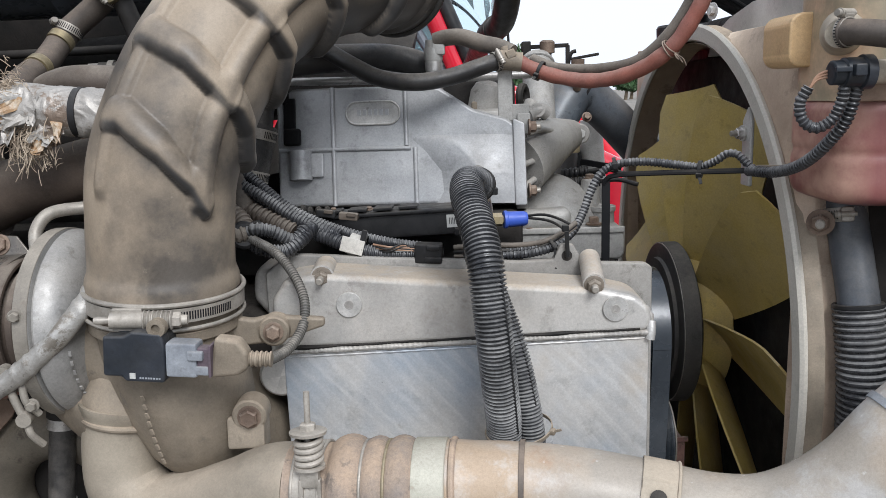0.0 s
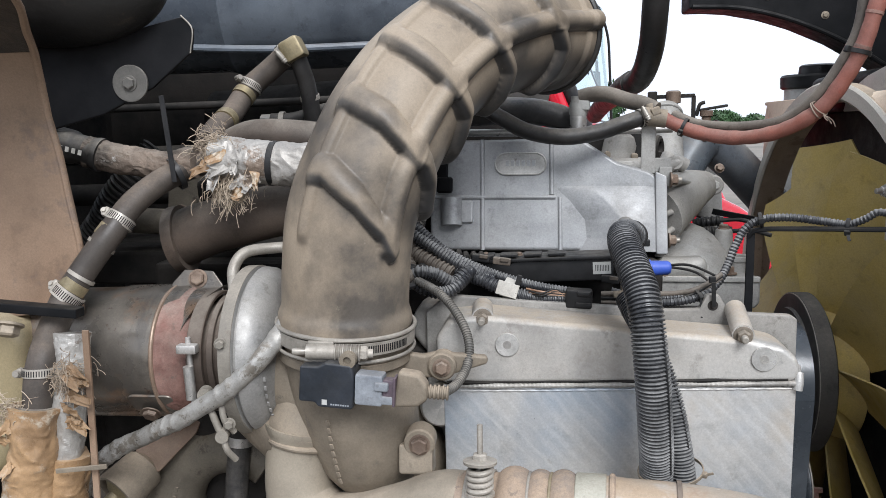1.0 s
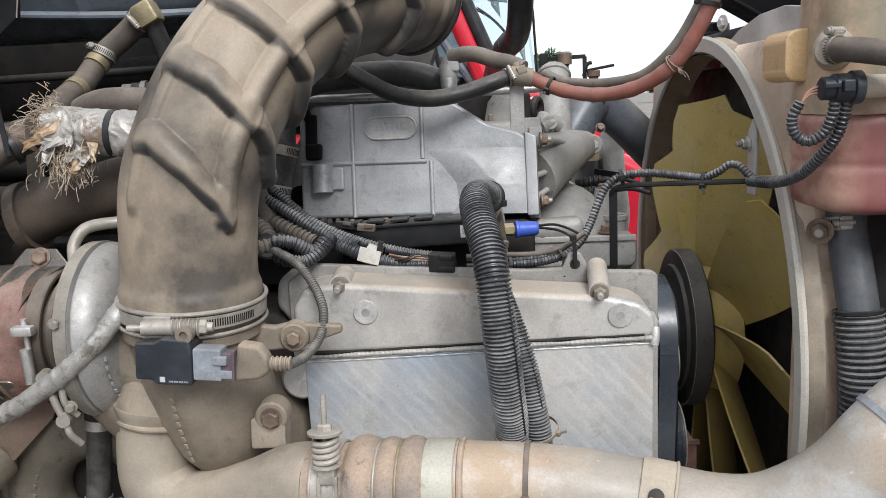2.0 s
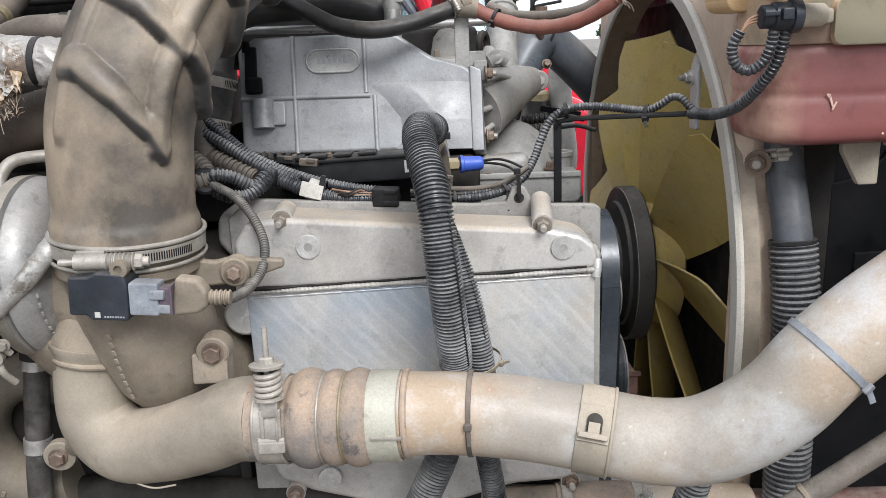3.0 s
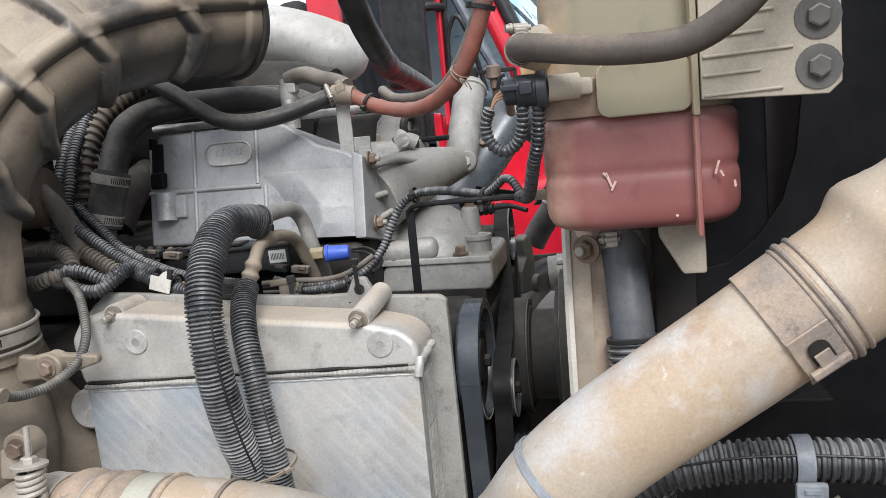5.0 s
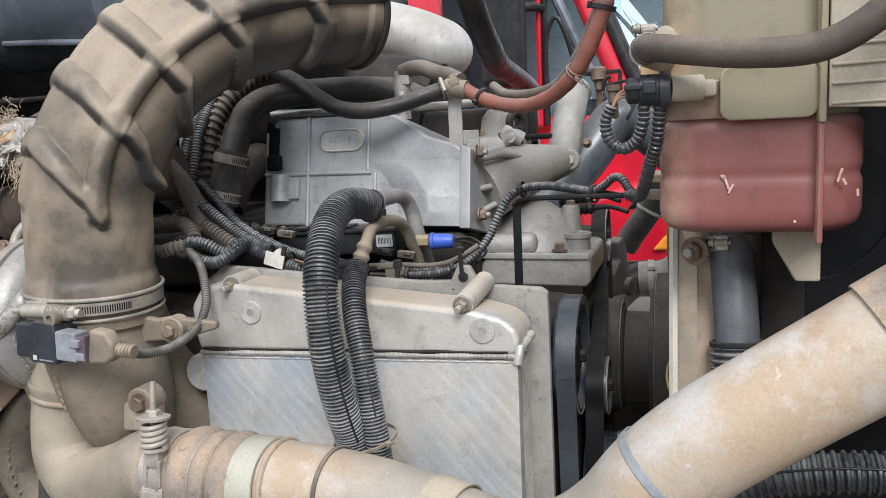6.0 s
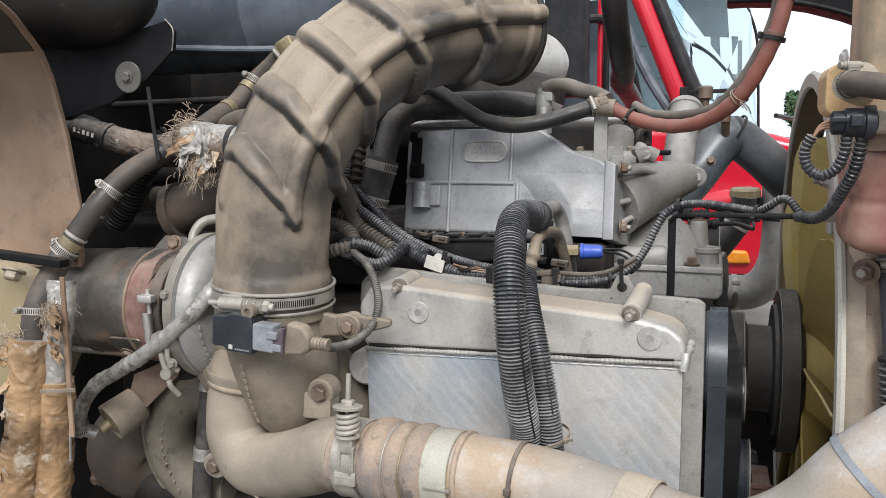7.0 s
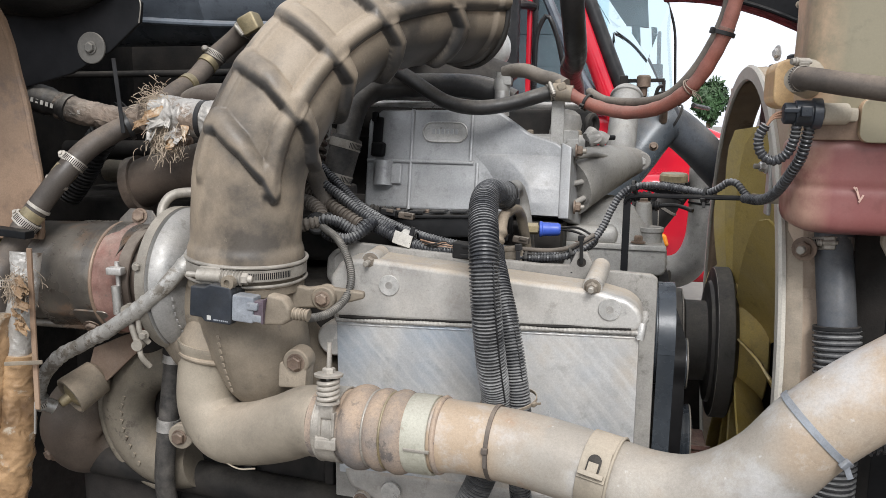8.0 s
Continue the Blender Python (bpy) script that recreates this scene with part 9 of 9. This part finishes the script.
loom([(-0.29, 1.10, 1.47), (-0.25, 1.085, 1.44), (-0.21, 1.07, 1.408), (-0.17, 1.06, 1.388), (-0.12, 1.05, 1.37), (-0.07, 1.045, 1.358), (-0.01, 1.045, 1.348)], 0.0075)
loom([(-0.30, 1.075, 1.43), (-0.265, 1.06, 1.412), (-0.225, 1.045, 1.392), (-0.195, 1.035, 1.378)], 0.013, label="brown grimy ribbed hose beside the loom", mat="sleeve", pitch=0.0075)
loom([(0.03, 1.045, 1.352), (0.07, 1.035, 1.345), (0.115, 1.027, 1.347), (0.15, 1.03, 1.356)], 0.006)
for k, (x_, z_) in enumerate(((-0.155, 1.398), (-0.125, 1.393), (0.03, 1.366), (0.062, 1.362))):
    th_ = thing("wire_joint", "grimy brown wire joint lying on the loom", "connector", (x_, 1.06, z_), "wire joints")
    part("body", box((x_, 1.062, z_), (0.026, 0.010, 0.012), (1, -0.05, -0.12), UZ, 0.002), "sleeve" if k % 2 else "plastic", th_)
    part("latch", box((x_ + 0.004, 1.054, z_ + 0.003), (0.012, 0.005, 0.003), (1, -0.05, -0.12), UZ, 0.0008), "sleeve", th_)
for k in range(4):
    solid("module_fin", box((-0.15 + 0.035 * k, 1.098, 1.3955 + 0.0012 * k), (0.026, 0.004, 0.03), (1, -0.05, 0.04), UZ, 0.001), "plastic", "raised black fin on the control module", "fin", "module fins")

# ---- half-hidden parts in the dark behind the turbocharger ----
solid("corrugated_duct", sweep([(-0.80, 1.12, 1.40), (-0.755, 1.11, 1.447), (-0.725, 1.10, 1.485), (-0.69, 1.10, 1.525), (-0.66, 1.12, 1.56)], ribbed(0.026, 0.004, 0.008), 26, 0.0014), "plastic", "black corrugated duct in the shade behind the panel", "duct")
stub = thing("pipe_bracket", "grimy bracket and clamp on a pipe behind the turbocharger", "bracket", (-0.66, 1.2, 1.38))
part("pipe", sweep([(-0.78, 1.22, 1.44), (-0.66, 1.2, 1.438), (-0.55, 1.2, 1.44)], 0.022, 20, 0.01), "volute", stub)
part("clamp", joined(ring((-0.64, 1.2, 1.438), (1, -0.1, 0), 0.0225, 0.022, 0.003, 30), box((-0.64, 1.172, 1.45), (0.018, 0.022, 0.014), (1, 0, 0), UZ, 0.003)), "castdust", stub)
part("plate", prism([(-0.06, -0.05), (0.05, -0.05), (0.06, 0.02), (0.02, 0.06), (-0.05, 0.05)], (-0.66, 1.27, 1.47), (1, 0, 0), UZ, 0.012, 0.003), "volute", stub)
bolt(stub, (-0.63, 1.256, 1.49), (0, -1, 0), 0.009, 0.008, "rustbolt", 1.4)
bolt(stub, (-0.69, 1.256, 1.45), (0, -1, 0), 0.009, 0.008, "rustbolt", 1.4)
